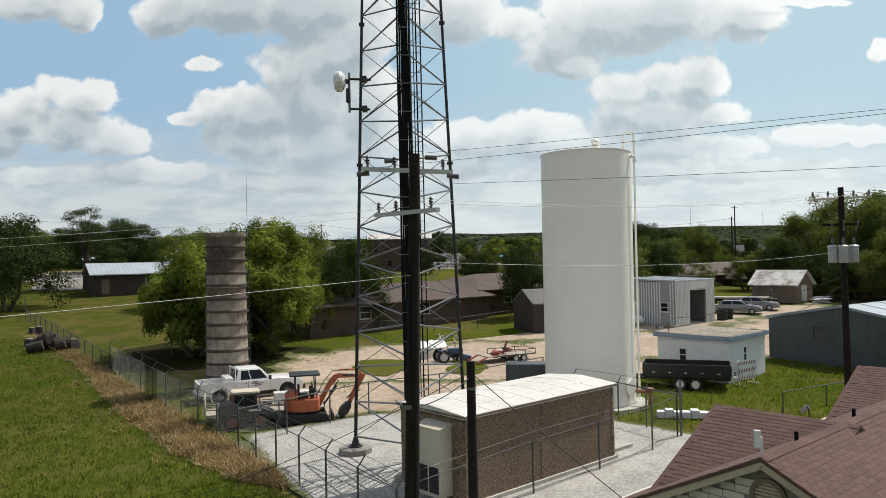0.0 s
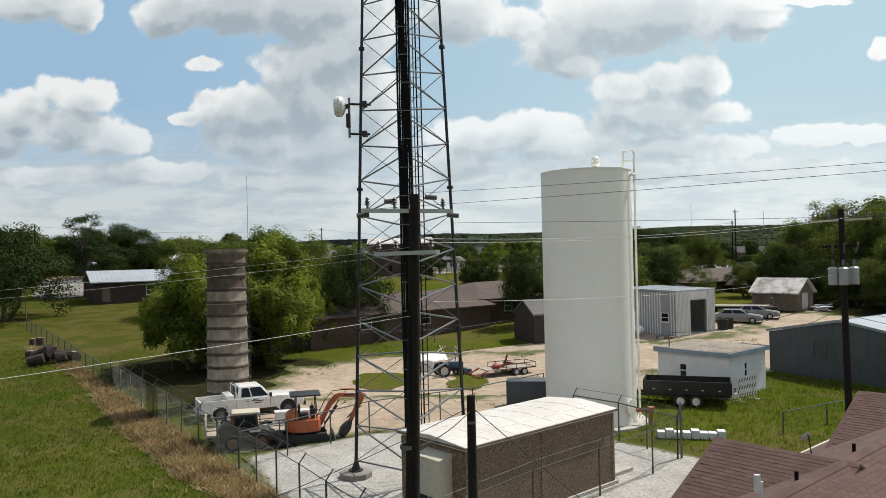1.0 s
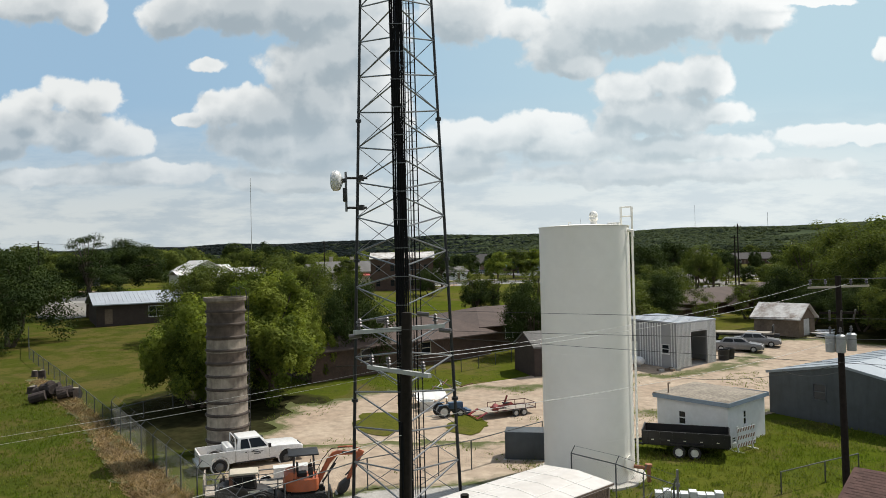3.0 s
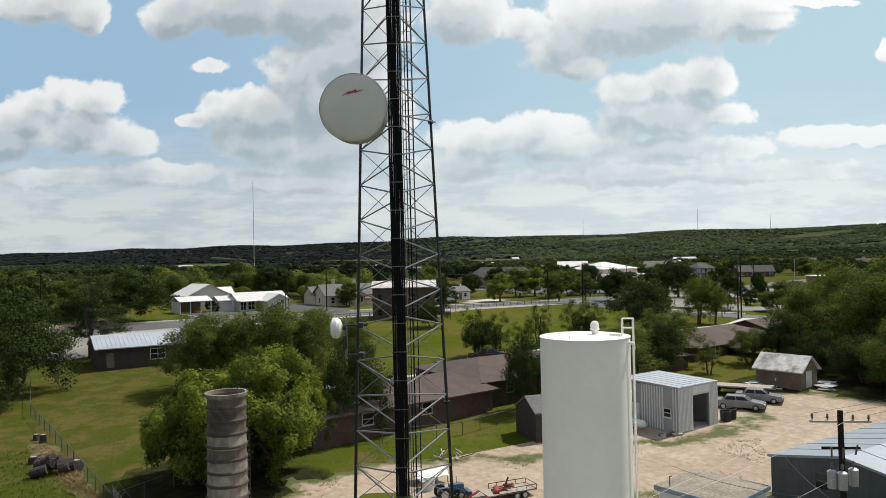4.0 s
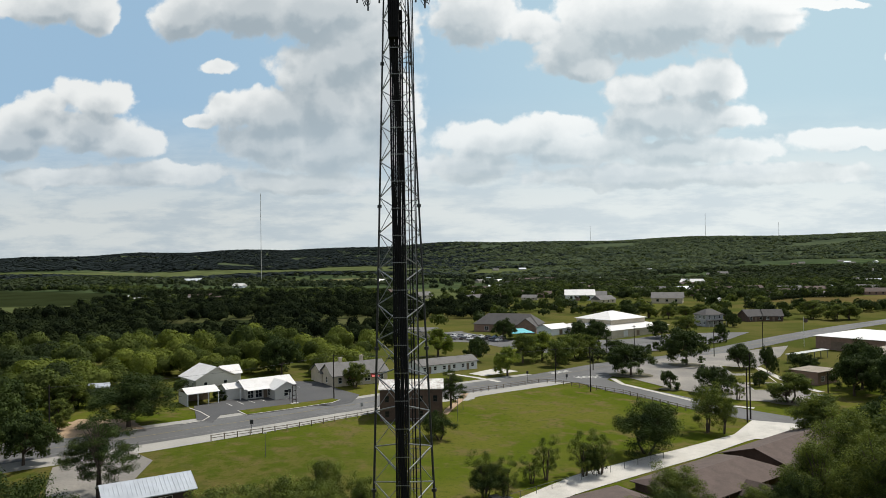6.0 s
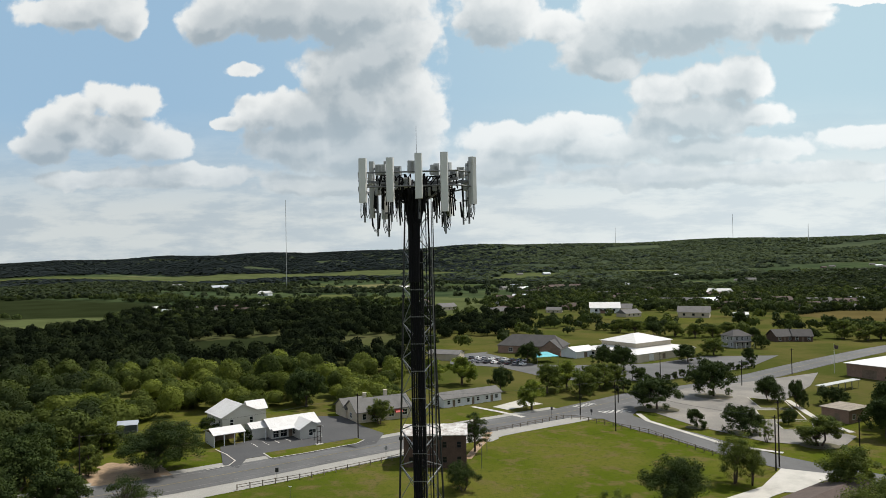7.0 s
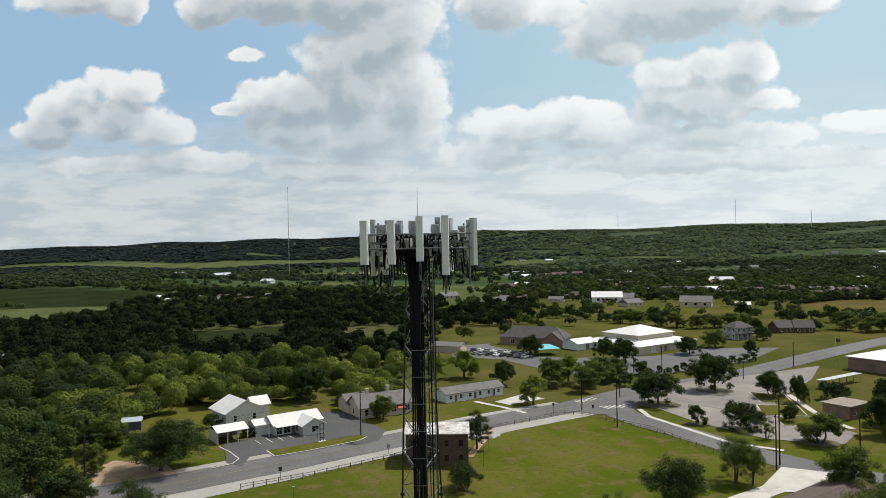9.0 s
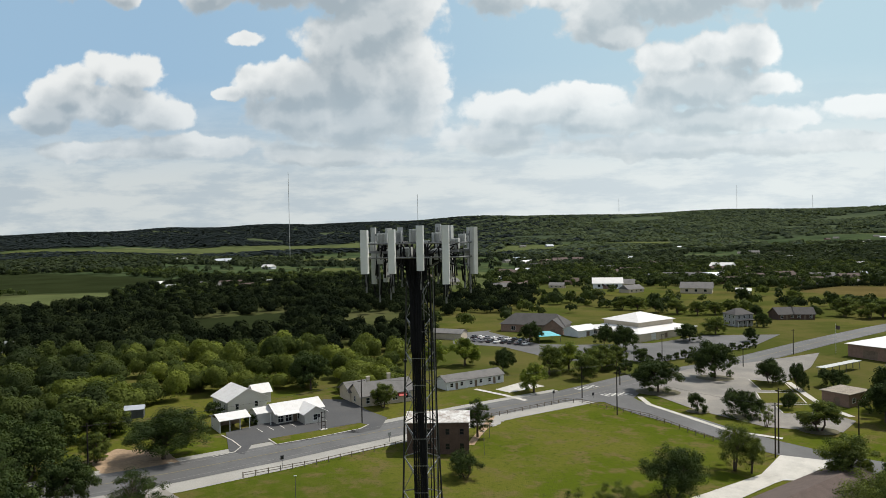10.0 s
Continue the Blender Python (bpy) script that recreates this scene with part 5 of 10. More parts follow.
def building(name, label, category, x, y, turn, L, W, H, wall, roof, kind="gable", rise=1.5, over=0.4, openings=(), z=None, trim=None, ribs=0.0, frame_mat=None, roof_label="", shed_tilt=0.0, group="", thick=0.2, hip=None):
    """A building on an L by W plan. openings: (side, offset, bottom, width, height, kind); sides 0 front, 1 right, 2 back, 3 left."""
    ob = thing(name, label, category, x, y, z, turn, group)
    trim = trim or wall
    frame_mat = frame_mat or M["window_frame"]
    sides = [(L, pose(0, -W / 2, 0)), (W, pose(L / 2, 0, 0, 0, 0, 90)), (L, pose(0, W / 2, 0, 0, 0, 180)), (W, pose(-L / 2, 0, 0, 0, 0, -90))]
    for s, (length, m) in enumerate(sides):
        mine = [o[1:5] for o in openings if o[0] == s]
        cut = length if s in (0, 2) else length - 2 * thick
        g = wall_geo(cut, H, thick, mine, 0.0)
        g2 = Geo().add(g.v, g.f, m)
        if kind == "gable" and s in (1, 3):
            pts = [(-W / 2, H), (W / 2, H), (0, H + rise)]
            g2.side([(px, pz) for px, pz in pts], 0.0, thick, m)
        g2.box(-length / 2 if s in (0, 2) else -cut / 2, 0.0, -0.5, length / 2 if s in (0, 2) else cut / 2, thick, 0.0, m)
        part("wall", g2, wall, ob)
        for o in openings:
            if o[0] != s:
                continue
            _, off, bottom, w, h, what = o
            at = m @ Matrix.Translation((off, 0, bottom))
            if what == "window":
                window_at(ob, at, w, h, frame_mat)
            elif what == "door":
                d = part("door", Geo().box(-w / 2, 0.06, 0, w / 2, 0.11, h, at), trim if trim is not wall else M["barn_wood"], ob, "closed door")
            elif what == "garage":
                g = Geo()
                for q in range(4):
                    g.box(-w / 2, 0.05, q * h / 4 + 0.01, w / 2, 0.09, (q + 1) * h / 4 - 0.01, at)
                part("garage_door", g, M["metal_white"], ob, "pale panelled garage door")
            elif what == "frame":
                g = Geo().box(-w / 2 - 0.08, -0.03, 0, -w / 2, 0.05, h + 0.08, at).box(w / 2, -0.03, 0, w / 2 + 0.08, 0.05, h + 0.08, at).box(-w / 2, -0.03, h, w / 2, 0.05, h + 0.08, at)
                part("door_frame", g, trim, ob)
    part("floor", Geo().box(-L / 2 + thick, -W / 2 + thick, -0.1, L / 2 - thick, W / 2 - thick, 0.03), M["concrete"], ob)
    a, b, t = L / 2 + over, W / 2 + over, 0.14
    g = Geo()
    if kind == "gable":
        k = rise / (W / 2)
        e = H - over * k
        for s in (-1, 1):
            g.side([(s * b, e + 0.02), (0, H + rise + 0.02), (0, H + rise + 0.02 + t), (s * b, e + 0.02 + t)], -a, a, pose(0, 0, 0, 0, 0, 90))
    elif kind == "hip":
        k = rise / b
        c = max(0.05, a - (hip or b))
        vs = [(-a, -b, H), (a, -b, H), (a, b, H), (-a, b, H), (-a, -b, H + 0.12), (a, -b, H + 0.12), (a, b, H + 0.12), (-a, b, H + 0.12), (-c, 0, H + 0.12 + rise), (c, 0, H + 0.12 + rise)]
        g.add(vs, [(3, 2, 1, 0), (0, 1, 5, 4), (1, 2, 6, 5), (2, 3, 7, 6), (3, 0, 4, 7), (4, 5, 9, 8), (5, 6, 9), (6, 7, 8, 9), (7, 4, 8)])
    else:
        d = shed_tilt
        vs = [(-a, -b, H), (a, -b, H), (a, b, H + d), (-a, b, H + d), (-a, -b, H + t), (a, -b, H + t), (a, b, H + d + t), (-a, b, H + d + t)]
        g.add(vs, [(3, 2, 1, 0), (4, 5, 6, 7), (0, 1, 5, 4), (1, 2, 6, 5), (2, 3, 7, 6), (3, 0, 4, 7)])
    r = part("roof", g, roof, ob, roof_label, smooth_angle=0)
    if ribs:
        g = Geo()
        n = int(2 * a / ribs)
        for i in range(n + 1):
            xx = -a + 2 * a * i / n
            if kind == "gable":
                for s in (-1, 1):
                    g.beam((xx, s * b, e + t + 0.03), (xx, 0, H + rise + t + 0.03), 0.05, 0.05)
            elif kind == "flat":
                g.beam((xx, -b, H + t + 0.01), (xx, b, H + shed_tilt + t + 0.01), 0.05, 0.04)
        part("roof_ribs", g, roof, r)["kind"] = "stuff"
    return ob


def siding(ob, side_len, W, H, mat, which, step=0.45, skip=()):
    """Raised ribs on one wall of a metal building."""
    m = {0: pose(0, -W / 2, 0), 1: pose(side_len[0] / 2, 0, 0, 0, 0, 90), 3: pose(-side_len[0] / 2, 0, 0, 0, 0, -90)}[which]
    length = side_len[0] if which == 0 else W
    n = int(length / step)
    for i in range(n + 1):
        x = -length / 2 + length * i / n
        if any(a < x < b for a, b in skip):
            continue
        part("siding_rib", Geo().add([(x - 0.06, 0, 0), (x - 0.03, -0.05, 0), (x + 0.03, -0.05, 0), (x + 0.06, 0, 0), (x - 0.06, 0, H), (x - 0.03, -0.05, H), (x + 0.03, -0.05, H), (x + 0.06, 0, H)],
                                     [(0, 1, 5, 4), (1, 2, 6, 5), (2, 3, 7, 6), (4, 5, 6, 7), (3, 2, 1, 0)], m), mat, ob)


# metal shed with an open doorway
# Wall sheet greyer than its ribs: groove shade put into the colour.
ms = building("metal_shed", "white corrugated metal shed with an open dark doorway", "shed", 22.0, 72.2, 36, 6.0, 7.0, 4.05, M["metal_siding"], M["metal_roof"], "flat", over=0.08, shed_tilt=0.15,
              openings=((0, 0.4, 0.0, 2.6, 3.2, "frame"), (3, 2.2, 1.2, 0.9, 0.9, "window"), (3, -1.6, 0.0, 1.0, 2.1, "door")), ribs=0.8, trim=M["metal_white"])
siding(ms, (6.0,), 7.0, 4.05, M["metal_white"], 3, 0.30, ((1.7, 2.7), (-2.15, -1.05)))
siding(ms, (6.0,), 7.0, 4.05, M["metal_white"], 0, 0.2, ((-0.98, 1.78),))
part("door_head", Geo().box(-0.9, -3.55, 3.32, 1.7, -3.503, 4.04), M["metal_white"], ms)
# white block building
wb = building("block_building", "small white painted block building with blue roof edge", "building", 17.15, 46.75, 41.5, 5.5, 5.5, 2.7, M["white_wall"], M["roof_gravel"], "flat", over=0.22, z=0.3, shed_tilt=0.12,
              openings=((3, -0.7, 1.0, 0.62, 0.95, "window"), (0, -0.35, 1.1, 0.5, 1.0, "window"), (0, -1.95, 0.2, 0.5, 0.4, "window")), frame_mat=M["white_wall"], trim=M["white_wall"])
g = Geo()
for x0, y0, x1, y1 in ((-2.99, -3.0, 2.99, -2.96), (2.96, -2.96, 3.0, 2.96), (-2.99, 2.96, 2.99, 3.0), (-3.0, -2.96, -2.96, 2.96)):
    g.box(x0, y0, 2.62 if y0 < 2 else 2.74, x1, y1, 2.9)
part("roof_edge", g, M["blue_trim"], wb, "faded blue painted roof edge")
part("roof_cover", Geo().add([(-2.6, -2.6, 2.87), (2.6, -2.6, 2.87), (2.6, 2.6, 2.95), (-2.6, 2.6, 2.95), (0, 0, 3.15)], [(0, 1, 4), (1, 2, 4), (2, 3, 4), (3, 0, 4), (3, 2, 1, 0)]), M["roof_gravel"], wb)
wb.matrix_basis = pose(17.15, 46.75, 0.3, 0, 0, 41.5) @ Matrix.Diagonal((0.87, 0.87, 0.93, 1))
part("vent_pipe", Geo().tube((-2.4, 2.0, 2.8), (-2.4, 2.0, 3.6), 0.05).tube((-2.4, 2.0, 3.6), (-2.15, 2.0, 3.6), 0.05), M["barn_wood"], wb)
# blue-grey workshop
building("metal_workshop", "dark grey metal workshop with a pale low-pitched roof", "workshop", 34.5, 53.6, 34, 20.0, 10.2, 2.95, M["shop_blue"], M["shop_roof"], "gable", rise=0.95, over=0.15, z=0.3,
         openings=((3, -1.43, 1.5, 0.95, 1.15, "window"), (2, 2.0, 0.0, 3.0, 2.4, "garage")), ribs=2.4, frame_mat=M["shop_blue"])
# rusty-roofed shed
building("old_shed", "old wooden shed with a rust-streaked metal roof", "shed", 40.4, 86.6, -50, 5.3, 4.1, 2.05, M["barn_wood"], M["rust_roof"], "gable", rise=1.45, over=0.35,
         openings=((1, 0.0, 0.0, 1.6, 1.9, "door"),), ribs=0.6, trim=M["window_frame"])
# dark barn by the tank
building("small_barn", "small dark brown wooden barn with a rounded roof", "barn", 9.2, 68.6, 20, 3.8, 4.2, 2.5, M["dark_siding"], M["shingle_grey"], "gable", rise=1.2, over=0.1)
# black house beside the road
building("roadside_house", "low black wooden house with a pale ribbed metal roof", "house", -44.2, 103.4, 33, 11.4, 7.6, 2.7, M["dark_siding"], M["metal_roof"], "gable", rise=1.35, over=0.5,
         openings=((0, 1.9, 0.7, 2.0, 1.5, "window"), (0, -4.2, 0.0, 1.0, 2.0, "door")), ribs=0.55)
# brick two-storey building in the field
wins = tuple((s, o, b, 0.9, 1.3, "window") for s, offs in ((0, (-5, -2, 2, 5)), (1, (-3, 0, 3))) for o in offs for b in (0.9, 4.0))
building("brick_building", "two-storey dark brick building with a pale metal roof", "building", -9.2, 155.2, 2, 13.0, 9.5, 6.6, M["brick_dark"], M["rust_roof"], "gable", rise=1.2, over=0.3, openings=wins, ribs=0.7, frame_mat=M["dark_siding"])
# white house group by the road
building("white_house", "two-storey white clapboard house with a white metal roof", "house", -63.6, 186.0, -48, 10.0, 10.5, 3.3, M["house_wall"], M["roof_white"], "gable", rise=2.6, over=0.5,
         openings=((0, -3, 0.9, 0.9, 1.5, "window"), (0, 0, 0.9, 0.9, 1.5, "window"), (0, 3, 0.9, 0.9, 1.5, "window"), (1, -2.8, 0.9, 1.0, 1.6, "window"), (1, 2.4, 0.9, 1.0, 1.6, "window")), ribs=0.7)
building("white_rear_house", "white outbuilding with a bright metal roof", "house", -60.6, 193.6, 40, 4.6, 4.4, 3.0, M["house_wall"], M["roof_white"], "gable", rise=1.8, over=0.4, ribs=0.7)
# The large dark front panes also stand for the porch's deep shade.
building("white_office", "single-storey white house with a porch and metal roof", "house", -46.8, 177.3, 38, 12.0, 7.0, 2.7, M["house_wall"], M["roof_white"], "gable", rise=1.6, over=0.6,
         openings=((0, -4.9, 0.35, 1.5, 2.0, "window"), (0, -2.9, 0.35, 1.7, 2.0, "window"), (0, -1.2, 0.0, 1.0, 2.1, "door"), (0, 0.6, 0.35, 1.7, 2.0, "window"), (0, 4.4, 0.8, 1.4, 1.5, "window"), (1, 0, 0.8, 1.4, 1.5, "window")), ribs=0.6, trim=M["barn_wood"])
office = bpy.data.objects["white_office"]
part("porch_roof", Geo().side([(-5.5, 2.42), (-3.5, 2.72), (-3.5, 2.82), (-5.5, 2.52)], -6.3, 2.2, pose(0, 0, 0, 0, 0, 90) @ Matrix.Diagonal((1, -1, 1, 1))), M["roof_white"], office, smooth_angle=0)
porch = building("porch_wing", "white porch wing with a low metal roof", "porch", -42.6, 175.6, -52, 7.4, 5.6, 2.6, M["house_wall"], M["roof_white"], "gable", rise=1.45, over=0.5,
                 openings=((0, 0, 0.7, 1.3, 1.5, "window"), (1, 0, 0.7, 1.1, 1.5, "window")))
building("link_roof", "low white linking building between houses", "house", -53.4, 173.6, 38, 5.0, 5.0, 2.6, M["house_wall"], M["roof_white"], "gable", rise=0.9, over=0.3, ribs=0.6)
car = thing("carport", "open white carport with a metal roof on posts", "carport", -59.4, 167.2, None, 38)
part("roof", Geo().side([(-3.6, 2.7), (0, 3.7), (3.6, 2.7), (3.6, 2.82), (0, 3.83), (-3.6, 2.82)], -3.8, 3.8, pose(0, 0, 0, 0, 0, 90)), M["roof_white"], car, smooth_angle=0)
for px_ in (-3.5, -1.2, 1.2, 3.5):
    part("post", Geo().box(px_ - 0.09, -3.3, -0.2, px_ + 0.09, -3.12, 2.72), M["window_frame"], car)
# The dark wall colour stands for the shade under the roof.
part("back_wall", Geo().box(-3.6, 3.0, -0.3, 3.6, 3.2, 2.75), M["barn_wood"], car, "back wall darkened for the shade inside the carport")
part("end_wall", Geo().box(-3.6, -3.0, -0.3, -3.42, 3.0, 2.75), M["house_wall"], car)
for q in range(5):
    ob = thing("porch_post", "slim white porch post", "post", -50.6 + q * 1.45, 170.2 + q * 1.14, None, 38, group="posts along the porch")
    part("shaft", Geo().box(-0.08, -0.08, -0.1, 0.08, 0.08, 2.6), M["window_frame"], ob)
# stone house with red awnings
building("stone_house", "cream stone house with a grey roof and red awnings", "house", -27.5, 197.0, 33, 16.0, 8.5, 3.0, M["cream_wall"], M["shingle_grey"], "gable", rise=2.6, over=0.5,
         openings=((0, -6, 0.8, 1.1, 1.6, "window"), (0, -3.4, 0.8, 1.1, 1.6, "window"), (0, 2, 0.8, 1.6, 1.6, "window"), (0, 6, 0.8, 1.6, 1.6, "window"), (3, 0, 0.8, 1.1, 1.5, "window")))
building("stone_house_wing", "cream stone wing with a grey shingle roof", "house", -35.2, 199.5, 33, 6.5, 7.5, 2.8, M["cream_wall"], M["shingle_grey"], "gable", rise=2.0, over=0.5, openings=((0, 0, 0.8, 1.2, 1.5, "window"),))
for ax_, ay_ in ((-27.0, 192.0), (-21.8, 195.6)):
    aw = thing("window_awning", "bright red canvas window awning", "awning", ax_, ay_, gz(ax_, ay_) + 1.9, 33, group="red awnings on the stone house")
    part("canvas", Geo().side([(0, 0), (0, 0.75), (0.06, 0.75), (0.95, 0.06), (0.95, 0.0)], -1.1, 1.1, pose(0, 0, 0, 0, 0, -90)), M["red_awning"], aw)
for cx_, cy_ in ((-31.0, 195.5), (-26.0, 200.5)):
    ch = thing("chimney", "pale stone chimney on the grey roof", "chimney", cx_, cy_, gz(cx_, cy_) + 3.2, 33)
    part("stack", Geo().box(-0.4, -0.4, 0, 0.4, 0.4, 3.6).box(-0.48, -0.48, 3.6, 0.48, 0.48, 3.8), M["cream_wall"], ch)
# row of low white units
for q in range(3):
    building("white_unit", "low white motel unit with a grey roof", "building", -9.2 + q * 5.6, 215.0 + q * 4.6, 36, 7.2, 6.2, 2.5, M["white_wall"], M["shingle_grey"], "gable", rise=1.4, over=0.4,
             openings=((0, -1.8, 0.8, 1.1, 1.2, "window"), (0, 0, 0, 0.95, 2.0, "door"), (0, 1.8, 0.8, 1.1, 1.2, "window")), group="row of low white units")
# big white-roofed hall
building("white_hall", "large white hall with a broad hipped metal roof", "hall", 69.6, 326.2, 38, 38, 33, 3.0, M["cream_wall"], M["roof_white"], "hip", rise=3.3, over=0.5, openings=((0, -10, 0, 3, 2.6, "garage"), (0, -2, 0, 2, 2.2, "door"), (0, 6, 0.9, 2, 1.4, "window"), (0, 12, 0.9, 2, 1.4, "window"), (3, -8, 0.9, 2, 1.4, "window"), (3, 0, 0, 2, 2.2, "door"), (3, 8, 0.9, 2, 1.4, "window")))
building("hall_upper_storey", "tall white middle block of the hall with hipped metal roof", "hall", 69.6, 326.2, 38, 23, 19.5, 6.5, M["cream_wall"], M["roof_white"], "hip", rise=3.0, over=0.7)
building("hall_porch", "white metal-roofed entrance wing of the hall", "hall", 43.5, 322.5, 38, 12, 9, 2.8, M["white_wall"], M["roof_white"], "gable", rise=1.6, over=0.5, openings=((0, 0, 0, 2, 2.2, "door"),))
building("grey_church", "long tan brick church with a dark grey hipped roof", "church", 25.0, 338.0, -20, 30, 13, 3.4, M["brick_tan"], M["shingle_dark"], "hip", hip=5.5, rise=4.6, over=0.6, openings=((0, -9, 0.8, 2, 1.8, "window"), (0, -3, 0.8, 2, 1.8, "window"), (0, 4, 0, 2, 2.4, "door"), (0, 9, 0.8, 2, 1.8, "window")))
building("grey_annexe", "low grey-roofed annexe by the car park", "building", -14.5, 316.0, -18, 14, 8, 2.8, M["cream_wall"], M["shingle_grey"], "gable", rise=1.3)
tc_ = thing("teal_canopy", "teal hipped fabric canopy on posts", "canopy", 27.0, 306.0, None, 20)
part("canopy", Geo().add([(-5, -4, 2.7), (5, -4, 2.7), (5, 4, 2.7), (-5, 4, 2.7), (-1.5, 0, 4.3), (1.5, 0, 4.3), (-5, -4, 2.6), (5, -4, 2.6), (5, 4, 2.6), (-5, 4, 2.6)], [(0, 1, 5, 4), (1, 2, 5), (2, 3, 4, 5), (3, 0, 4), (6, 7, 1, 0), (7, 8, 2, 1), (8, 9, 3, 2), (9, 6, 0, 3), (9, 8, 7, 6)]), M["teal_awning"], tc_, smooth_angle=0)
for sx_ in (-4.7, 4.7):
    for sy_ in (-3.7, 3.7):
        part("post", Geo().tube((sx_, sy_, -0.2), (sx_, sy_, 2.65), 0.09), M["galvanised"], tc_)
building("church_porch", "tan brick church porch with a dark gabled roof", "church", 33.5, 330.0, 70, 12, 9, 3.2, M["brick_tan"], M["shingle_dark"], "gable", rise=3.4, over=0.5, openings=((3, 0, 0, 2, 2.4, "door"),))
two = building("farmhouse", "two-storey pale grey house with a dark hipped roof", "house", 121.0, 349.0, 20, 9.8, 8.6, 5.4, M["metal_siding"], M["shingle_dark"], "hip", rise=2.6, over=0.5, hip=3.8,
               openings=tuple((sd_, o_, b_, 1.1, 1.5, "window") for sd_ in (0, 3) for o_ in (-2.9, 0, 2.9) for b_ in (0.9, 3.6)))
part("porch_roof", Geo().side([(-5.3, 2.6), (5.3, 2.6), (4.8, 3.1), (-4.8, 3.1)], -6.6, -4.34), M["shingle_dark"], two)
for q in range(5):
    part("porch_post", Geo().box(-5.0 + q * 2.45, -6.5, -0.2, -4.8 + q * 2.45, -6.3, 2.6), M["window_frame"], two)
for hx_, hy_, ht_ in ((150.0, 371.0, 12), (160.0, 370.5, -8)):
    building("brick_house", "brown brick house with steep dark gabled roof", "house", hx_, hy_, ht_, 9.0, 8.5, 2.8, M["brick_dark"], M["shingle_dark"], "gable", rise=2.9, over=0.5, group="brick houses past the hall",
             openings=((0, -2.8, 0.8, 1.4, 1.5, "window"), (0, 0, 0, 1.1, 2.1, "door"), (0, 2.8, 0.8, 1.4, 1.5, "window"), (1, 0, 0.8, 1.4, 1.5, "window")))
# school on the far right
building("school_building", "low tan school building with a flat white roof", "school", 154.0, 270.5, 35, 34, 24, 4.6, M["brick_tan"], M["roof_white"], "flat", over=0.8, openings=((3, -4, 0, 5, 3.0, "door"), (0, -10, 1, 3, 1.6, "window"), (0, 0, 1, 3, 1.6, "window"), (0, 8, 1, 3, 1.6, "window")))
building("school_wing", "low tan brick school wing with flat roof", "school", 142.5, 237.0, 35, 26, 14, 3.6, M["brick_tan"], M["roof_gravel"], "flat", over=0.5, openings=((0, -6, 1, 3, 1.5, "window"), (0, 3, 1, 3, 1.5, "window")))
building("school_annexe", "square tan brick annexe with flat roof", "school", 98.6, 201.2, 35, 9.6, 7.4, 3.5, M["brick_tan"], M["roof_gravel"], "flat", over=0.5, openings=((3, 0.5, 0, 1.4, 2.3, "door"), (0, -2.4, 1, 1.6, 1.3, "window"), (0, 2.4, 1, 1.6, 1.3, "window")))
# brown-roofed homes beyond the yard
HOMES = "brown-roofed brick homes beyond the yard"
building("brick_home", "brown brick home with a hipped brown shingle roof", "house", 14.1, 93.9, 32.8, 33.5, 14.5, 2.3, M["brick_dark"], M["shingle_brown"], "hip", rise=1.55, over=0.6, group=HOMES, z=2.05, hip=5.0,
         openings=((0, -13, 0.9, 1.1, 1.2, "window"), (0, -4, 0.9, 1.4, 1.2, "window"), (3, 3.5, 0.9, 1.0, 1.1, "window"), (3, -2.5, 0.9, 1.0, 1.1, "window"), (0, 8, 0, 1.0, 2.0, "door")))
building("brick_home", "low brown brick home with a broad brown roof", "house", -6.2, 74.3, 39.2, 21.6, 8.6, 2.2, M["brick_dark"], M["shingle_brown"], "hip", rise=1.65, over=0.6, group=HOMES, frame_mat=M["trim_tan"], z=1.6, hip=3.0,
         openings=((0, -5, 0.9, 1.3, 1.2, "window"), (0, 2, 0.9, 1.3, 1.2, "window"), (1, 0, 0.9, 1.0, 1.1, "window")))
building("brick_home", "brown brick home with a long shingle roof", "house", 40.0, 113.2, 38, 22.5, 12, 2.3, M["brick_dark"], M["shingle_brown"], "hip", rise=1.65, over=0.6, group=HOMES, frame_mat=M["trim_tan"], hip=4.0, z=2.3,
         openings=((0, -6, 0.9, 1.2, 1.2, "window"), (0, 0, 0.9, 1.8, 1.2, "window"), (0, 5, 0.0, 1.0, 2.0, "door")))
building("brick_home", "brown brick home with a gabled shingle roof", "house", 60.5, 130.5, 39, 26, 12, 2.3, M["brick_dark"], M["shingle_brown"], "gable", rise=1.9, over=0.6, group=HOMES, z=2.2,
         openings=((0, -6, 0.9, 1.2, 1.2, "window"), (0, 3, 0.9, 1.8, 1.2, "window")))
# small gables that break the long roofs
for gx_, gy_, gt_, gw_ in ((5.2, 87.6, 32.8, 3.4), (44.6, 105.0, 128, 4.0)):
    gb = thing("roof_gable", "small dark gable on a brown shingle roof", "gable", gx_, gy_, 4.1, gt_, group=HOMES)
    part("face", Geo().side([(-gw_ / 2, 0), (gw_ / 2, 0), (0, gw_ * 0.42)], -1.2, -1.0, pose(0, 0, 0, 0, 0, -90)), M["dark_siding"], gb)
    for s_ in (-1, 1):
        part("roof", Geo().side([(s_ * (gw_ / 2 + 0.3), -0.1), (0, gw_ * 0.42 + 0.04), (0, gw_ * 0.42 + 0.16), (s_ * (gw_ / 2 + 0.3), 0.04)], -1.4, 3.0, pose(0, 0, 0, 0, 0, -90)), M["shingle_brown"], gb, smooth_angle=0)

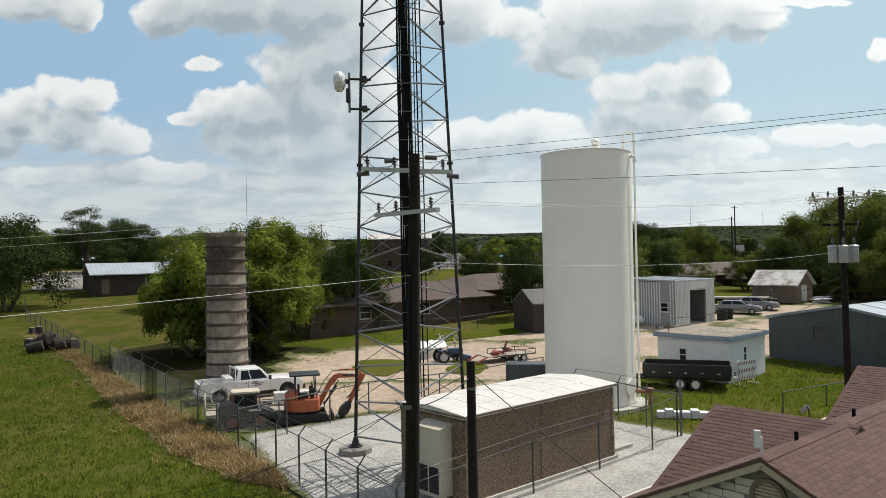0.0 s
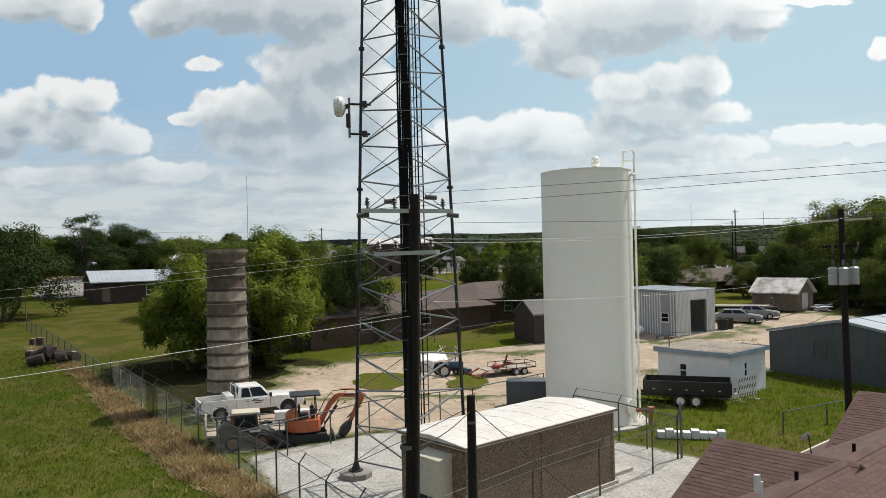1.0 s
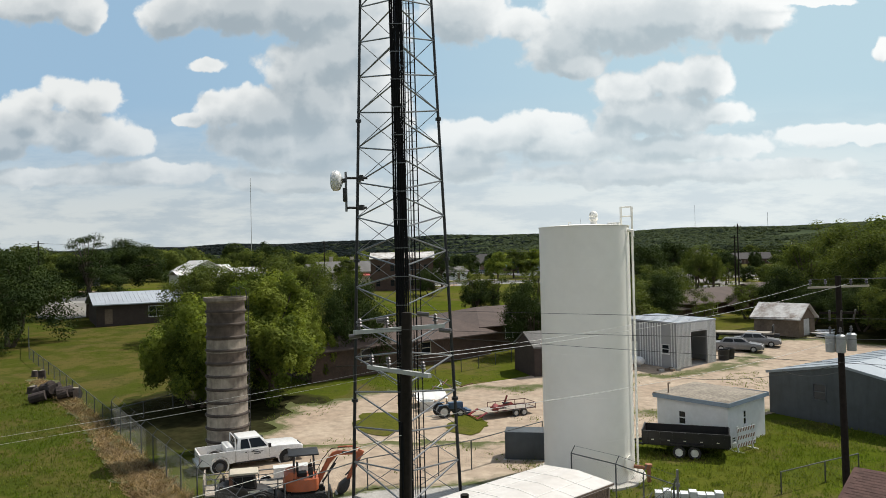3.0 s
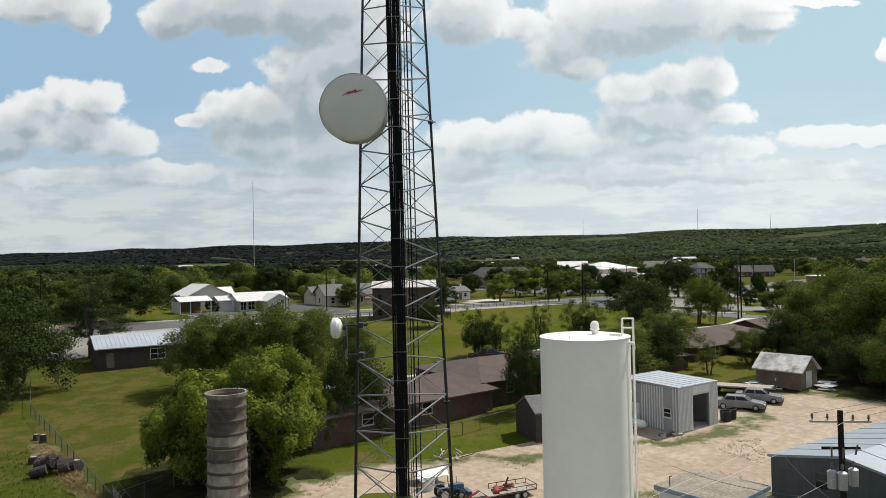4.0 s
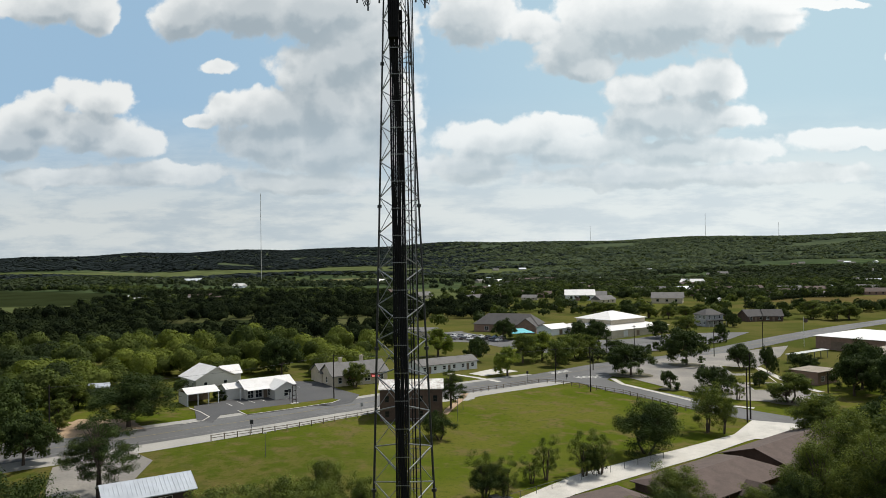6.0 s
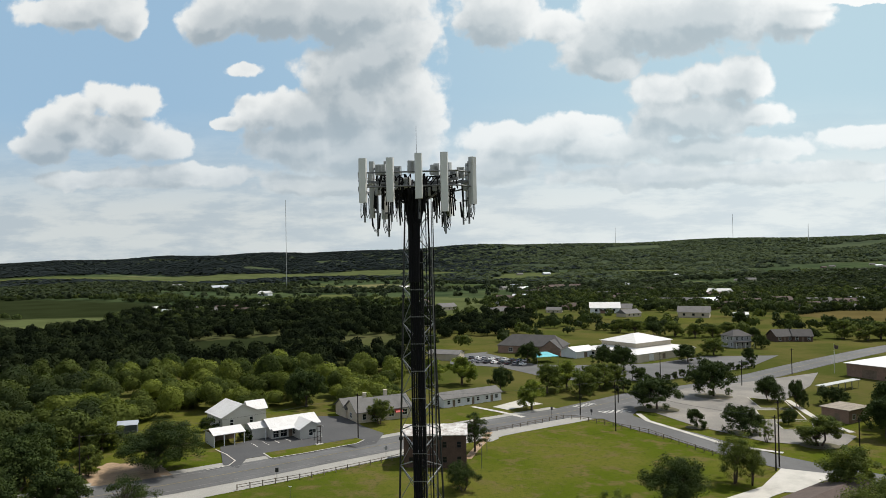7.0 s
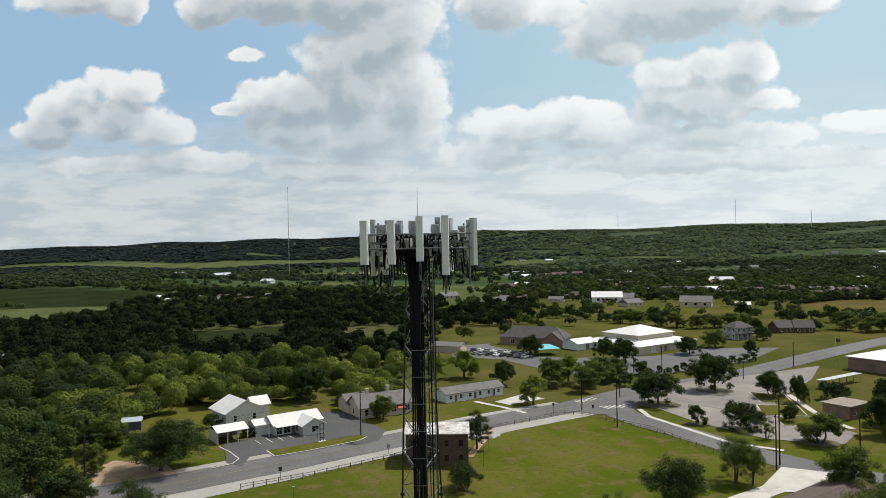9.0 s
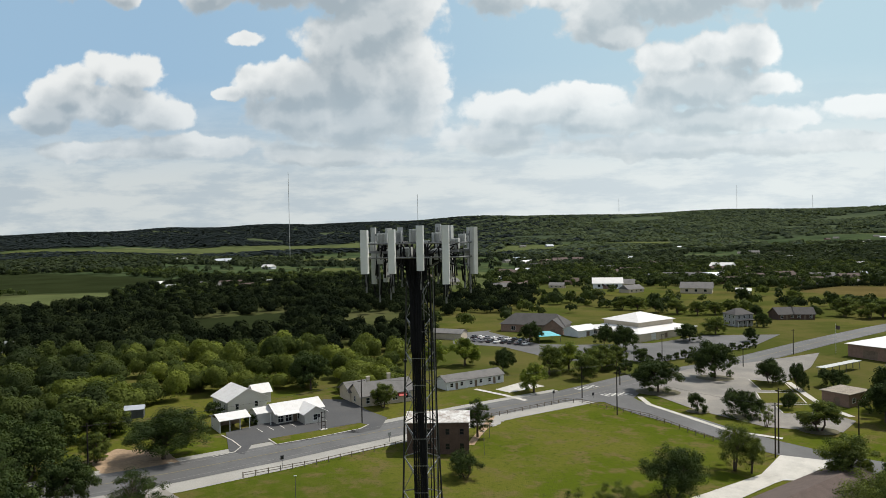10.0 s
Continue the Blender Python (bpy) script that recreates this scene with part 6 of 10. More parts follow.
# equipment shelter
SHX, SHY, SHT = 2.50, 27.19, 41.5
sh = thing("equipment_shelter", "equipment shelter clad in brown pebble aggregate with white roof", "equipment shelter", SHX, SHY, 0.05, SHT)
SL, SW, SHH = 8.0, 3.3, 2.85
part("body", Geo().box(-SL / 2, -SW / 2, 0.15, SL / 2, SW / 2, SHH), M["aggregate"], sh)
part("plinth", Geo().box(-SL / 2 - 0.1, -SW / 2 - 0.1, -0.1, SL / 2 + 0.1, SW / 2 + 0.1, 0.148), M["concrete"], sh)
part("roof", Geo().side([(-SW / 2 - 0.12, SHH + 0.004), (SW / 2 + 0.12, SHH + 0.004), (SW / 2 + 0.12, SHH + 0.12), (0, SHH + 0.26), (-SW / 2 - 0.12, SHH + 0.12)], -SL / 2 - 0.12, SL / 2 + 0.12, pose(0, 0, 0, 0, 0, 90)), M["shelter_roof"], sh, smooth_angle=0)
for q in range(1, 7):
    x = -SL / 2 + SL * q / 7
    for s_ in (-1, 1):
        part("roof_seam", Geo().beam((x, 0, SHH + 0.264), (x, s_ * (SW / 2 + 0.11), SHH + 0.124), 0.05, 0.016), M["trim_pale"], sh)
for s_ in (-1, 1):
    part("roof_seam", Geo().beam((-SL / 2 - 0.1, s_ * SW * 0.26, SHH + 0.194), (SL / 2 + 0.1, s_ * SW * 0.26, SHH + 0.194), 0.05, 0.016), M["trim_pale"], sh)
part("drip_edge", Geo().box(-SL / 2 - 0.13, -SW / 2 - 0.132, SHH + 0.03, SL / 2 + 0.13, -SW / 2 - 0.122, SHH + 0.10).box(-SL / 2 - 0.132, -SW / 2 - 0.13, SHH + 0.03, -SL / 2 - 0.122, SW / 2 + 0.13, SHH + 0.10), M["barn_wood"], sh)
for px_ in (-SL / 2 + 0.02, -0.3, 0.02 + SL / 2 - 0.12):
    part("corner_trim", Geo().box(px_ - 0.05, -SW / 2 - 0.02, 0.15, px_ + 0.05, -SW / 2 - 0.002, SHH - 0.09), M["aggregate"], sh)
part("end_panel", Geo().box(-SL / 2 - 0.03, -SW / 2, 0.15, -SL / 2 - 0.002, SW / 2, SHH - 0.1), M["aggregate"], sh)
part("end_panel", Geo().box(SL / 2 + 0.002, -SW / 2, 0.15, SL / 2 + 0.03, SW / 2, SHH - 0.1), M["trim_tan"], sh)
ac = thing("wall_air_conditioner", "tall beige wall-mounted air conditioner with black louvres", "air conditioner", SHX, SHY, 0.05, SHT)
mx0 = -SL / 2 - 0.03
AY_ = -0.42
part("cabinet", Geo().box(mx0 - 0.55, AY_ - 0.62, 0.28, mx0, AY_ + 0.62, 2.5), M["cabinet_beige"], ac, bevel=0.03)
part("top_slope", Geo().side([(mx0 - 0.58, 2.5), (mx0, 2.5), (mx0, 2.64)], AY_ - 0.64, AY_ + 0.64), M["cabinet_beige"], ac)
part("seam", Geo().box(mx0 - 0.556, AY_ - 0.62, 1.32, mx0 - 0.551, AY_ + 0.62, 1.35), M["trim_tan"], ac)
for y0_, y1_ in ((-0.54, -0.08), (0.0, 0.56)):
    gr_ = part("grille", Geo().box(mx0 - 0.562, AY_ + y0_, 0.4, mx0 - 0.551, AY_ + y1_, 1.25), M["black"], ac, "black intake grille")
    for q in range(10):
        part("louvre", Geo().box(mx0 - 0.585, AY_ + y0_ + 0.02, 0.44 + q * 0.08, mx0 - 0.563, AY_ + y1_ - 0.02, 0.465 + q * 0.08), M["dark_metal"], gr_)
for k_ in (0, 1):
    ob = thing("electric_cabinet", "grey electrical cabinet on the shelter's end wall", "cabinet", SHX, SHY, 0.05, SHT)
    part("box", Geo().box(SL / 2 + 0.032, -1.3 + k_ * 1.2, 0.8, SL / 2 + 0.35, -0.5 + k_ * 1.2, 2.3), M["cabinet_beige"], ob, bevel=0.02)
part("shelter_step", Geo().box(SL / 2 + 0.2, -1.2, -0.1, SL / 2 + 1.9, 0.4, 0.16), M["concrete"], sh)
st = thing("dark_generator", "dark slate equipment box behind the shelter", "generator", 4.9, 42.8, 0.1, -8)
part("housing", Geo().box(-1.3, -0.7, 0.1, 1.3, 0.7, 1.7), M["shop_blue"], st, bevel=0.05)
part("base", Geo().box(-1.4, -0.8, -0.15, 1.4, 0.8, 0.098), M["concrete"], st)

# ---- poles and wires ----
def wire(name, a, b, sag, r, mat, label, n=18):
    a, b = Vector(a), Vector(b)
    cu = bpy.data.curves.new(name, "CURVE")
    cu.dimensions, cu.bevel_depth, cu.bevel_resolution = "3D", r, 1
    sp = cu.splines.new("POLY")
    sp.points.add(n)
    for i in range(n + 1):
        t = i / n
        p = a.lerp(b, t) - Vector((0, 0, sag * 4 * t * (1 - t)))
        sp.points[i].co = (*p, 1)
    cu.materials.append(mat)
    return tagged(new(name, cu), label, "wire")


def insulator_geo(p, h=0.28):
    return Geo().lathe([(0, 0), (0.03, 0), (0.03, h * 0.3), (0.08, h * 0.35), (0.035, h * 0.5), (0.07, h * 0.6), (0.03, h * 0.75), (0.06, h * 0.85), (0.02, h), (0, h)], p, 10)


FP = (-0.95, 18.0)
fp = thing("utility_pole", "dark creosoted wooden utility pole with two steel crossarms", "utility pole", FP[0], FP[1], 0.0)
part("pole", Geo().tube((-0.015, 0, -0.5), (0.30, 0, 10.7), 0.205, 0.13, 14), M["pole_wood"], fp)
for (ax_, ay_, az_), (bx_, by_, bz_) in (((-0.96, -0.55, 10.29), (1.22, 0.6, 10.3)), ((-0.78, 0.85, 9.24), (0.86, -0.85, 9.25))):
    arm = part("crossarm", Geo().beam((ax_, ay_, az_), (bx_, by_, bz_), 0.12, 0.1), M["antenna_grey"], fp, "grey steel crossarm")
    for t in (0.06, 0.35, 0.9):
        p = Vector((ax_, ay_, az_)).lerp(Vector((bx_, by_, bz_)), t)
        part("insulator", insulator_geo((p.x, p.y, p.z + 0.05)), M["insulator"], arm)
for dx, dz in ((-0.8, 10.2), (1.1, 10.2), (-0.15, 10.55), (0.55, 10.65)):
    part("strain_insulator", Geo().tube((dx, dx * 0.5, dz), (dx - 0.3 if dx < 0 else dx + 0.3, dx * 0.5 - 0.05, dz - 0.03), 0.06, n=8), M["insulator"], fp)
part("band", Geo().lathe([(0.16, 4.4), (0.2, 4.4), (0.2, 4.5), (0.16, 4.5)], n=14), M["galvanised"], fp)
part("riser_pipe", Geo().tube((0.14, -0.15, 0), (0.12, -0.12, 8.0), 0.04, n=6), M["cable_black"], fp)
sp_ = thing("wooden_post", "short dark wooden pole with guy wires", "post", 0.75, 21.4, 0.0)
part("pole", Geo().tube((0, 0, -0.3), (0, 0, 5.03), 0.155, 0.125, 12), M["pole_wood"], sp_)
part("cap", Geo().lathe([(0.11, 4.2), (0.14, 4.2), (0.14, 4.28), (0.11, 4.28)], n=12), M["galvanised"], sp_)

RP = (17.75, 32.2)
rp = thing("utility_pole", "wooden utility pole with transformers and a crossarm", "utility pole", RP[0], RP[1], 0.0)
part("pole", Geo().tube((0.15, 0, -0.5), (0, 0, 10.85), 0.17, 0.12, 14), M["pole_wood"], rp)
arm = part("crossarm", Geo().beam((-1.2, 0.3, 10.33), (1.2, -0.3, 10.4), 0.08, 0.09), M["trim_tan"], rp, "weathered pale crossarm")
for t in (-1.1, -0.5, 0.5, 1.1):
    part("insulator", insulator_geo((t, -t * 0.25, 10.42)), M["insulator"], arm)
for dx, dy in ((-0.52, -0.2), (-0.2, -0.45), (0.55, 0.05)):
    tr_ = part("transformer", Geo().lathe([(0, 0), (0.18, 0), (0.2, 0.03), (0.2, 0.66), (0.215, 0.68), (0.215, 0.73), (0.13, 0.79), (0, 0.81)], (dx, dy, 7.5), 18), M["transformer"], rp, "grey canister transformer")
    part("bushing", insulator_geo((dx, dy, 8.3), 0.32), M["insulator"], tr_)
    part("fuse_cutout", Geo().tube((dx * 1.1, dy - 0.1, 8.9), (dx * 1.2, dy - 0.2, 9.35), 0.04, n=6), M["insulator"], rp)
part("lower_arm", Geo().beam((-0.8, 0.1, 9.2), (0.8, -0.1, 9.2), 0.08, 0.1), M["pole_wood"], rp)
PL = "thin power line between utility poles"
# lines to the right past the tank, on to the next pole, and down to the left past the lawn
for k, (x0, y0, z0) in enumerate(((-1.5, 17.7, 10.35), (-0.4, 18.2, 10.75), (0.25, 18.6, 10.0))):
    wire("power_line", (x0, y0, z0), (26 + k * 1.2, 2.5 + k, 11.2 if k < 2 else 9.7), 0.2, 0.005, M["wire_dark"], PL)
for k, (z0, z1, t) in enumerate(((9.6, 10.5, -1.1), (9.5, 10.5, 0.4), (8.0, 8.0, 0.0))):
    wire("power_line", (-0.66 + k * 0.2, 18 + k * 0.2, z0), (17.75 + t, 32.2 - t * 0.25, z1), 0.3, 0.006, M["wire_pale"], PL)
for k, (z0, z1) in enumerate(((9.4, 8.4), (9.25, 8.2), (7.7, 7.0))):
    wire("service_line", (-0.66, 18, z0), (-24, -6 + k, z1) if k == 2 else (-31, 4 + k * 0.3, z1), 0.25 if k == 2 else 0.6, 0.006 if k == 2 else 0.003, M["wire_pale"], "pale service cable slung from the pole", 20)
for k, t in enumerate((-1.1, 0.0, 1.1)):
    wire("power_line", (17.75 + t, 32.2 - t * 0.25, 10.7), (72 + t, 66, 13.0), 1.0, 0.008, M["wire_dark"], PL)
wire("service_drop", (17.8, 32.2, 6.9), (15.3, 48.8, 3.7), 0.4, 0.014, M["wire_dark"], "dark service cable drooping to the block building")
wire("service_drop", (17.8, 32.2, 6.6), (24.0, 51.6, 3.5), 0.3, 0.014, M["wire_dark"], "dark service cable to the workshop")
wire("guy_wire", (0.75, 21.4, 4.7), (6.0, 20.6, 0.3), 0.05, 0.014, M["wire_dark"], "dark guy cable from the post")
wire("guy_wire", (0.75, 21.4, 4.7), (-8.6, 25.0, 0.1), 0.2, 0.012, M["wire_dark"], "dark guy cable from the post")
wire("guy_wire", (-0.8, 18.0, 4.4), (0.75, 21.4, 4.6), 0.15, 0.014, M["wire_dark"], "dark cable between pole and post")


def street_pole(x, y, h, arms=1, r=0.16):
    ob = thing("utility_pole", "slim dark wooden utility pole beside the road", "utility pole", x, y, None, 30, group="utility poles along the road")
    part("pole", Geo().tube((0, 0, -0.5), (0, 0, h), r, r * 0.7, 8), M["pole_wood"], ob)
    for q in range(arms):
        part("crossarm", Geo().beam((-1.0, 0, h - 0.5 - q), (1.0, 0, h - 0.5 - q), 0.1, 0.12), M["pole_wood"], ob)
    return ob


POLES = [(-75, 133.1, 10.5), (-29.0, 173.3, 10.8), (28.1, 203.7, 9.0), (34.5, 185.5, 11.5), (60.9, 152.4, 11.5), (62.7, 155.2, 14.0), (115.6, 274.9, 9.5), (64.7, 263.3, 10.0), (89.7, 253.2, 9.0), (82.5, 161.9, 9.0), (54.6, 262.7, 6.0), (42.0, 222.0, 5.5), (-20, 286, 8), (-92, 118, 9)]
for x, y, h in POLES:
    street_pole(x, y, h, 1 if h > 8 else 0)
for (x0, y0, h0), (x1, y1, h1) in (((-75, 133.1, 10.5), (-29.0, 173.3, 10.8)), ((-29.0, 173.3, 10.8), (28.1, 203.7, 9.0)), ((34.5, 185.5, 11.5), (60.9, 152.4, 11.5)), ((28.1, 203.7, 9.0), (89.7, 253.2, 9.0))):
    wire("road_line", (x0, y0, gz(x0, y0) + h0 - 0.4), (x1, y1, gz(x1, y1) + h1 - 0.4), 1.0, 0.02, M["wire_dark"], "thin dark wire along the road")
# far masts
for x, y, top, r in ((-368.8, 1368, 171, 0.55), (1584, 4618, 311, 1.2), (1513, 3416, 191, 1.0), (835, 4500, 235, 1.0)):
    ob = thing("radio_mast", "slender distant guyed radio mast", "radio mast", x, y)
    h = top - gz(x, y)
    part("shaft", Geo().tube((0, 0, -2), (0, 0, h), r, r * 0.8, 5), M["antenna_grey"], ob)

# ---- trees ----
def leaf_cloud(rng, centres, radii, per, size, flat=0.75, droop=0.0):
    """Leaf faces scattered round clump centres; returns corner points and faces."""
    n = len(centres) * per
    c = np.repeat(centres, per, axis=0)
    r = np.repeat(radii, per)[:, None]
    d = rng.normal(size=(n, 3))
    d /= np.linalg.norm(d, axis=1, keepdims=True)
    p = c + d * r * (rng.random((n, 1)) ** 0.45) * np.array([1, 1, flat])
    p[:, 2] -= droop * rng.random(n) * r[:, 0]
    nrm = d * 1.1 + rng.normal(size=(n, 3)) * 0.4 + np.array([0, 0, 0.25])
    nrm /= np.linalg.norm(nrm, axis=1, keepdims=True)
    a = np.cross(nrm, rng.normal(size=(n, 3)))
    a /= np.linalg.norm(a, axis=1, keepdims=True)
    b = np.cross(nrm, a)
    s = size * (0.6 + 0.8 * rng.random((n, 1)))
    k = 0.55 + 0.3 * rng.random((n, 1))
    v = np.stack([p - a * s, p + a * s * 0.5 - b * s * k, p + a * s * 0.6 + b * s * k], 1).reshape(-1, 3)
    return v, np.arange(n * 3).reshape(-1, 3)


def tree_model(seed, label, leaf, height, width, trunk_h, clumps, per, leaf_size, flat=0.8, droop=0.0, trunks=1, bark="bark", lobe_n=9, lobe_r=(0.44, 0.62), clump=0.105):
    rng = np.random.default_rng(seed)
    ob = thing("tree", label, "tree", 0, 0, 0)
    g = Geo()
    hubs = []
    for k in range(trunks):
        a = 6.28 * k / trunks + rng.random()
        lean = 0.0 if trunks == 1 else width * 0.12
        base = Vector((0.25 * math.cos(a) * (trunks > 1), 0.25 * math.sin(a) * (trunks > 1), -0.2))
        mid = Vector((lean * math.cos(a), lean * math.sin(a), trunk_h))
        r = height * 0.028 / (trunks ** 0.4)
        g.tube(base, mid, r * 1.25, r * 0.8, 8)
        hubs.append((mid, r * 0.8))
        topp = mid + Vector((rng.normal() * 0.3, rng.normal() * 0.3, (height - trunk_h) * 0.6))
        g.tube(mid, topp, r * 0.8, r * 0.25, 6)
    crown_h = height - trunk_h * 0.5
    lobes = []
    for j in range(lobe_n):
        a, e = j * 2.4 + rng.random(), rng.uniform(-0.45, 1.0) if j else 1.0
        out_ = math.sqrt(max(0.0, 1 - e * e)) * rng.uniform(0.75, 1.1)
        lobes.append((np.array([math.cos(a) * out_ * 0.55, math.sin(a) * out_ * 0.55, 0.5 * e]), rng.uniform(*lobe_r)))
    pts, radii = [], []
    for i in range(clumps):
        lc, lr = lobes[i % lobe_n]
        q = rng.normal(size=3)
        q[2] = q[2] * 0.8 + 0.25
        q /= np.linalg.norm(q)
        pts.append(lc + q * lr * rng.uniform(0.45, 1.0))
        radii.append(rng.uniform(0.6, 1.1) * width * clump + 0.2)
    pts = np.array(pts)
    lo, hi = pts.min(0), pts.max(0)
    pad = width * 0.07
    pts = (pts - (lo + hi) / 2) / (hi - lo) * np.array([width - 2 * pad, width - 2 * pad, crown_h - 1.2 * pad]) + np.array([0, 0, height - crown_h / 2])
    centres = list(pts)
    for i, c in enumerate(centres):
        if i % 4 == 0:
            hub, r = hubs[i % len(hubs)]
            e = Vector(c)
            m = hub.lerp(e, 0.5) + Vector((0, 0, 0.15 * (e - hub).length))
            g.tube(hub, m, r * 0.5, r * 0.3, 5).tube(m, e, r * 0.3, r * 0.08, 4)
    part("trunk", g, M[bark], ob)
    v, f = leaf_cloud(rng, np.array(centres), np.array(radii), per, leaf_size, flat, droop)
    crown = new("crown", raw_mesh("crown", v, f, M[leaf], tone=np.repeat(rng.random(len(centres)), per * 3)))
    crown.parent = ob
    ob["base_height"], ob["base_width"] = height, width
    return ob


MODELS = {
    "willow": tree_model(1, "bright yellow-green willow-like tree with drooping leafy clumps", "leaf_bright", 10.0, 8.0, 1.4, 230, 400, 0.100, 1.15, 0.9, 1, lobe_n=14, lobe_r=(0.28, 0.48), clump=0.070),
    "willow_b": tree_model(2, "bright yellow-green leafy tree behind the yard", "leaf_bright", 8.0, 8.0, 1.2, 230, 400, 0.100, 1.15, 0.9, 2, lobe_n=14, lobe_r=(0.28, 0.48), clump=0.070),
    "oak": tree_model(3, "broad dark green oak with a rounded crown", "leaf_dark", 9.0, 11.0, 2.0, 150, 240, 0.112, 0.8),
    "oak_b": tree_model(4, "spreading dark green live oak", "leaf_dark", 8.0, 10.0, 1.6, 120, 240, 0.096, 0.8, 0.3, 2, lobe_n=8),
    "pecan": tree_model(5, "open green shade tree with several stems", "leaf_mid", 9.0, 7.5, 2.0, 90, 240, 0.084, 0.9, 0.3, 2, lobe_n=8),
    "pecan_b": tree_model(6, "leafy mid-green tree with an uneven crown", "leaf_mid", 10.0, 9.0, 2.2, 130, 240, 0.090, 0.9, 0.3, 1, lobe_n=10),
    "young": tree_model(7, "young green tree with thin open branches", "leaf_mid", 7.5, 5.0, 1.8, 50, 220, 0.068, 0.9, 0.1, 3, lobe_n=9),
    "pine": tree_model(8, "dark bushy juniper with a dense crown", "leaf_dark", 10.0, 8.0, 3.4, 110, 240, 0.080, 0.55, lobe_n=8),
    "bush": tree_model(9, "round dark green clipped shrub", "leaf_dark", 3.0, 3.2, 0.5, 34, 100, 0.120, 0.9, lobe_n=4),
    "oak_far": tree_model(13, "broad dark green oak with a rounded crown", "leaf_dark", 9.0, 11.0, 2.0, 100, 150, 0.202, 0.8, lobe_n=13, lobe_r=(0.30, 0.42)),
    "oak_b_far": tree_model(14, "spreading dark green live oak", "leaf_dark", 8.0, 10.0, 1.6, 100, 150, 0.182, 0.8, 0.3, 2, lobe_n=13, lobe_r=(0.30, 0.42)),
    "pecan_far": tree_model(15, "open green shade tree with several stems", "leaf_mid", 9.0, 7.5, 2.0, 100, 150, 0.146, 0.9, 0.3, 2, lobe_n=13, lobe_r=(0.30, 0.42)),
    "pecan_b_far": tree_model(16, "leafy mid-green tree with an uneven crown", "leaf_mid", 10.0, 9.0, 2.2, 100, 150, 0.170, 0.9, 0.3, 1, lobe_n=13, lobe_r=(0.30, 0.42)),
    "willow_far": tree_model(17, "bright green leafy tree beside the road", "leaf_bright", 10.0, 8.0, 2.2, 100, 150, 0.158, 0.9, 0.6, 1, lobe_n=13, lobe_r=(0.30, 0.42)),
}
placed = set()


def plant(kind, x, y, h, w, turn=None, group=""):
    src = MODELS[kind]
    m = pose(x, y, gz(x, y), 0, 0, turn if turn is not None else (x * 37 + y * 61) % 360) @ Matrix.Diagonal((w / src["base_width"], w / src["base_width"], h / src["base_height"], 1))
    if kind in placed:
        ob = copy_thing(src, m)
        ob.matrix_basis = m
    else:
        src.matrix_basis = m
        placed.add(kind)
        ob = src
    if group:
        ob["group"] = group
    return ob


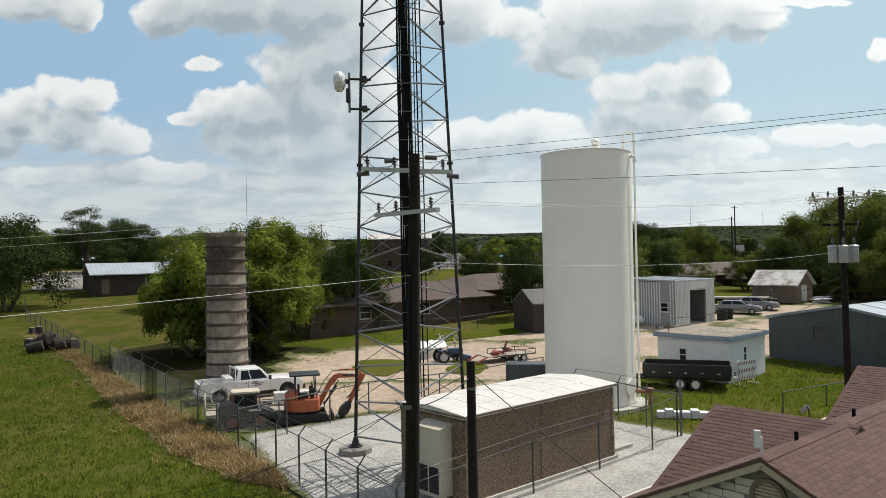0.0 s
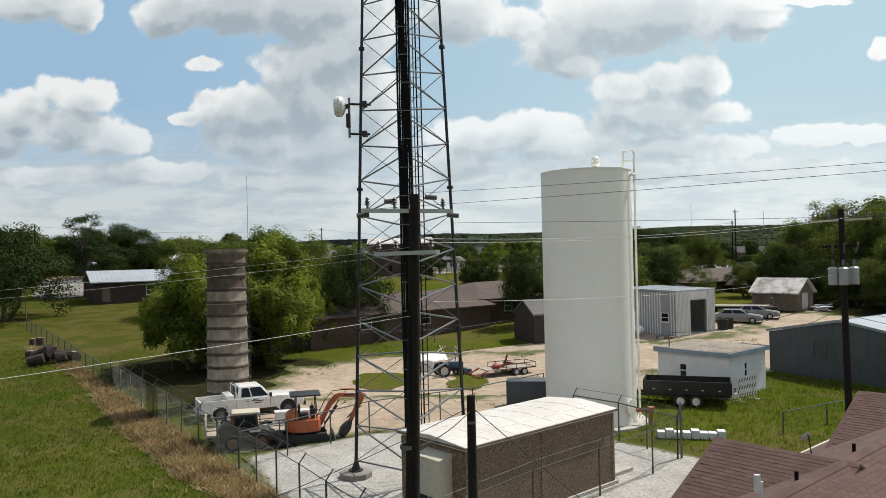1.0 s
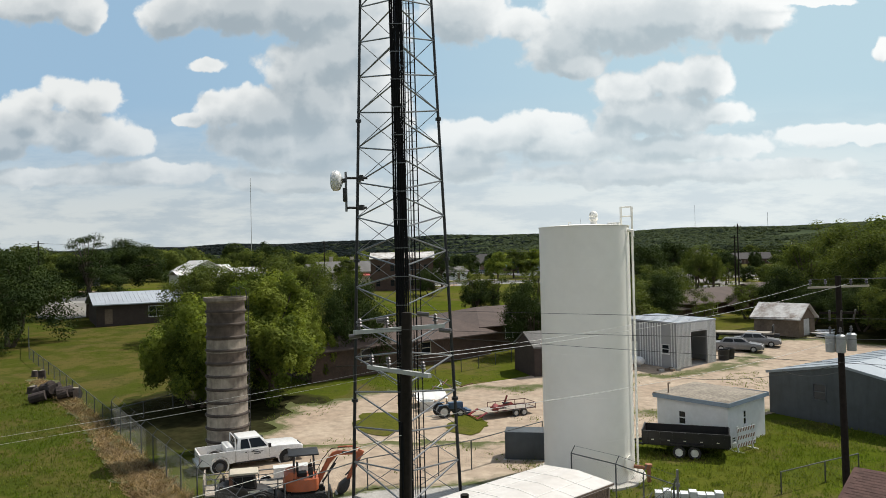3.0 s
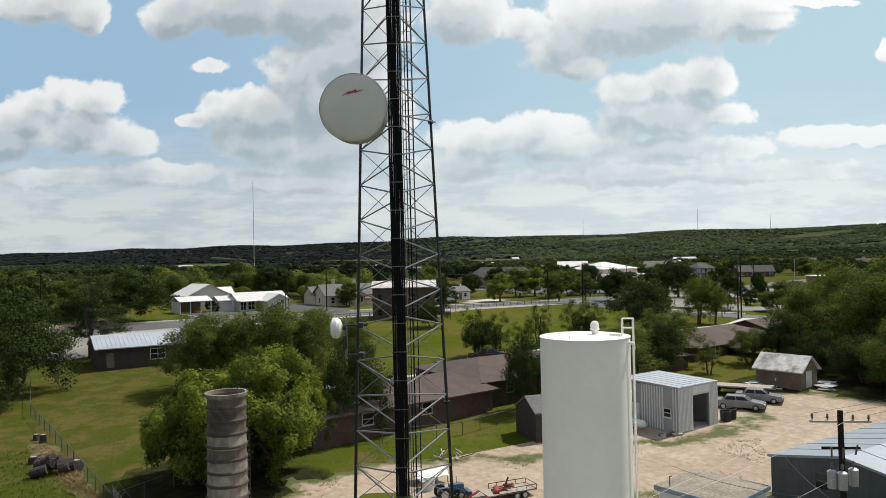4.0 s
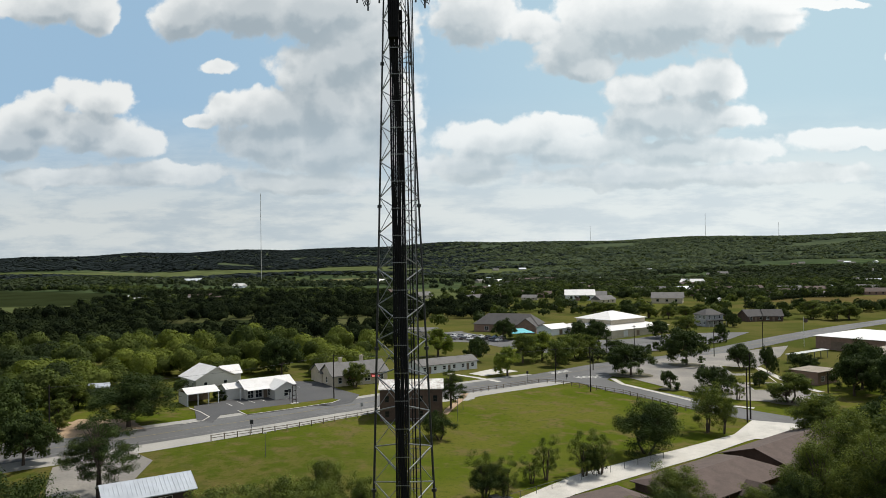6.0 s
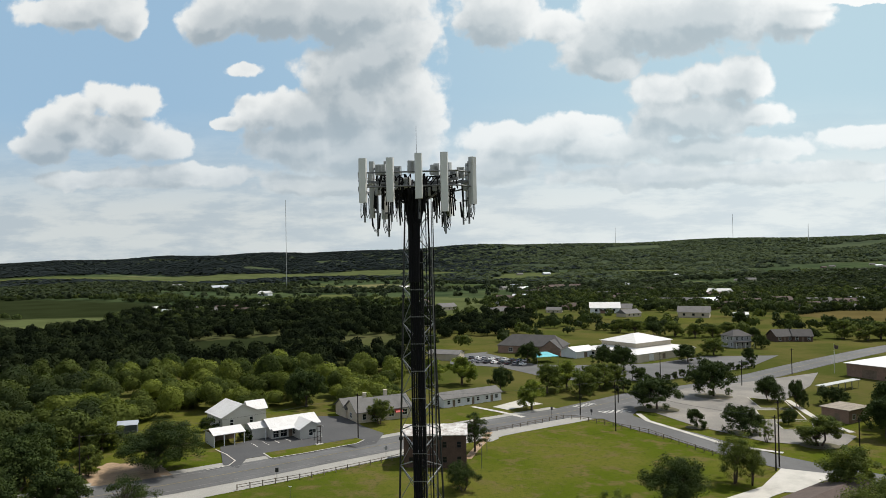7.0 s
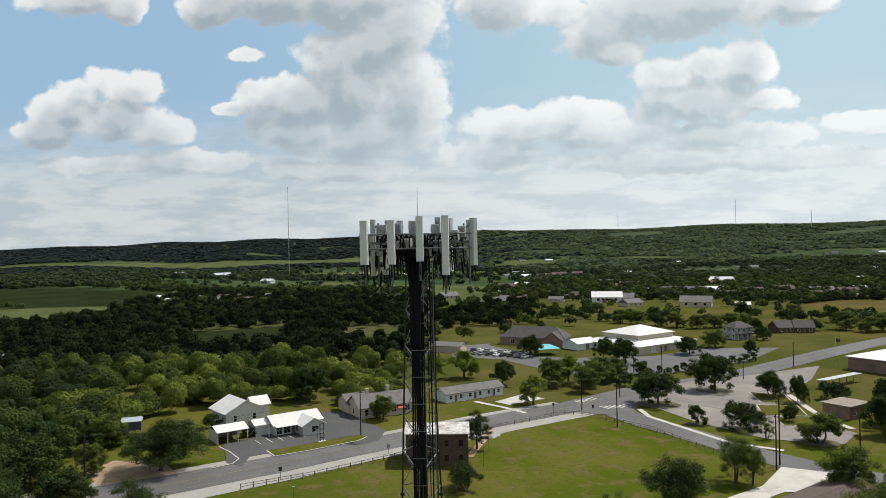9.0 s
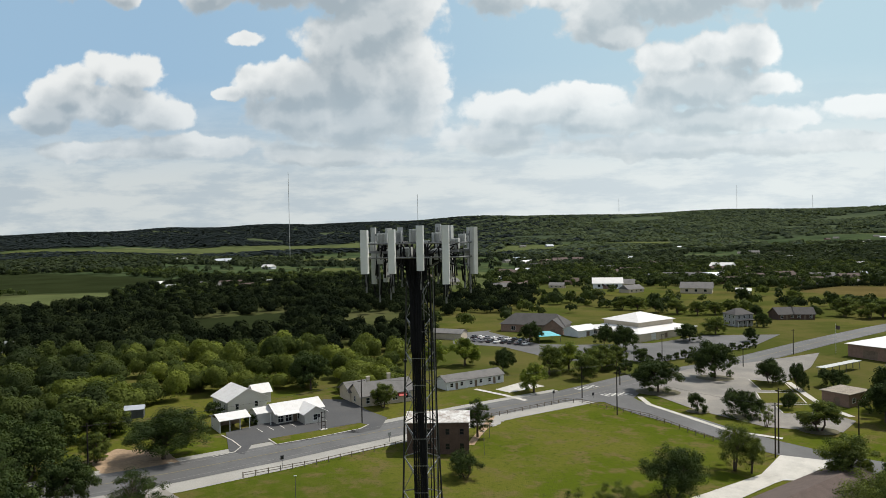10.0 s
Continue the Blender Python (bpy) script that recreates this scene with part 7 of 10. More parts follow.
YARD, FIELD, SCHOOL, STREET = "trees behind the silo yard", "trees along the field", "trees round the school", "trees along the road"
TREES = [
    # Two low dark oaks, added among the willows to deepen their shade.
    ("oak_b", -17.0, 56.5, 6.6, 7.0, YARD), ("oak_b", -14.5, 61.0, 7.0, 7.5, YARD),
    ("willow_b", -19.2, 56.0, 8.8, 9.4, YARD), ("willow", -13.8, 57.6, 10.4, 9.4, YARD), ("willow_b", -12.2, 66.5, 6.2, 4.8, YARD), ("oak_b", -9.0, 68.6, 8.8, 7.6, YARD),
    ("pecan_b", -30.0, 86.5, 9.4, 10.5, YARD), ("pecan_b", -21.6, 87.5, 10.6, 10.5, YARD), ("pecan", -17.0, 89.0, 9.6, 8.6, YARD), ("pecan", -12.6, 95.0, 8.0, 6.0, YARD), ("pecan", -25.4, 88.0, 9.4, 9.6, YARD), ("pecan_b", -18.4, 99.0, 8.4, 8, YARD),
    ("oak_b", -50.0, 82.5, 11.0, 14.5, YARD), ("oak_b", -50.5, 76.0, 8.5, 10, YARD), ("oak", -62, 84, 11.0, 14, YARD), ("pine", -52.6, 106.6, 12.2, 10.8, YARD), ("oak_b", -68, 96, 10, 13, YARD), ("oak", -76, 108, 11, 14, YARD), ("pine", -84, 118, 10, 11, YARD), ("oak", -72, 120, 8.5, 10, YARD), ("oak_b", -88, 106, 10.5, 14, YARD),
    ("oak_b", 4.6, 107.0, 5.4, 6.4, FIELD), ("young", 4.2, 107.4, 7.4, 5.0, FIELD), ("young", 7.4, 107.3, 6.6, 4.4, FIELD), ("young", 12.0, 114.0, 4.2, 4.0, FIELD), ("young", 14.6, 115.5, 7.0, 4.4, FIELD), ("young", 20.8, 117.0, 7.6, 5.6, FIELD), ("young", 23.6, 118.0, 7.0, 5.0, FIELD), ("oak_b", 22.4, 117.6, 4.6, 4.4, FIELD),
    ("oak_b", 34.0, 129.0, 9.6, 13.5, FIELD), ("pecan", 49.8, 144.3, 9.6, 8.6, FIELD), ("pecan", 52.6, 143.0, 7.6, 5.5, FIELD),
    ("pecan", 30.0, 99.0, 7.6, 9.0, YARD), ("pecan_b", 20.6, 87.0, 7.2, 11.8, YARD), ("oak_b", 26.4, 92.5, 7.0, 9.0, YARD), ("oak_b", 8.6, 76.5, 7.8, 6.0, YARD), ("pecan", 13.2, 79.6, 6.6, 6.4, YARD), ("pecan", 41.0, 98.5, 5.0, 6.2, YARD), ("young", 33.5, 93.0, 4.2, 3.6, YARD),
    # Pecans at (56, 76.5) and (57.5, 69): out of view, added for shade.
    ("pecan_b", 49.5, 99.5, 10.5, 11.5, YARD), ("pecan_b", 57.0, 98.0, 12.5, 14, YARD), ("pecan_b", 65.0, 95.0, 13, 14, YARD), ("pecan_b", 58.0, 109.0, 13, 13.5, YARD), ("pecan", 67.0, 108.0, 13.5, 14.5, YARD), ("pecan_b", 76.0, 101.0, 13.5, 15, YARD), ("pecan_b", 78.0, 114.0, 14, 15, YARD), ("pecan", 57.0, 83.0, 11.5, 12, YARD), ("pecan_b", 66.0, 84.0, 10.5, 12, YARD), ("pecan_b", 51.0, 80.8, 8.6, 10, YARD), ("oak_b", 49.5, 86.5, 5.6, 8.5, YARD), ("oak_b", 54.0, 82.0, 6.2, 9, YARD), ("oak_b", 46.8, 92.5, 5.4, 7, YARD), ("pecan_b", 56.0, 76.5, 13.5, 13, YARD), ("oak_b", 45.5, 98.0, 7.0, 8, YARD), ("pecan_b", 58.0, 86.0, 11, 12, YARD), ("pecan_b", 57.5, 69.0, 13.0, 12, YARD), ("pecan", 76.0, 86.0, 12, 13, YARD), ("pecan_b", 88.0, 98.0, 13, 15, YARD), ("oak", 90.0, 116.0, 13.5, 15, YARD), ("oak_b", 70.0, 122.0, 11, 12, YARD), ("oak", 102, 106, 13, 15, YARD), ("oak_b", 88, 130, 11, 13, YARD), ("oak_b", 104, 124, 12, 15, YARD),
    ("oak", -65.2, 144.0, 10.6, 17, STREET), ("oak", -96, 134, 11.5, 15, STREET), ("oak_b", -106, 142, 11, 14, STREET), ("oak", -91, 147, 9.5, 12, STREET), ("pecan_b", -84, 158, 8, 9, STREET), ("oak_b", -116, 128, 11, 14, STREET), ("oak_b", -86, 131, 11, 15, STREET), ("pecan", -78, 141, 6, 6, STREET), ("oak_b", -96, 138, 10, 13, STREET), ("oak", -50.3, 209.4, 11, 12, STREET), ("pecan", -26.0, 189.0, 6.6, 6.6, STREET), ("pine", -0.9, 163.1, 8.8, 7.0, STREET), ("oak_b", -2.9, 137.1, 5.2, 7.6, STREET), ("bush", -41.5, 174.5, 3.4, 3.6, STREET), ("bush", -55.5, 170.0, 2.6, 3.0, STREET), ("bush", -67.5, 178.0, 3.4, 4.0, STREET),
    ("willow", 15.1, 210.5, 8.6, 8.4, STREET), ("oak", 6.9, 238.0, 8.0, 9.0, STREET), ("pecan_b", 22, 237, 9.5, 10, STREET), ("willow", 29, 243, 9.8, 10, STREET), ("pecan_b", 36, 239, 9.0, 9, STREET), ("pecan", 41, 246, 8.6, 9, STREET), ("pecan_b", 32, 230, 8.2, 9, STREET), ("pecan", 46, 251, 8, 8, STREET), ("bush", 47, 240, 4.4, 5.0, STREET), ("bush", 57, 262, 4.6, 6.0, STREET),
    ("oak", 51.2, 212.5, 9.6, 14, SCHOOL), ("oak", 74.2, 234.3, 12.0, 15, SCHOOL), ("oak_b", 66.0, 185.0, 7.0, 9.5, SCHOOL), ("bush", 56.0, 190.0, 4.6, 4.6, SCHOOL), ("bush", 81.0, 194.8, 4.2, 4.6, SCHOOL), ("pecan", 79.1, 173.1, 7.4, 10, SCHOOL), ("young", 68.1, 176.1, 5.4, 3.8, SCHOOL), ("oak_b", 88.4, 226.0, 8.0, 9, SCHOOL), ("oak_b", 93.0, 217.0, 8.2, 5.6, SCHOOL), ("pecan_b", 70.0, 140.6, 8.6, 10, SCHOOL), ("oak", 98.5, 181, 10.5, 12, SCHOOL), ("oak", 105.5, 190, 12.5, 13, SCHOOL), ("oak", 104, 176, 10.5, 12, SCHOOL), ("oak", 112, 178, 11, 14, SCHOOL), ("oak_b", 105, 220.5, 5.5, 8.5, SCHOOL), ("pecan_b", 84, 134, 8, 10, SCHOOL), ("oak_b", 118, 196, 9, 13, SCHOOL),
    ("oak", 49.2, 294.5, 8.4, 10, STREET), ("oak", 55.2, 281.5, 10.2, 11.5, STREET), ("oak", 86.0, 304.5, 7.4, 11, STREET), ("oak", 19.6, 300.0, 9, 10, STREET), ("pecan_b", 102.0, 322.0, 7.6, 11, STREET), ("oak", 110.1, 302.0, 6.0, 6.4, STREET), ("oak_b", 129.5, 341.0, 6.5, 7, STREET),
    ("pecan", 80, 421, 8, 11, STREET), ("pecan_b", 88, 416, 7.5, 10, STREET), ("oak_b", 96.4, 404, 8, 11, STREET), ("pecan", 105.5, 397, 8, 11, STREET), ("pecan_b", 113.6, 389, 7.6, 10, STREET), ("pecan", 124, 392, 7, 10, STREET), ("pecan", 134, 398, 7.5, 11, STREET), ("oak", 155.3, 442, 10, 10, STREET), ("oak_b", 140, 378, 6.5, 8, STREET), ("pecan", 175.5, 422, 10, 13, STREET), ("oak", 194, 411, 9, 8, STREET), ("pecan", 183.6, 377, 9.5, 13, STREET), ("pecan", 190, 366, 8, 11, STREET), ("pecan", 199, 370, 9, 12, STREET), ("oak_b", 168, 376, 6, 8, STREET), ("willow", -6, 250, 10, 11, STREET), ("willow", -16, 248, 9.5, 10, STREET),
]
for kind, x, y, h, w, grp in TREES:
    plant(kind + "_far" if (y > 150 or x > 64 or x < -66) and kind + "_far" in MODELS else kind, x, y, h, w, group=grp)
for q in range(15):
    plant("bush", 56 + q * 3.6, 256.5 + q * 2.3, 2.2 + 0.5 * (q % 3), 2.4 + 0.5 * (q % 2), group="small shrubs along the hall car park")


# ---- woods, too many to count ----
def cover(x, y, scale, seed, octaves=3):
    return noise.fractal((x * scale + seed, y * scale - seed, seed * 0.37), 1.0, 2.0, octaves)


KEEP_OUT = [(-84, 120, -14, 190), (-60, 120, -14, 206), (-20, 120, 150, 345), (-24, 206, 150, 345), (84, 160, 190, 345)]


def road_gap(x, y):
    best = 1e9
    for (ax, ay), (bx, by) in zip(ROAD, ROAD[1:]):
        dx, dy = bx - ax, by - ay
        t = max(0.0, min(1.0, ((x - ax) * dx + (y - ay) * dy) / (dx * dx + dy * dy)))
        best = min(best, math.hypot(x - ax - t * dx, y - ay - t * dy))
    return best


def woods(name, label, leaf, seed, spots, faces, leaf_size, lobes=1, rough=0.22, skew=1.0, up=0.1):
    """One mesh of many crowns, each a dome of smaller lobes, with three-cornered leaf sprays; spots: x, y, height, radius."""
    rng = np.random.default_rng(seed)
    s = np.array(spots)
    z = ground_z(s[:, 0], s[:, 1])
    c = np.stack([s[:, 0], s[:, 1], z + s[:, 2] * 0.42], 1)
    r, h = s[:, 3].copy(), s[:, 2] * 0.55
    tone = rng.random(len(s)) ** skew
    if lobes > 1:
        c, r, h, tone = np.repeat(c, lobes, axis=0), np.repeat(r, lobes), np.repeat(h, lobes), np.repeat(tone, lobes)
        o = rng.normal(size=c.shape)
        o[:, 2] = np.abs(o[:, 2]) * 1.0 - 0.6
        o /= np.linalg.norm(o, axis=1, keepdims=True)
        c = c + o * np.stack([r, r, h], 1) * rng.uniform(0.25, 0.6, (len(c), 1))
        k = rng.uniform(0.42, 0.66, len(c))
        r, h = r * k, np.maximum(r, h) * k * 0.85
        tone = np.clip(tone + rng.normal(size=len(c)) * 0.12, 0, 1)
    n = len(c) * faces
    c, r, h = np.repeat(c, faces, axis=0), np.repeat(r, faces)[:, None], np.repeat(h, faces)[:, None]
    d = rng.normal(size=(n, 3))
    d[:, 2] = np.abs(d[:, 2]) * 1.0 - 0.45
    d /= np.linalg.norm(d, axis=1, keepdims=True)
    p = c + np.concatenate([d[:, :2] * r, d[:, 2:] * h], 1) * (0.78 + 0.3 * rng.random((n, 1)))
    nrm = d + rng.normal(size=d.shape) * rough + np.array([0, 0, up])
    nrm /= np.linalg.norm(nrm, axis=1, keepdims=True)
    a = np.cross(nrm, rng.normal(size=d.shape))
    a /= np.linalg.norm(a, axis=1, keepdims=True)
    b = np.cross(nrm, a)
    size = leaf_size * r * (0.6 + 0.8 * rng.random((n, 1)))
    v = np.stack([p - a * size - b * size * 0.6, p + a * size - b * size * 0.6, p + b * size * 1.1], 1).reshape(-1, 3)
    return tagged(new(name, raw_mesh(name, v, np.arange(len(v)).reshape(-1, 3), M[leaf], tone=np.repeat(tone, faces * 3))), label, "woodland", kind="stuff")


rw = random.Random(5)
# clipped hedges round the brown field
hedge = []
for (ax, ay), (bx, by) in (((219, 524), (268, 563)), ((268, 563), (241, 600)), ((268, 563), (300, 556)), ((300, 575), (420, 640)), ((196, 560), (241, 600))):
    n = int(math.hypot(bx - ax, by - ay) / 1.6)
    hedge += [(ax + (bx - ax) * i / n, ay + (by - ay) * i / n, 3.2, 1.7) for i in range(n)]
woods("field_hedge", "long dark clipped hedge round a brown field", "leaf_wood_shaded", 19, hedge, 50, 0.3)
light, dark, edge = [], [], []
CELL = 8.8
BELT = [(-1150, 1560), (-852, 1600), (-433, 965), (-606, 880)]
CLUSTER = [(-26, 395), (12, 415), (34, 450), (39, 560), (6, 570), (-34, 470)]
DARK_WOOD = [(-280, 410), (-269, 517), (-300, 610), (-262, 723), (-137, 605), (10, 600), (10, 450), (-53, 440), (-50, 300), (-310, 300)]
for cell in range(66 * 68):
    x = -510 + (cell % 66 + rw.uniform(0.0, 1.0)) * CELL
    y = 140 + (cell // 66 + rw.uniform(0.0, 1.0)) * CELL
    if any(a < x < c and b < y < d for a, b, c, d in KEEP_OUT) or road_gap(x, y) < 30 or x < -0.85 * y:
        continue
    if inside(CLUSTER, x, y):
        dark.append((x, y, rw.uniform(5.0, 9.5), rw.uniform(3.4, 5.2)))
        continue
    if any(inside(q, x, y) for q in SUNNY[1:2] + DULL) or (x > -75 and 345 < y < 430 and cover(x, y, 0.02, 2) < 0.12):
        continue
    if y > 440 and not inside(DARK_WOOD, x, y) and cover(x, y, 0.015, 3) < 0.1:
        continue
    h, r = rw.uniform(5.0, 11.5), rw.uniform(3.6, 5.6)
    if x > -30 + 25 * cover(x, y, 0.02, 4.0) and y > 300:
        if cover(x, y, 0.016, 12.0) > 0.02:
            edge.append((x, y, h, r))
        continue
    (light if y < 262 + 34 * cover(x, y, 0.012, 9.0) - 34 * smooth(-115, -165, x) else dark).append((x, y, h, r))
# One wood in two leaf colours, for its sunlit and its shaded part.
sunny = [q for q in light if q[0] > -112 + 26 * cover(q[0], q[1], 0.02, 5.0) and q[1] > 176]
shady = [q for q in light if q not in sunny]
woods("nearer_woods", "dense deciduous woodland beyond the road, brightened for sunlight", "leaf_wood_sunlit", 11, sunny, 500, 0.108, 6, skew=1.2)
woods("shady_woods", "deciduous woodland beyond the road, leaf colour darkened for shade", "leaf_wood_mid", 16, shady, 430, 0.112, 6, skew=2.0)
# These crowns are darkened in colour to stand for cloud shade.
woods("dark_woods", "dense woodland in the middle distance, darkened for cloud shade", "leaf_wood_shaded", 12, dark, 130, 0.175, 4, skew=1.6)
mid = []
for _ in range(26000):
    y = 400 + 1400 * rw.random() ** 1.3
    x = rw.uniform(-0.85, 0.85) * (y + 60)
    c = cover(x * 0.45, y, 0.008, 7.0)
    if x > 0 and y < 500:
        need = 0.28 if x < 110 or x > 330 else 0.60
    elif 110 < x < 340 and y < 540:
        need = 0.9
    elif x > 0.05 * y:
        need = -0.40 if y > 620 else 0.05
    else:
        need = 0.28
    if x < -170 and 430 < y < 560:
        need = 0.7
    if inside(BELT, x, y):
        need = -0.8
    elif any(inside(q, x, y) for q in SUNNY + DULL + BROWN):
        continue
    if road_gap(x, y) < 14 or (x > -5 and y < 350) or (x < 0 and y < 560 and need < 0.5):
        continue
    if c + rw.uniform(-0.14, 0.14) > need - 0.1 or rw.random() < 0.04:
        mid.append((x, y, rw.uniform(5, 9.5), rw.uniform(3.4, 6.2)))
town = edge + [q for q in mid if q[1] < 900]
woods("town_trees", "scattered dark trees over the town and pastures", "leaf_town", 13, town[::2], 70, 0.25, 2)
woods("lighter_town_trees", "scattered mid-green trees between the town's houses", "leaf_wood_mid", 18, town[1::2], 70, 0.25, 2, skew=1.6)
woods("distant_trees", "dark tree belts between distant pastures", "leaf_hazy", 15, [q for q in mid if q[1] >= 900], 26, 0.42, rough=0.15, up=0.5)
far = []
for _ in range(30000):
    y = 1350 + 3300 * rw.random() ** 0.9
    x = rw.uniform(-0.78, 0.78) * y
    if inside(SUNNY[0], x, y) or inside(SUNNY[2], x, y):
        continue
    c = cover(x * 0.5, y, 0.0026, 3.0, 4)
    rise_ = smooth(2300, 3100, math.hypot(x, y))
    glade = cover(x * 0.35, y, 0.0055, 8.0, 3)
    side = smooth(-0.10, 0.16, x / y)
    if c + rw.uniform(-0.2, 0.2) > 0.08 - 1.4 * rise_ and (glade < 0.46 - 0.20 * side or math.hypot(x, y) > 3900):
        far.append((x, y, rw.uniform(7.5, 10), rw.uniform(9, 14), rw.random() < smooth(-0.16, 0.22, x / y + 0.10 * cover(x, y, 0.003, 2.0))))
# Split by bearing: the left ridge takes the cloud-shaded leaf colour.
woods("far_woods", "wooded hills on the horizon, leaf colour paled for haze", "leaf_far", 14, [q[:4] for q in far if q[4]], 15, 0.50, rough=0.12, up=1.0)
woods("ridge_woods", "wooded ridge on the horizon, cloud shade and haze in its colour", "leaf_ridge_shade", 17, [q[:4] for q in far if not q[4]], 14, 0.52, rough=0.10, up=3.0)

# ---- far houses of the town ----
def far_house(roof, wall, L, W):
    ob = thing("distant_house", "small distant house with a pale roof", "house", 0, 0, 0, 0, group="houses of the distant town")
    part("wall_block", Geo().box(-L / 2, -W / 2, -0.6, L / 2, W / 2, 2.8), M[wall], ob)
    part("roof", Geo().side([(-W / 2 - 0.5, 2.6), (W / 2 + 0.5, 2.6), (0, 2.8 + W * 0.27)], -L / 2 - 0.5, L / 2 + 0.5, pose(0, 0, 0, 0, 0, 90)), M[roof], ob, smooth_angle=0)
    for q in (-0.3, 0.0, 0.3):
        part("window", Geo().box(q * L - 0.6, -W / 2 - 0.03, 0.9, q * L + 0.6, -W / 2 - 0.004, 2.1), M["glass"], ob)
    return ob


KINDS = [far_house("roof_white", "white_wall", 14, 9), far_house("shingle_grey", "cream_wall", 15, 10), far_house("shingle_brown", "brick_tan", 16, 10), far_house("metal_roof", "metal_siding", 18, 11)]
SPOTS = [(98.6, 578.3, 0, 1.6), (112, 585, 1, 1.2), (152.7, 525.2, 1, 1.4), (182.3, 516.7, 0, 0.7), (248.9, 600.2, 2, 1.0), (234, 640, 2, 1.1), (285, 625, 1, 1.2), (268, 660, 2, 1.1), (300, 610, 2, 1.2), (254.7, 785, 0, 1.6), (190, 655, 1, 1.2), (108.9, 536.4, 1, 1.0), (205, 610, 2, 1.0), (225, 690, 1, 1.0),
         (-496.8, 1167.5, 0, 1.4), (-264.9, 610.4, 0, 1.1), (-275.1, 589.8, 0, 0.6), (-235.5, 618.6, 1, 1.1), (-227, 640, 2, 1.2), (-226.5, 754.7, 0, 0.9), (-195, 660, 0, 0.9), (-250, 622, 2, 0.9), (-262, 650, 1, 0.9), (-193, 289, 0, 0.8), (-302, 669, 0, 0.9), (-201, 684, 0, 0.8), (-421, 596, 2, 0.9), (-242, 627, 2, 0.9), (-205, 618, 2, 1.0), (-120, 640, 0, 0.8), (-60, 720, 2, 1.1), (-30, 640, 1, 1.1), (20, 700, 0, 0.9), (45, 820, 0, 1.1), (-300, 1000, 0, 1.2), (-120, 1150, 0, 1.3), (-420, 1150, 3, 1.5), (60, 1000, 0, 1.3)]
rh = random.Random(8)
for _ in range(150):
    y = 560 + 1700 * rh.random() ** 1.3
    SPOTS.append((rh.uniform(0.02, 0.62) * y, y, rh.choice((1, 2, 2, 1, 2, 1, 3, 2, 1, 0)), rh.uniform(0.7, 1.15)))
used = set()
for x, y, k, s in SPOTS:
    m = pose(x, y, gz(x, y), 0, 0, rh.uniform(-40, 60)) @ Matrix.Diagonal((s, s, s, 1))
    if k in used:
        copy_thing(KINDS[k], m).matrix_basis = m
    else:
        KINDS[k].matrix_basis = m
        used.add(k)

# ---- shingled house beside the compound ----
hu, hv = Vector((0.757, 0.654, 0)), Vector((0.654, -0.757, 0))
HA, RZ, PITCH = Vector((7.1, 16.1, 0)), 3.6, 0.5
hs = thing("shingled_house", "low house with brown shingle roof and white stone gable", "house", 0, 0, 0.0)


def roof_plane(name, a, b, down, drop_len, mat=None):
    """A slab of roof: ridge from a to b, falling along down."""
    k = 1 / math.hypot(1, PITCH)
    d = (down.normalized() + Vector((0, 0, -PITCH))) * k * drop_len
    n = (b - a).cross(d).normalized()
    n = n if n.z > 0 else -n
    vs = [a, b, b + d, a + d]
    return part(name, Geo().add([*(p - n * 0.09 for p in vs), *(p - n * 0.012 for p in vs)], [(0, 1, 2, 3), (7, 6, 5, 4), (0, 4, 5, 1), (1, 5, 6, 2), (2, 6, 7, 3), (3, 7, 4, 0)]), M["shingle_rest"], hs, smooth_angle=0), d, n


def ridge_pt(a):
    return HA + hu * a + Vector((0, 0, RZ))


SHINGLE = Geo().add([(-0.15, 0, 0), (0.15, 0, 0), (0.15, -0.16, 0.004), (-0.15, -0.16, 0.004), (-0.15, 0, 0.004), (0.15, 0, 0.004), (0.15, -0.16, 0.011), (-0.15, -0.16, 0.011)],
                    [(4, 5, 6, 7), (3, 2, 6, 7), (0, 3, 7, 4), (1, 2, 6, 5)]).mesh("shingle", M["shingle_near"], smooth_angle=0)
WINGS = [(ridge_pt(4.27), ridge_pt(4.27) - hv * 3.57), (ridge_pt(14.6), ridge_pt(14.6) - hv * 3.3)]
rf_r = roof_plane("roof_slope", ridge_pt(-0.35), ridge_pt(19), hv, 6.2)
rf_l = roof_plane("roof_slope", ridge_pt(-0.35), ridge_pt(19), -hv, 5.6)
rf_w1 = roof_plane("roof_slope", WINGS[0][0] + hv * 0.4, WINGS[0][1], -hu, 4.5)
rf_w1b = roof_plane("roof_slope", WINGS[0][0] + hv * 0.4, WINGS[0][1], hu, 5.0)
rf_w2 = roof_plane("roof_slope", WINGS[1][0] + hv * 0.4, WINGS[1][1], -hu, 5.4)
rf_w2b = roof_plane("roof_slope", WINGS[1][0] + hv * 0.4, WINGS[1][1], hu, 5.0)


def shingle_frame(along, down_vec, n):
    m = Matrix.Identity(4)
    m.col[0][:3], m.col[1][:3], m.col[2][:3] = along.normalized(), -down_vec.normalized(), n
    return m


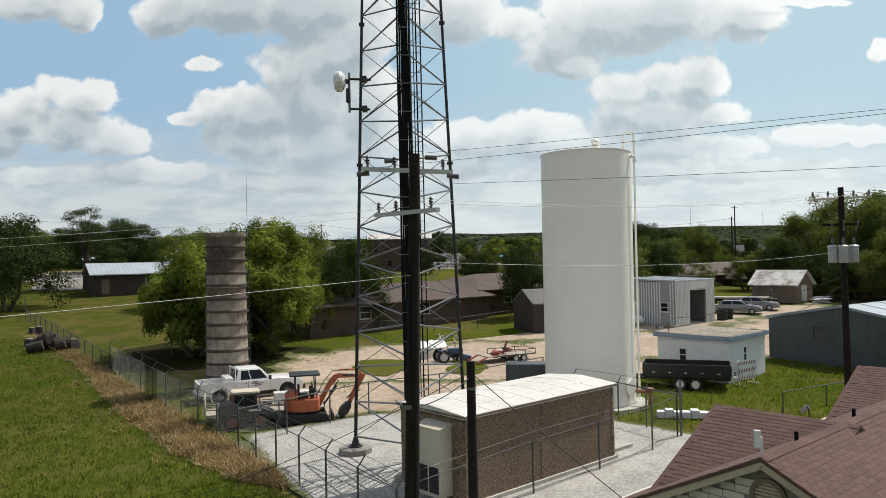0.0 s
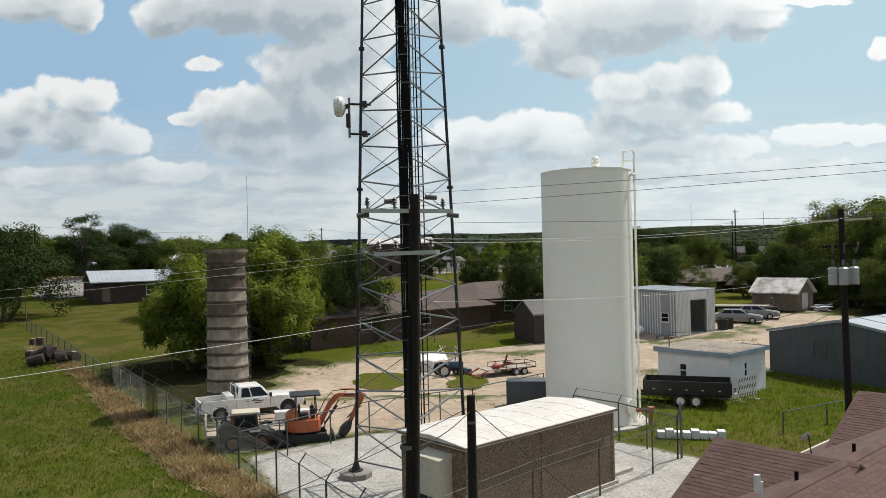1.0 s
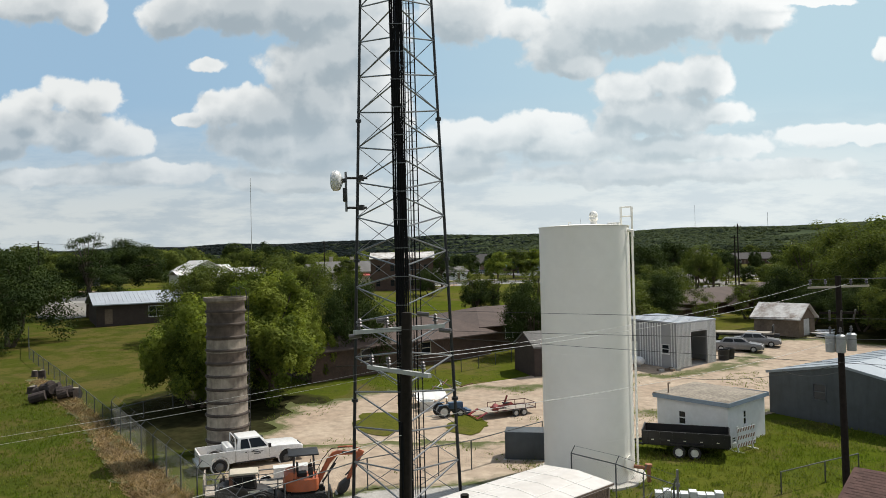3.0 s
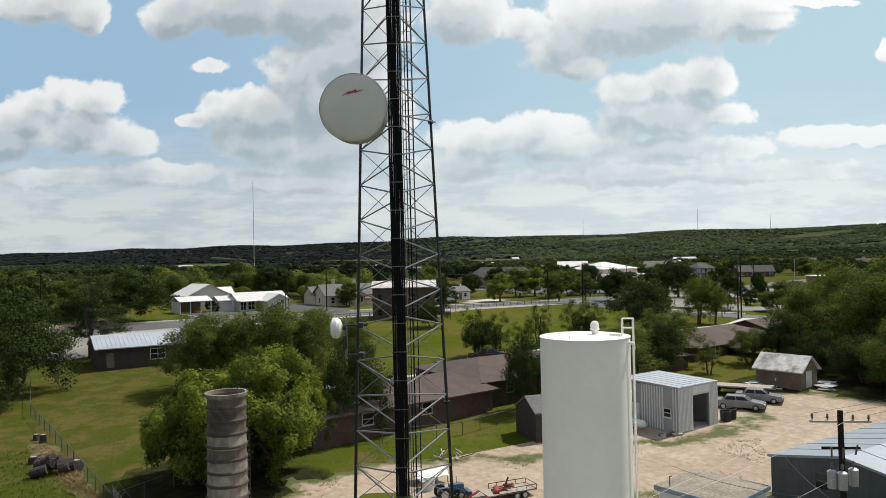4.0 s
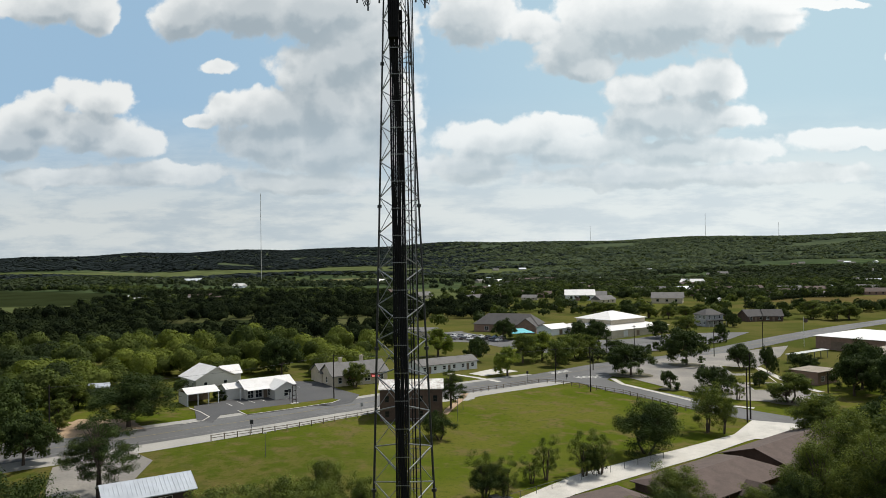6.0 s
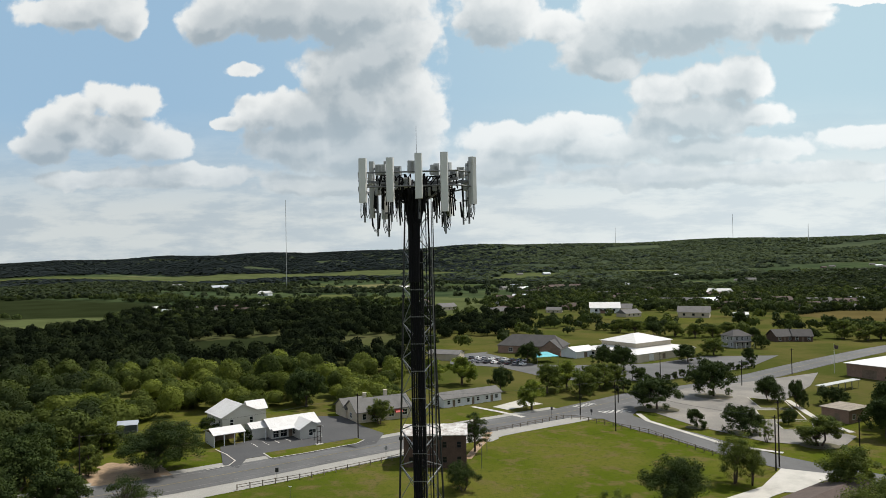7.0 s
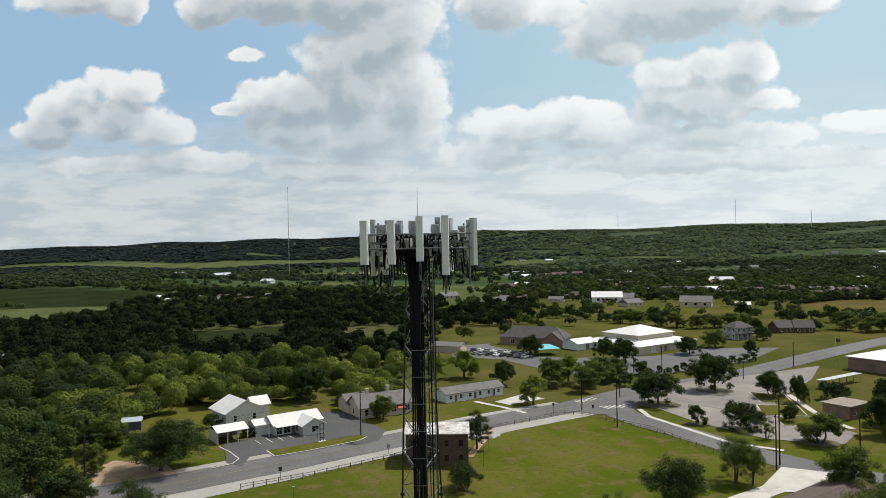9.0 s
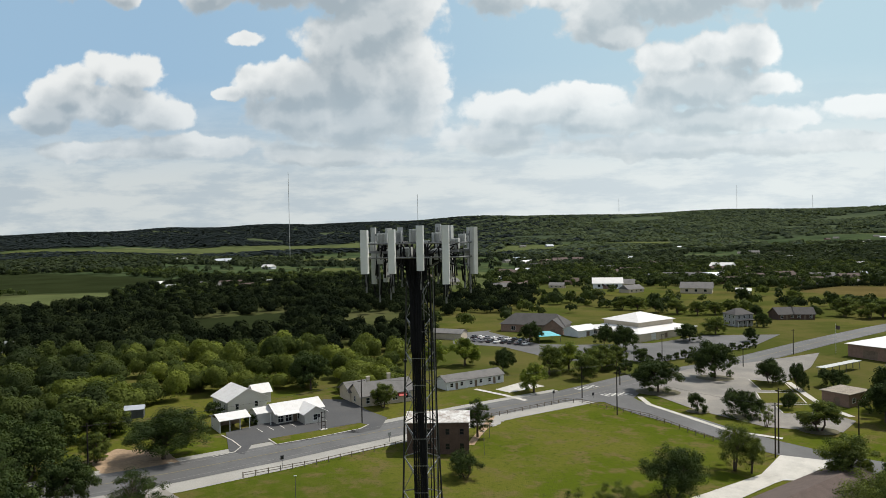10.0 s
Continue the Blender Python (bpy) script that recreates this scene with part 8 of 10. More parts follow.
def lay_shingles(roof, a, b, budget, seed, keep=None):
    ob, d, n = roof
    rs = random.Random(seed)
    along = (b - a)
    rows, cols = int(d.length / 0.15), int(along.length / 0.31)
    m = shingle_frame(along, d, n)
    if m.to_3x3().determinant() < 0:
        m.col[0][:3] = -along.normalized()
    rest, made = Geo(), 0
    for r in range(rows):
        for c in range(cols):
            p = a + along * ((c + 0.5 + 0.5 * (r % 2)) * 0.31 / along.length) + d.normalized() * (r * 0.15) + n * (-0.010 + rs.uniform(0, 0.004))
            if keep and not keep(p):
                continue
            mm = Matrix.Translation(p) @ m
            if made < budget and p.y < 19.4 and p.x < 10.6:
                s = new("shingle", SHINGLE)
                s.parent = ob
                s.matrix_basis = mm
                made += 1
            else:
                o = len(rest.v)
                rest.v += [tuple(mm @ Vector(q)) for q in ((-0.15, 0, 0.004), (0.15, 0, 0.004), (0.15, -0.16, 0.011), (-0.15, -0.16, 0.011), (0.15, -0.16, 0.0), (-0.15, -0.16, 0.0))]
                rest.f += [[o, o + 1, o + 2, o + 3], [o + 3, o + 2, o + 4, o + 5]]
    if rest.v:
        me = bpy.data.meshes.new("shingle_rest")
        me.from_pydata(rest.v, [], rest.f)
        me.materials.append(M["shingle_rest"])
        s = new("shingle_rest", me)
        s.parent = ob
        s["kind"] = "stuff"


for q in range(46):
    p = ridge_pt(-0.3 + q * 0.4)
    mm = Matrix.Translation(p + Vector((0, 0, 0.0)))
    cap = Geo()
    for s in (-1, 1):
        e = hv * (s * 0.16) + Vector((0, 0, -0.08))
        cap.add([p + Vector((0, 0, 0.012)), p + hu * 0.36 + Vector((0, 0, 0.03)), p + hu * 0.36 + e + Vector((0, 0, 0.03)), p + e + Vector((0, 0, 0.012))], [(0, 1, 2, 3)])
    part("ridge_cap", cap, M["shingle_near"], hs, smooth_angle=0)
# gable wall of white stone blocks, with a round louvred vent
gm = Matrix.Translation(HA) @ Matrix(((hv.x, hu.x, 0, 0), (hv.y, hu.y, 0, 0), (0, 0, 1, 0), (0, 0, 0, 1)))
half, eave = 4.9, RZ - 0.12 - 4.9 * PITCH
part("gable_wall", Geo().side([(-half, -0.4), (half, -0.4), (half, eave), (0, RZ - 0.12), (-half, eave)], 0.03, 0.25, gm), M["mortar"], hs, "pale mortar backing")
rs = random.Random(3)
stone_mesh = {}
for w in (0.34, 0.42, 0.5):
    stone_mesh[w] = Geo().box(-w / 2, 0, 0, w / 2, 0.05, 0.17).mesh("stone_block", M["stone_white"], bevel=0.012, smooth_angle=0)
for r in range(13):
    z = RZ - 0.42 - r * 0.19
    lim = min(half, (RZ - 0.2 - z - 0.17) / PITCH)
    x = -lim + rs.uniform(0, 0.2)
    while x < lim - 0.3:
        w = rs.choice((0.34, 0.42, 0.5))
        if math.hypot(x + w / 2 - 0.0, z + 0.08 - (RZ - 0.95)) > 0.46 and x + w < lim:
            s = new("stone_block", stone_mesh[w])
            s.parent = hs
            s.matrix_basis = gm @ Matrix.Translation((x + w / 2, -0.02 + rs.uniform(-0.008, 0.008), z))
        x += w + 0.02
vent = part("round_vent", Geo().lathe([(0.32, -0.05), (0.42, -0.05), (0.42, 0.06), (0.32, 0.06), (0.32, -0.05)], (0, 0, 0), 28, gm @ Matrix.Translation((0, 0, RZ - 0.95)) @ pose(0, 0, 0, 90, 0, 0)), M["barn_wood"], hs, "round brick-framed gable vent")
for q in range(8):
    z = -0.28 + q * 0.08
    w = math.sqrt(max(0.01, 0.32 ** 2 - z * z))
    part("slat", Geo().box(-w, -0.02, z - 0.012, w, 0.02, z + 0.03, gm @ Matrix.Translation((0, 0, RZ - 0.95)) @ pose(0, 0, 0, 0, 0, 0)), M["fascia"], vent)
for s in (-1, 1):
    a, b = gm @ Vector((0, -0.3, RZ - 0.02)), gm @ Vector((s * 6.1, -0.3, RZ - 0.02 - 6.1 * PITCH))
    part("rake_board", Geo().beam(a - Vector((0, 0, 0.13)), b - Vector((0, 0, 0.13)), 0.05, 0.22), M["fascia"], hs, "tan painted rake board")
for s in (-1, 1):
    p0 = HA + hv * (s * 4.9)
    part("side_wall", Geo().beam(p0 + Vector((0, 0, eave / 2 - 0.1)), p0 + hu * 19 + Vector((0, 0, eave / 2 - 0.1)), 0.2, eave + 0.4), M["stone_white"], hs)
for wa, wb_ in WINGS:
    for s in (-1, 1):
        p0 = wa + hu * (s * 3.6)
        p1 = wb_ + hu * (s * 3.6) + hv * 0.3
        part("wing_wall", Geo().beam(Vector((p0.x, p0.y, 0.7)), Vector((p1.x, p1.y, 0.7)), 0.2, 2.2), M["stone_white"], hs)
    e = wb_ + hv * 0.35
    gw = Matrix.Translation((e.x, e.y, 0)) @ Matrix(((hu.x, -hv.x, 0, 0), (hu.y, -hv.y, 0, 0), (0, 0, 1, 0), (0, 0, 0, 1)))
    part("wing_gable", Geo().side([(-3.6, -0.3), (3.6, -0.3), (3.6, RZ - 0.12 - 3.6 * PITCH), (0, RZ - 0.12), (-3.6, RZ - 0.12 - 3.6 * PITCH)], -0.1, 0.1, gw), M["stone_white"], hs)
for a_, h_, name_ in ((2.5, 0.24, "vent_pipe"), (6.2, 0.24, "vent_pipe")):
    p = ridge_pt(a_) - hv * 0.45 + Vector((0, 0, -0.24))
    part(name_, Geo().tube(p, p + Vector((0, 0, h_)), 0.05, n=10), M["cable_black"], hs)
p = ridge_pt(0.05) - hv * 0.15
part("roof_antenna", Geo().tube(p + Vector((0, 0, -0.2)), p + Vector((0, 0, 0.35)), 0.03).box(p.x - 0.16, p.y - 0.05, p.z + 0.12, p.x - 0.04, p.y + 0.05, p.z + 0.5), M["antenna_white"], hs, "small white antenna on the gable")
sd = thing("satellite_dish", "small white satellite dish on the brown roof", "satellite dish", 12.9, 25.7, 2.25, 200)
part("dish", Geo().lathe([(0, 0.0), (0.1, 0.015), (0.2, 0.06), (0.21, 0.05), (0.1, 0.0), (0, -0.015)], (0, 0, 0.25), 20, pose(0, 0, 0, 55, 0, 0)), M["antenna_white"], sd)
part("arm", Geo().path([(0, 0, -0.4), (0, -0.1, 0.2), (0, -0.15, 0.28)], 0.025), M["dark_metal"], sd)

# ---- vehicles ----
def wheel(parent, x, y, r=0.37, w=0.25, rim=None):
    hub = part("wheel", Geo().lathe([(r * 0.62, -w / 2), (r * 0.95, -w / 2), (r, -w / 2 + 0.04), (r, w / 2 - 0.04), (r * 0.95, w / 2), (r * 0.62, w / 2), (r * 0.62, -w / 2)], (0, 0, 0), 22, Matrix.Translation((x, y, r)) @ pose(0, 0, 0, 90, 0, 0)), M["rubber"], parent, "black rubber tyre")
    part("rim", Geo().lathe([(0, -w / 2 + 0.02), (r * 0.3, -w / 2 + 0.01), (r * 0.55, -w / 2 + 0.05), (r * 0.62, -w / 2), (r * 0.62, w / 2), (r * 0.55, w / 2 - 0.05), (r * 0.3, w / 2 - 0.01), (0, w / 2 - 0.02)], (0, 0, 0), 18, Matrix.Translation((x, y, r)) @ pose(0, 0, 0, 90, 0, 0)), rim or M["rim"], hub)


def cabin_geo(x0, x1, t0, t1, z0, z1, w0, w1):
    vs = [(x0, -w0, z0), (x1, -w0, z0), (x1, w0, z0), (x0, w0, z0), (t0, -w1, z1), (t1, -w1, z1), (t1, w1, z1), (t0, w1, z1)]
    return Geo().add(vs, [(3, 2, 1, 0), (4, 5, 6, 7), (0, 1, 5, 4), (1, 2, 6, 5), (2, 3, 7, 6), (3, 0, 4, 7)])


def glass_strip(ob, x0, x1, t0, t1, z0, z1, w0, w1, cuts):
    """Side windows, split at cuts, and front and rear screens, a hair outside the cabin."""
    f = lambda t, lo, hi: lo + (hi - lo) * t
    a, b = 0.12, 0.86
    for s in (-1, 1):
        for c0, c1 in zip(cuts, cuts[1:]):
            c0 += 0.02
            c1 -= 0.02
            pts = []
            for u, v in ((c0, a), (c1, a), (c1, b), (c0, b)):
                pts.append((f(u, f(v, x0, t0), f(v, x1, t1)), s * (f(v, w0, w1) + 0.012), f(v, z0, z1)))
            part("side_window", Geo().add(pts, [(0, 1, 2, 3)]), M["glass"], ob, smooth_angle=0)
    for xa, ta, sgn in ((x0, t0, -1), (x1, t1, 1)):
        pts = [(f(v, xa, ta) + sgn * 0.012, y * f(v, w0, w1) * 0.9, f(v, z0, z1)) for v, y in ((a, -1), (a, 1), (b, 1), (b, -1))]
        part("windscreen", Geo().add(pts, [(0, 1, 2, 3)]), M["glass"], ob, smooth_angle=0)


def sedan(x, y, turn, paint, label, L=4.7, group=""):
    ob = thing("car", label, "car", x, y, None, turn, group)
    h = L / 2
    prof = [(-h, 0.35), (-h + 0.03, 0.75), (-h + 0.12, 0.95), (-h + 1.0, 1.0), (h - 1.45, 0.98), (h - 0.2, 0.82), (h - 0.02, 0.62), (h, 0.35), (h - 0.4, 0.26), (-h + 0.4, 0.26)]
    part("body", Geo().side(prof, -0.86, 0.86), paint, ob, bevel=0.06)
    c = (-h + 0.75, h - 1.25, -h + 1.25, h - 2.05, 0.97, 1.42, 0.82, 0.62)
    part("cabin", cabin_geo(*c), paint, ob, bevel=0.05)
    glass_strip(ob, *c, (0.08, 0.5, 0.95))
    for sx in (-h + 0.95, h - 0.9):
        for sy in (-0.8, 0.8):
            wheel(ob, sx, sy, 0.32, 0.22)
    for s in (-0.6, 0.6):
        part("headlight", Geo().box(h - 0.1, s - 0.18, 0.6, h + 0.0, s + 0.18, 0.74), M["antenna_white"], ob)
        part("tail_light", Geo().box(-h - 0.0, s - 0.18, 0.7, -h + 0.08, s + 0.18, 0.86), M["paint_red"], ob)
    part("front_bumper", Geo().box(h - 0.06, -0.8, 0.32, h + 0.06, 0.8, 0.5), M["dark_metal"], ob)
    part("rear_bumper", Geo().box(-h - 0.06, -0.8, 0.34, -h + 0.06, 0.8, 0.52), M["dark_metal"], ob)
    return ob


def pickup(x, y, turn, paint, label, group="", z=None, extras=False):
    ob = thing("pickup_truck", label, "pickup truck", x, y, z, turn, group)
    hood = [(0.95, 0.55), (0.95, 1.18), (1.5, 1.2), (2.75, 1.12), (2.92, 1.0), (2.95, 0.55), (2.6, 0.45), (1.2, 0.45)]
    part("hood", Geo().side(hood, -0.95, 0.95), paint, ob, bevel=0.05)
    part("cab_lower", Geo().box(-1.0, -0.97, 0.5, 1.0, 0.97, 1.2), paint, ob, bevel=0.04)
    c = (-0.98, 1.08, -0.8, 0.45, 1.18, 1.86, 0.94, 0.74)
    part("cab", cabin_geo(*c), paint, ob, bevel=0.06)
    glass_strip(ob, *c, (0.10, 0.42, 0.92))
    for s in (-1, 1):
        part("bed_side", Geo().side([(-2.95, 0.55), (-2.95, 1.22), (-1.03, 1.22), (-1.03, 0.55), (-1.35, 0.5), (-1.5, 0.85), (-1.75, 0.98), (-2.05, 0.98), (-2.3, 0.85), (-2.42, 0.5)], s * 0.97, s * 0.9), paint, ob, smooth_angle=20)
        part("wheel_arch", Geo().lathe([(0.44, -0.03), (0.52, -0.03), (0.52, 0.03), (0.44, 0.03), (0.44, -0.03)], (0, 0, 0), 20, Matrix.Translation((-1.9, s * 0.97, 0.45)) @ pose(0, 0, 0, 90, 0, 0)), paint, ob)
        part("mirror", Geo().box(0.85, s * 1.02, 1.2, 0.98, s * 1.2, 1.42), M["dark_metal"], ob)
        part("headlight", Geo().box(2.86, s * 0.6 - 0.2, 0.82, 2.96, s * 0.6 + 0.2, 1.0), M["antenna_white"], ob)
        part("tail_light", Geo().box(-2.98, s * 0.88 - 0.07, 0.75, -2.9, s * 0.88 + 0.07, 1.1), M["paint_red"], ob)
        part("door_seam", Geo().box(0.93, s * 0.972, 0.6, 0.95, s * 0.976, 1.18).box(-0.32, s * 0.972, 0.6, -0.30, s * 0.976, 1.18), M["dark_metal"], ob)
        for sx in (-1.9, 1.95):
            wheel(ob, sx, s * 0.87, 0.4, 0.26, M["galvanised"])
        # No opening here: a black disc is painted shade for the arch.
        part("front_arch", Geo().lathe([(0, -0.004), (0.47, -0.004), (0.47, 0.004), (0, 0.004)], (0, 0, 0), 24, Matrix.Translation((1.95, s * 0.954, 0.47)) @ pose(0, 0, 0, 90, 0, 0)), M["black"], ob, "flat black disc for the shade inside the wheel arch")
        part("arch_lip", Geo().lathe([(0.47, -0.03), (0.53, -0.03), (0.53, 0.03), (0.47, 0.03), (0.47, -0.03)], (0, 0, 0), 24, Matrix.Translation((1.95, s * 0.955, 0.47)) @ pose(0, 0, 0, 90, 0, 0)), paint, ob)
        part("door_handle", Geo().box(-0.12, s * 0.99 - 0.015, 1.02, 0.06, s * 0.99 + 0.015, 1.06).box(-0.48, s * 0.99 - 0.015, 1.02, -0.38, s * 0.99 + 0.015, 1.06), M["dark_metal"], ob)
        part("sill_trim", Geo().box(-1.0, s * 0.975 - 0.008, 0.47, 1.3, s * 0.975 + 0.008, 0.55), M["dark_metal"], ob)
    part("bed_floor", Geo().box(-2.95, -0.9, 0.68, -1.03, 0.9, 0.74), M["plank_grey"], ob)
    part("tailgate", Geo().box(-3.0, -0.9, 0.6, -2.92, 0.9, 1.2), paint, ob)
    part("bulkhead", Geo().box(-1.08, -0.9, 0.6, -1.0, 0.9, 1.24), paint, ob)
    part("front_bumper", Geo().box(2.9, -0.95, 0.45, 3.06, 0.95, 0.68), M["dark_metal"], ob, bevel=0.03)
    part("rear_bumper", Geo().box(-3.12, -0.92, 0.48, -3.0, 0.92, 0.66), M["rim"], ob, bevel=0.02)
    part("grille", Geo().box(2.92, -0.4, 0.75, 2.965, 0.4, 1.02), M["black"], ob)
    if extras:
        part("tool_box", Geo().box(-1.5, -0.85, 1.0, -1.1, 0.85, 1.4), paint, ob, "white bed tool box", bevel=0.02)
        g = Geo().path([(-1.0, -0.85, 1.2), (-1.0, -0.8, 1.9), (-1.0, 0.8, 1.9), (-1.0, 0.85, 1.2)], 0.03)
        part("cab_guard", g, paint, ob)
        for q, (x0, w) in enumerate(((-0.05, 0.32), (0.06, 0.5), (0.02, 0.42))):
            part("door_lettering", Geo().box(x0, -0.982, 1.08 - q * 0.1, x0 + w, -0.978, 1.13 - q * 0.1), M["letter_dark"], ob, "dark unreadable lettering on the door")
    return ob


pickup(-11.5, 42.7, 27, M["paint_white"], "white extended-cab pickup truck parked by the silo", extras=True, z=0.06)
sedan(30.8, 76.5, -27, M["paint_silver"], "grey older sedan parked beside the metal shed", 5.0, "old cars by the shed")
sedan(33.9, 79.1, -27, M["paint_silver"], "silver sedan parked beside a flatbed", 4.8, "old cars by the shed")
pickup(6.0, 104.0, 28, M["paint_black"], "black pickup truck parked under trees by the lane")
sedan(-0.5, 97.5, 40, M["paint_red"], "small red car parked on the lane", 4.2)
LOT = "cars parked by the church"
rl = random.Random(4)
paints = [M["paint_black"], M["paint_silver"], M["paint_white"], M["paint_blue"], M["paint_black"], M["paint_silver"]]
for row in range(2):
    for q in range(9):
        p = paints[rl.randrange(6)]
        sedan(-5.5 + q * 2.9 + row * 2.0, 313 - q * 1.3 + row * 9 - 6, 62 + rl.uniform(-4, 4), p, {"paint_black": "black car in the church car park", "paint_silver": "silver car in the church car park", "paint_white": "white car in the church car park", "paint_blue": "blue car in the church car park"}[p.name], 4.5, LOT)

# black tandem dump trailer
dt = thing("dump_trailer", "black tandem-axle dump trailer standing on grass", "trailer", 14.3, 43.0, None, -20)
for name_, b in (("side_panel", (-2.4, -1.05, 0.75, 2.4, -0.98, 1.45)), ("side_panel", (-2.4, 0.98, 0.75, 2.4, 1.05, 1.45)), ("front_panel", (-2.45, -1.05, 0.75, -2.38, 1.05, 1.5)), ("tailgate", (2.38, -1.05, 0.75, 2.45, 1.05, 1.4)), ("bed_floor", (-2.4, -1.0, 0.70, 2.4, 1.0, 0.78))):
    part(name_, Geo().box(*b), M["trailer_black"], dt)
for q in range(7):
    for s in (-1, 1):
        part("side_post", Geo().box(-2.2 + q * 0.72, s * 1.05 if s > 0 else -1.11, 0.72, -2.12 + q * 0.72, s * 1.11 if s > 0 else -1.05, 1.42), M["trailer_black"], dt)
part("chassis", Geo().box(-2.4, -0.5, 0.5, 2.4, 0.5, 0.7), M["trailer_black"], dt)
part("drawbar", Geo().beam((-2.4, -0.6, 0.55), (-3.7, 0, 0.55), 0.1, 0.12).beam((-2.4, 0.6, 0.55), (-3.7, 0, 0.55), 0.1, 0.12).tube((-3.5, 0, 0.0), (-3.5, 0, 0.8), 0.05), M["trailer_black"], dt)
for sx in (-0.35, 0.5):
    for s in (-1.2, 1.2):
        wheel(dt, sx, s, 0.36, 0.24, M["antenna_white"])
for s in (-1.2, 1.2):
    part("mudguard", Geo().box(-0.85, s - 0.14, 0.76, 1.0, s + 0.14, 0.82), M["trailer_black"], dt)
for q in range(5):
    part("reflector", Geo().box(-1.9 + q * 0.9, -1.118, 0.95, -1.75 + q * 0.9, -1.112, 1.0), M["letter_pale"], dt)

# barricade with striped boards
bk = thing("road_barricade", "white barricade with faded diagonal stripes on the grass", "barricade", 17.95, 43.35, None, 35)
for s in (-0.75, 0.75):
    part("leg", Geo().box(s - 0.04, -0.04, 0, s + 0.04, 0.04, 1.5).box(s - 0.04, -0.4, 0, s + 0.04, 0.4, 0.06), M["window_frame"], bk)
for z in (0.4, 0.85, 1.3):
    b = part("board", Geo().box(-0.95, -0.065, z - 0.11, 0.95, -0.042, z + 0.11), M["window_frame"], bk)
    for q in range(7):
        x0 = -0.9 + q * 0.26
        part("stripe", Geo().side([(x0, z - 0.11), (x0 + 0.12, z - 0.11), (x0 + 0.24, z + 0.11), (x0 + 0.12, z + 0.11)], -0.070, -0.066), M["stripe_faded"], b)
st_ = thing("stacked_pallets", "white stacked boards lying behind the fence", "boards", 11.9, 35.3, None, -12)
for q in range(8):
    part("board", Geo().box(-1.6 + q * 0.4, -0.25, 0.04, -1.25 + q * 0.4, 0.25, 0.34 + 0.1 * (q % 3 == 1)), M["white_wall"], st_)

# open car hauler with a red implement
fl = thing("utility_trailer", "rusty red open utility trailer loaded with a red implement", "trailer", 4.5, 53.2, None, 24)
part("deck", Geo().box(-2.4, -1.0, 0.55, 2.4, 1.0, 0.63), M["plank_grey"], fl, "grey plank deck")
g = Geo()
for z in (0.63, 1.05):
    g.path([(2.4, -1.0, z), (-1.4, -1.0, z)], 0.035, 5).path([(2.4, 1.0, z), (-1.4, 1.0, z)], 0.035, 5).path([(2.4, -1.0, z), (2.4, 1.0, z)], 0.035, 5)
for x in (2.4, 1.4, 0.4, -0.6, -1.4):
    g.tube((x, -1.0, 0.55), (x, -1.0, 1.05), 0.03, n=5).tube((x, 1.0, 0.55), (x, 1.0, 1.05), 0.03, n=5)
part("rail_frame", g, M["rail_red"], fl, "rusty red rail")
part("ramp", Geo().beam((-2.4, -0.9, 0.6), (-3.4, -0.9, 0.15), 0.3, 0.06).beam((-2.4, 0.9, 0.6), (-3.4, 0.9, 0.15), 0.3, 0.06).beam((-3.3, -0.9, 0.18), (-3.3, 0.9, 0.18), 0.1, 0.06), M["paint_red"], fl)
for sx in (0.3, 1.1):
    for s in (-1.15, 1.15):
        wheel(fl, sx, s, 0.34, 0.22)
im = thing("red_implement", "bright red farm implement on the trailer deck", "implement", 4.2, 53.0, 0.78, 30)
part("frame", Geo().beam((-1.2, -0.4, 0.3), (1.2, 0.4, 0.5), 0.16, 0.16).beam((-1.0, 0.5, 0.3), (0.8, -0.5, 0.6), 0.12, 0.12).beam((0, 0, 0.2), (0.5, 0, 1.3), 0.12, 0.12), M["paint_red"], im)
part("drum", Geo().tube((-1.1, -0.5, 0.25), (-0.4, 0.6, 0.3), 0.28, n=14), M["paint_red"], im)
part("seat", Geo().box(0.1, -0.25, 0.6, 0.6, 0.25, 0.7), M["dark_metal"], im)

for small_ in (fl, im):
    small_.matrix_basis = small_.matrix_basis @ Matrix.Diagonal((0.82, 0.82, 0.82, 1))

# blue tractor
tr = thing("tractor", "small worn blue tractor with grey wheels", "tractor", -0.1, 53.6, None, 20)
part("bonnet", Geo().box(0.1, -0.3, 0.75, 1.5, 0.3, 1.35), M["paint_blue"], tr, bevel=0.06)
part("chassis", Geo().box(-0.8, -0.25, 0.5, 1.4, 0.25, 0.8), M["dark_metal"], tr)
part("seat", Geo().box(-0.65, -0.25, 0.9, -0.2, 0.25, 1.0).box(-0.7, -0.25, 0.9, -0.6, 0.25, 1.4), M["black"], tr)
for s in (-0.65, 0.65):
    wheel(tr, -0.6, s, 0.62, 0.34)
    wheel(tr, 1.1, s * 0.9, 0.38, 0.22)
    part("mudguard", Geo().box(-1.1, s - 0.18, 1.22, -0.1, s + 0.18, 1.28), M["paint_blue"], tr)
part("steering_wheel", Geo().lathe([(0.16, -0.015), (0.19, 0.0), (0.16, 0.015)], (0, 0, 0), 16, Matrix.Translation((0.0, 0, 1.5)) @ pose(0, 0, 0, 0, -35, 0)).tube((0.15, 0, 1.2), (0.0, 0, 1.5), 0.02), M["black"], tr)
part("exhaust", Geo().tube((0.9, 0.15, 1.3), (0.9, 0.15, 2.0), 0.035), M["dark_metal"], tr)
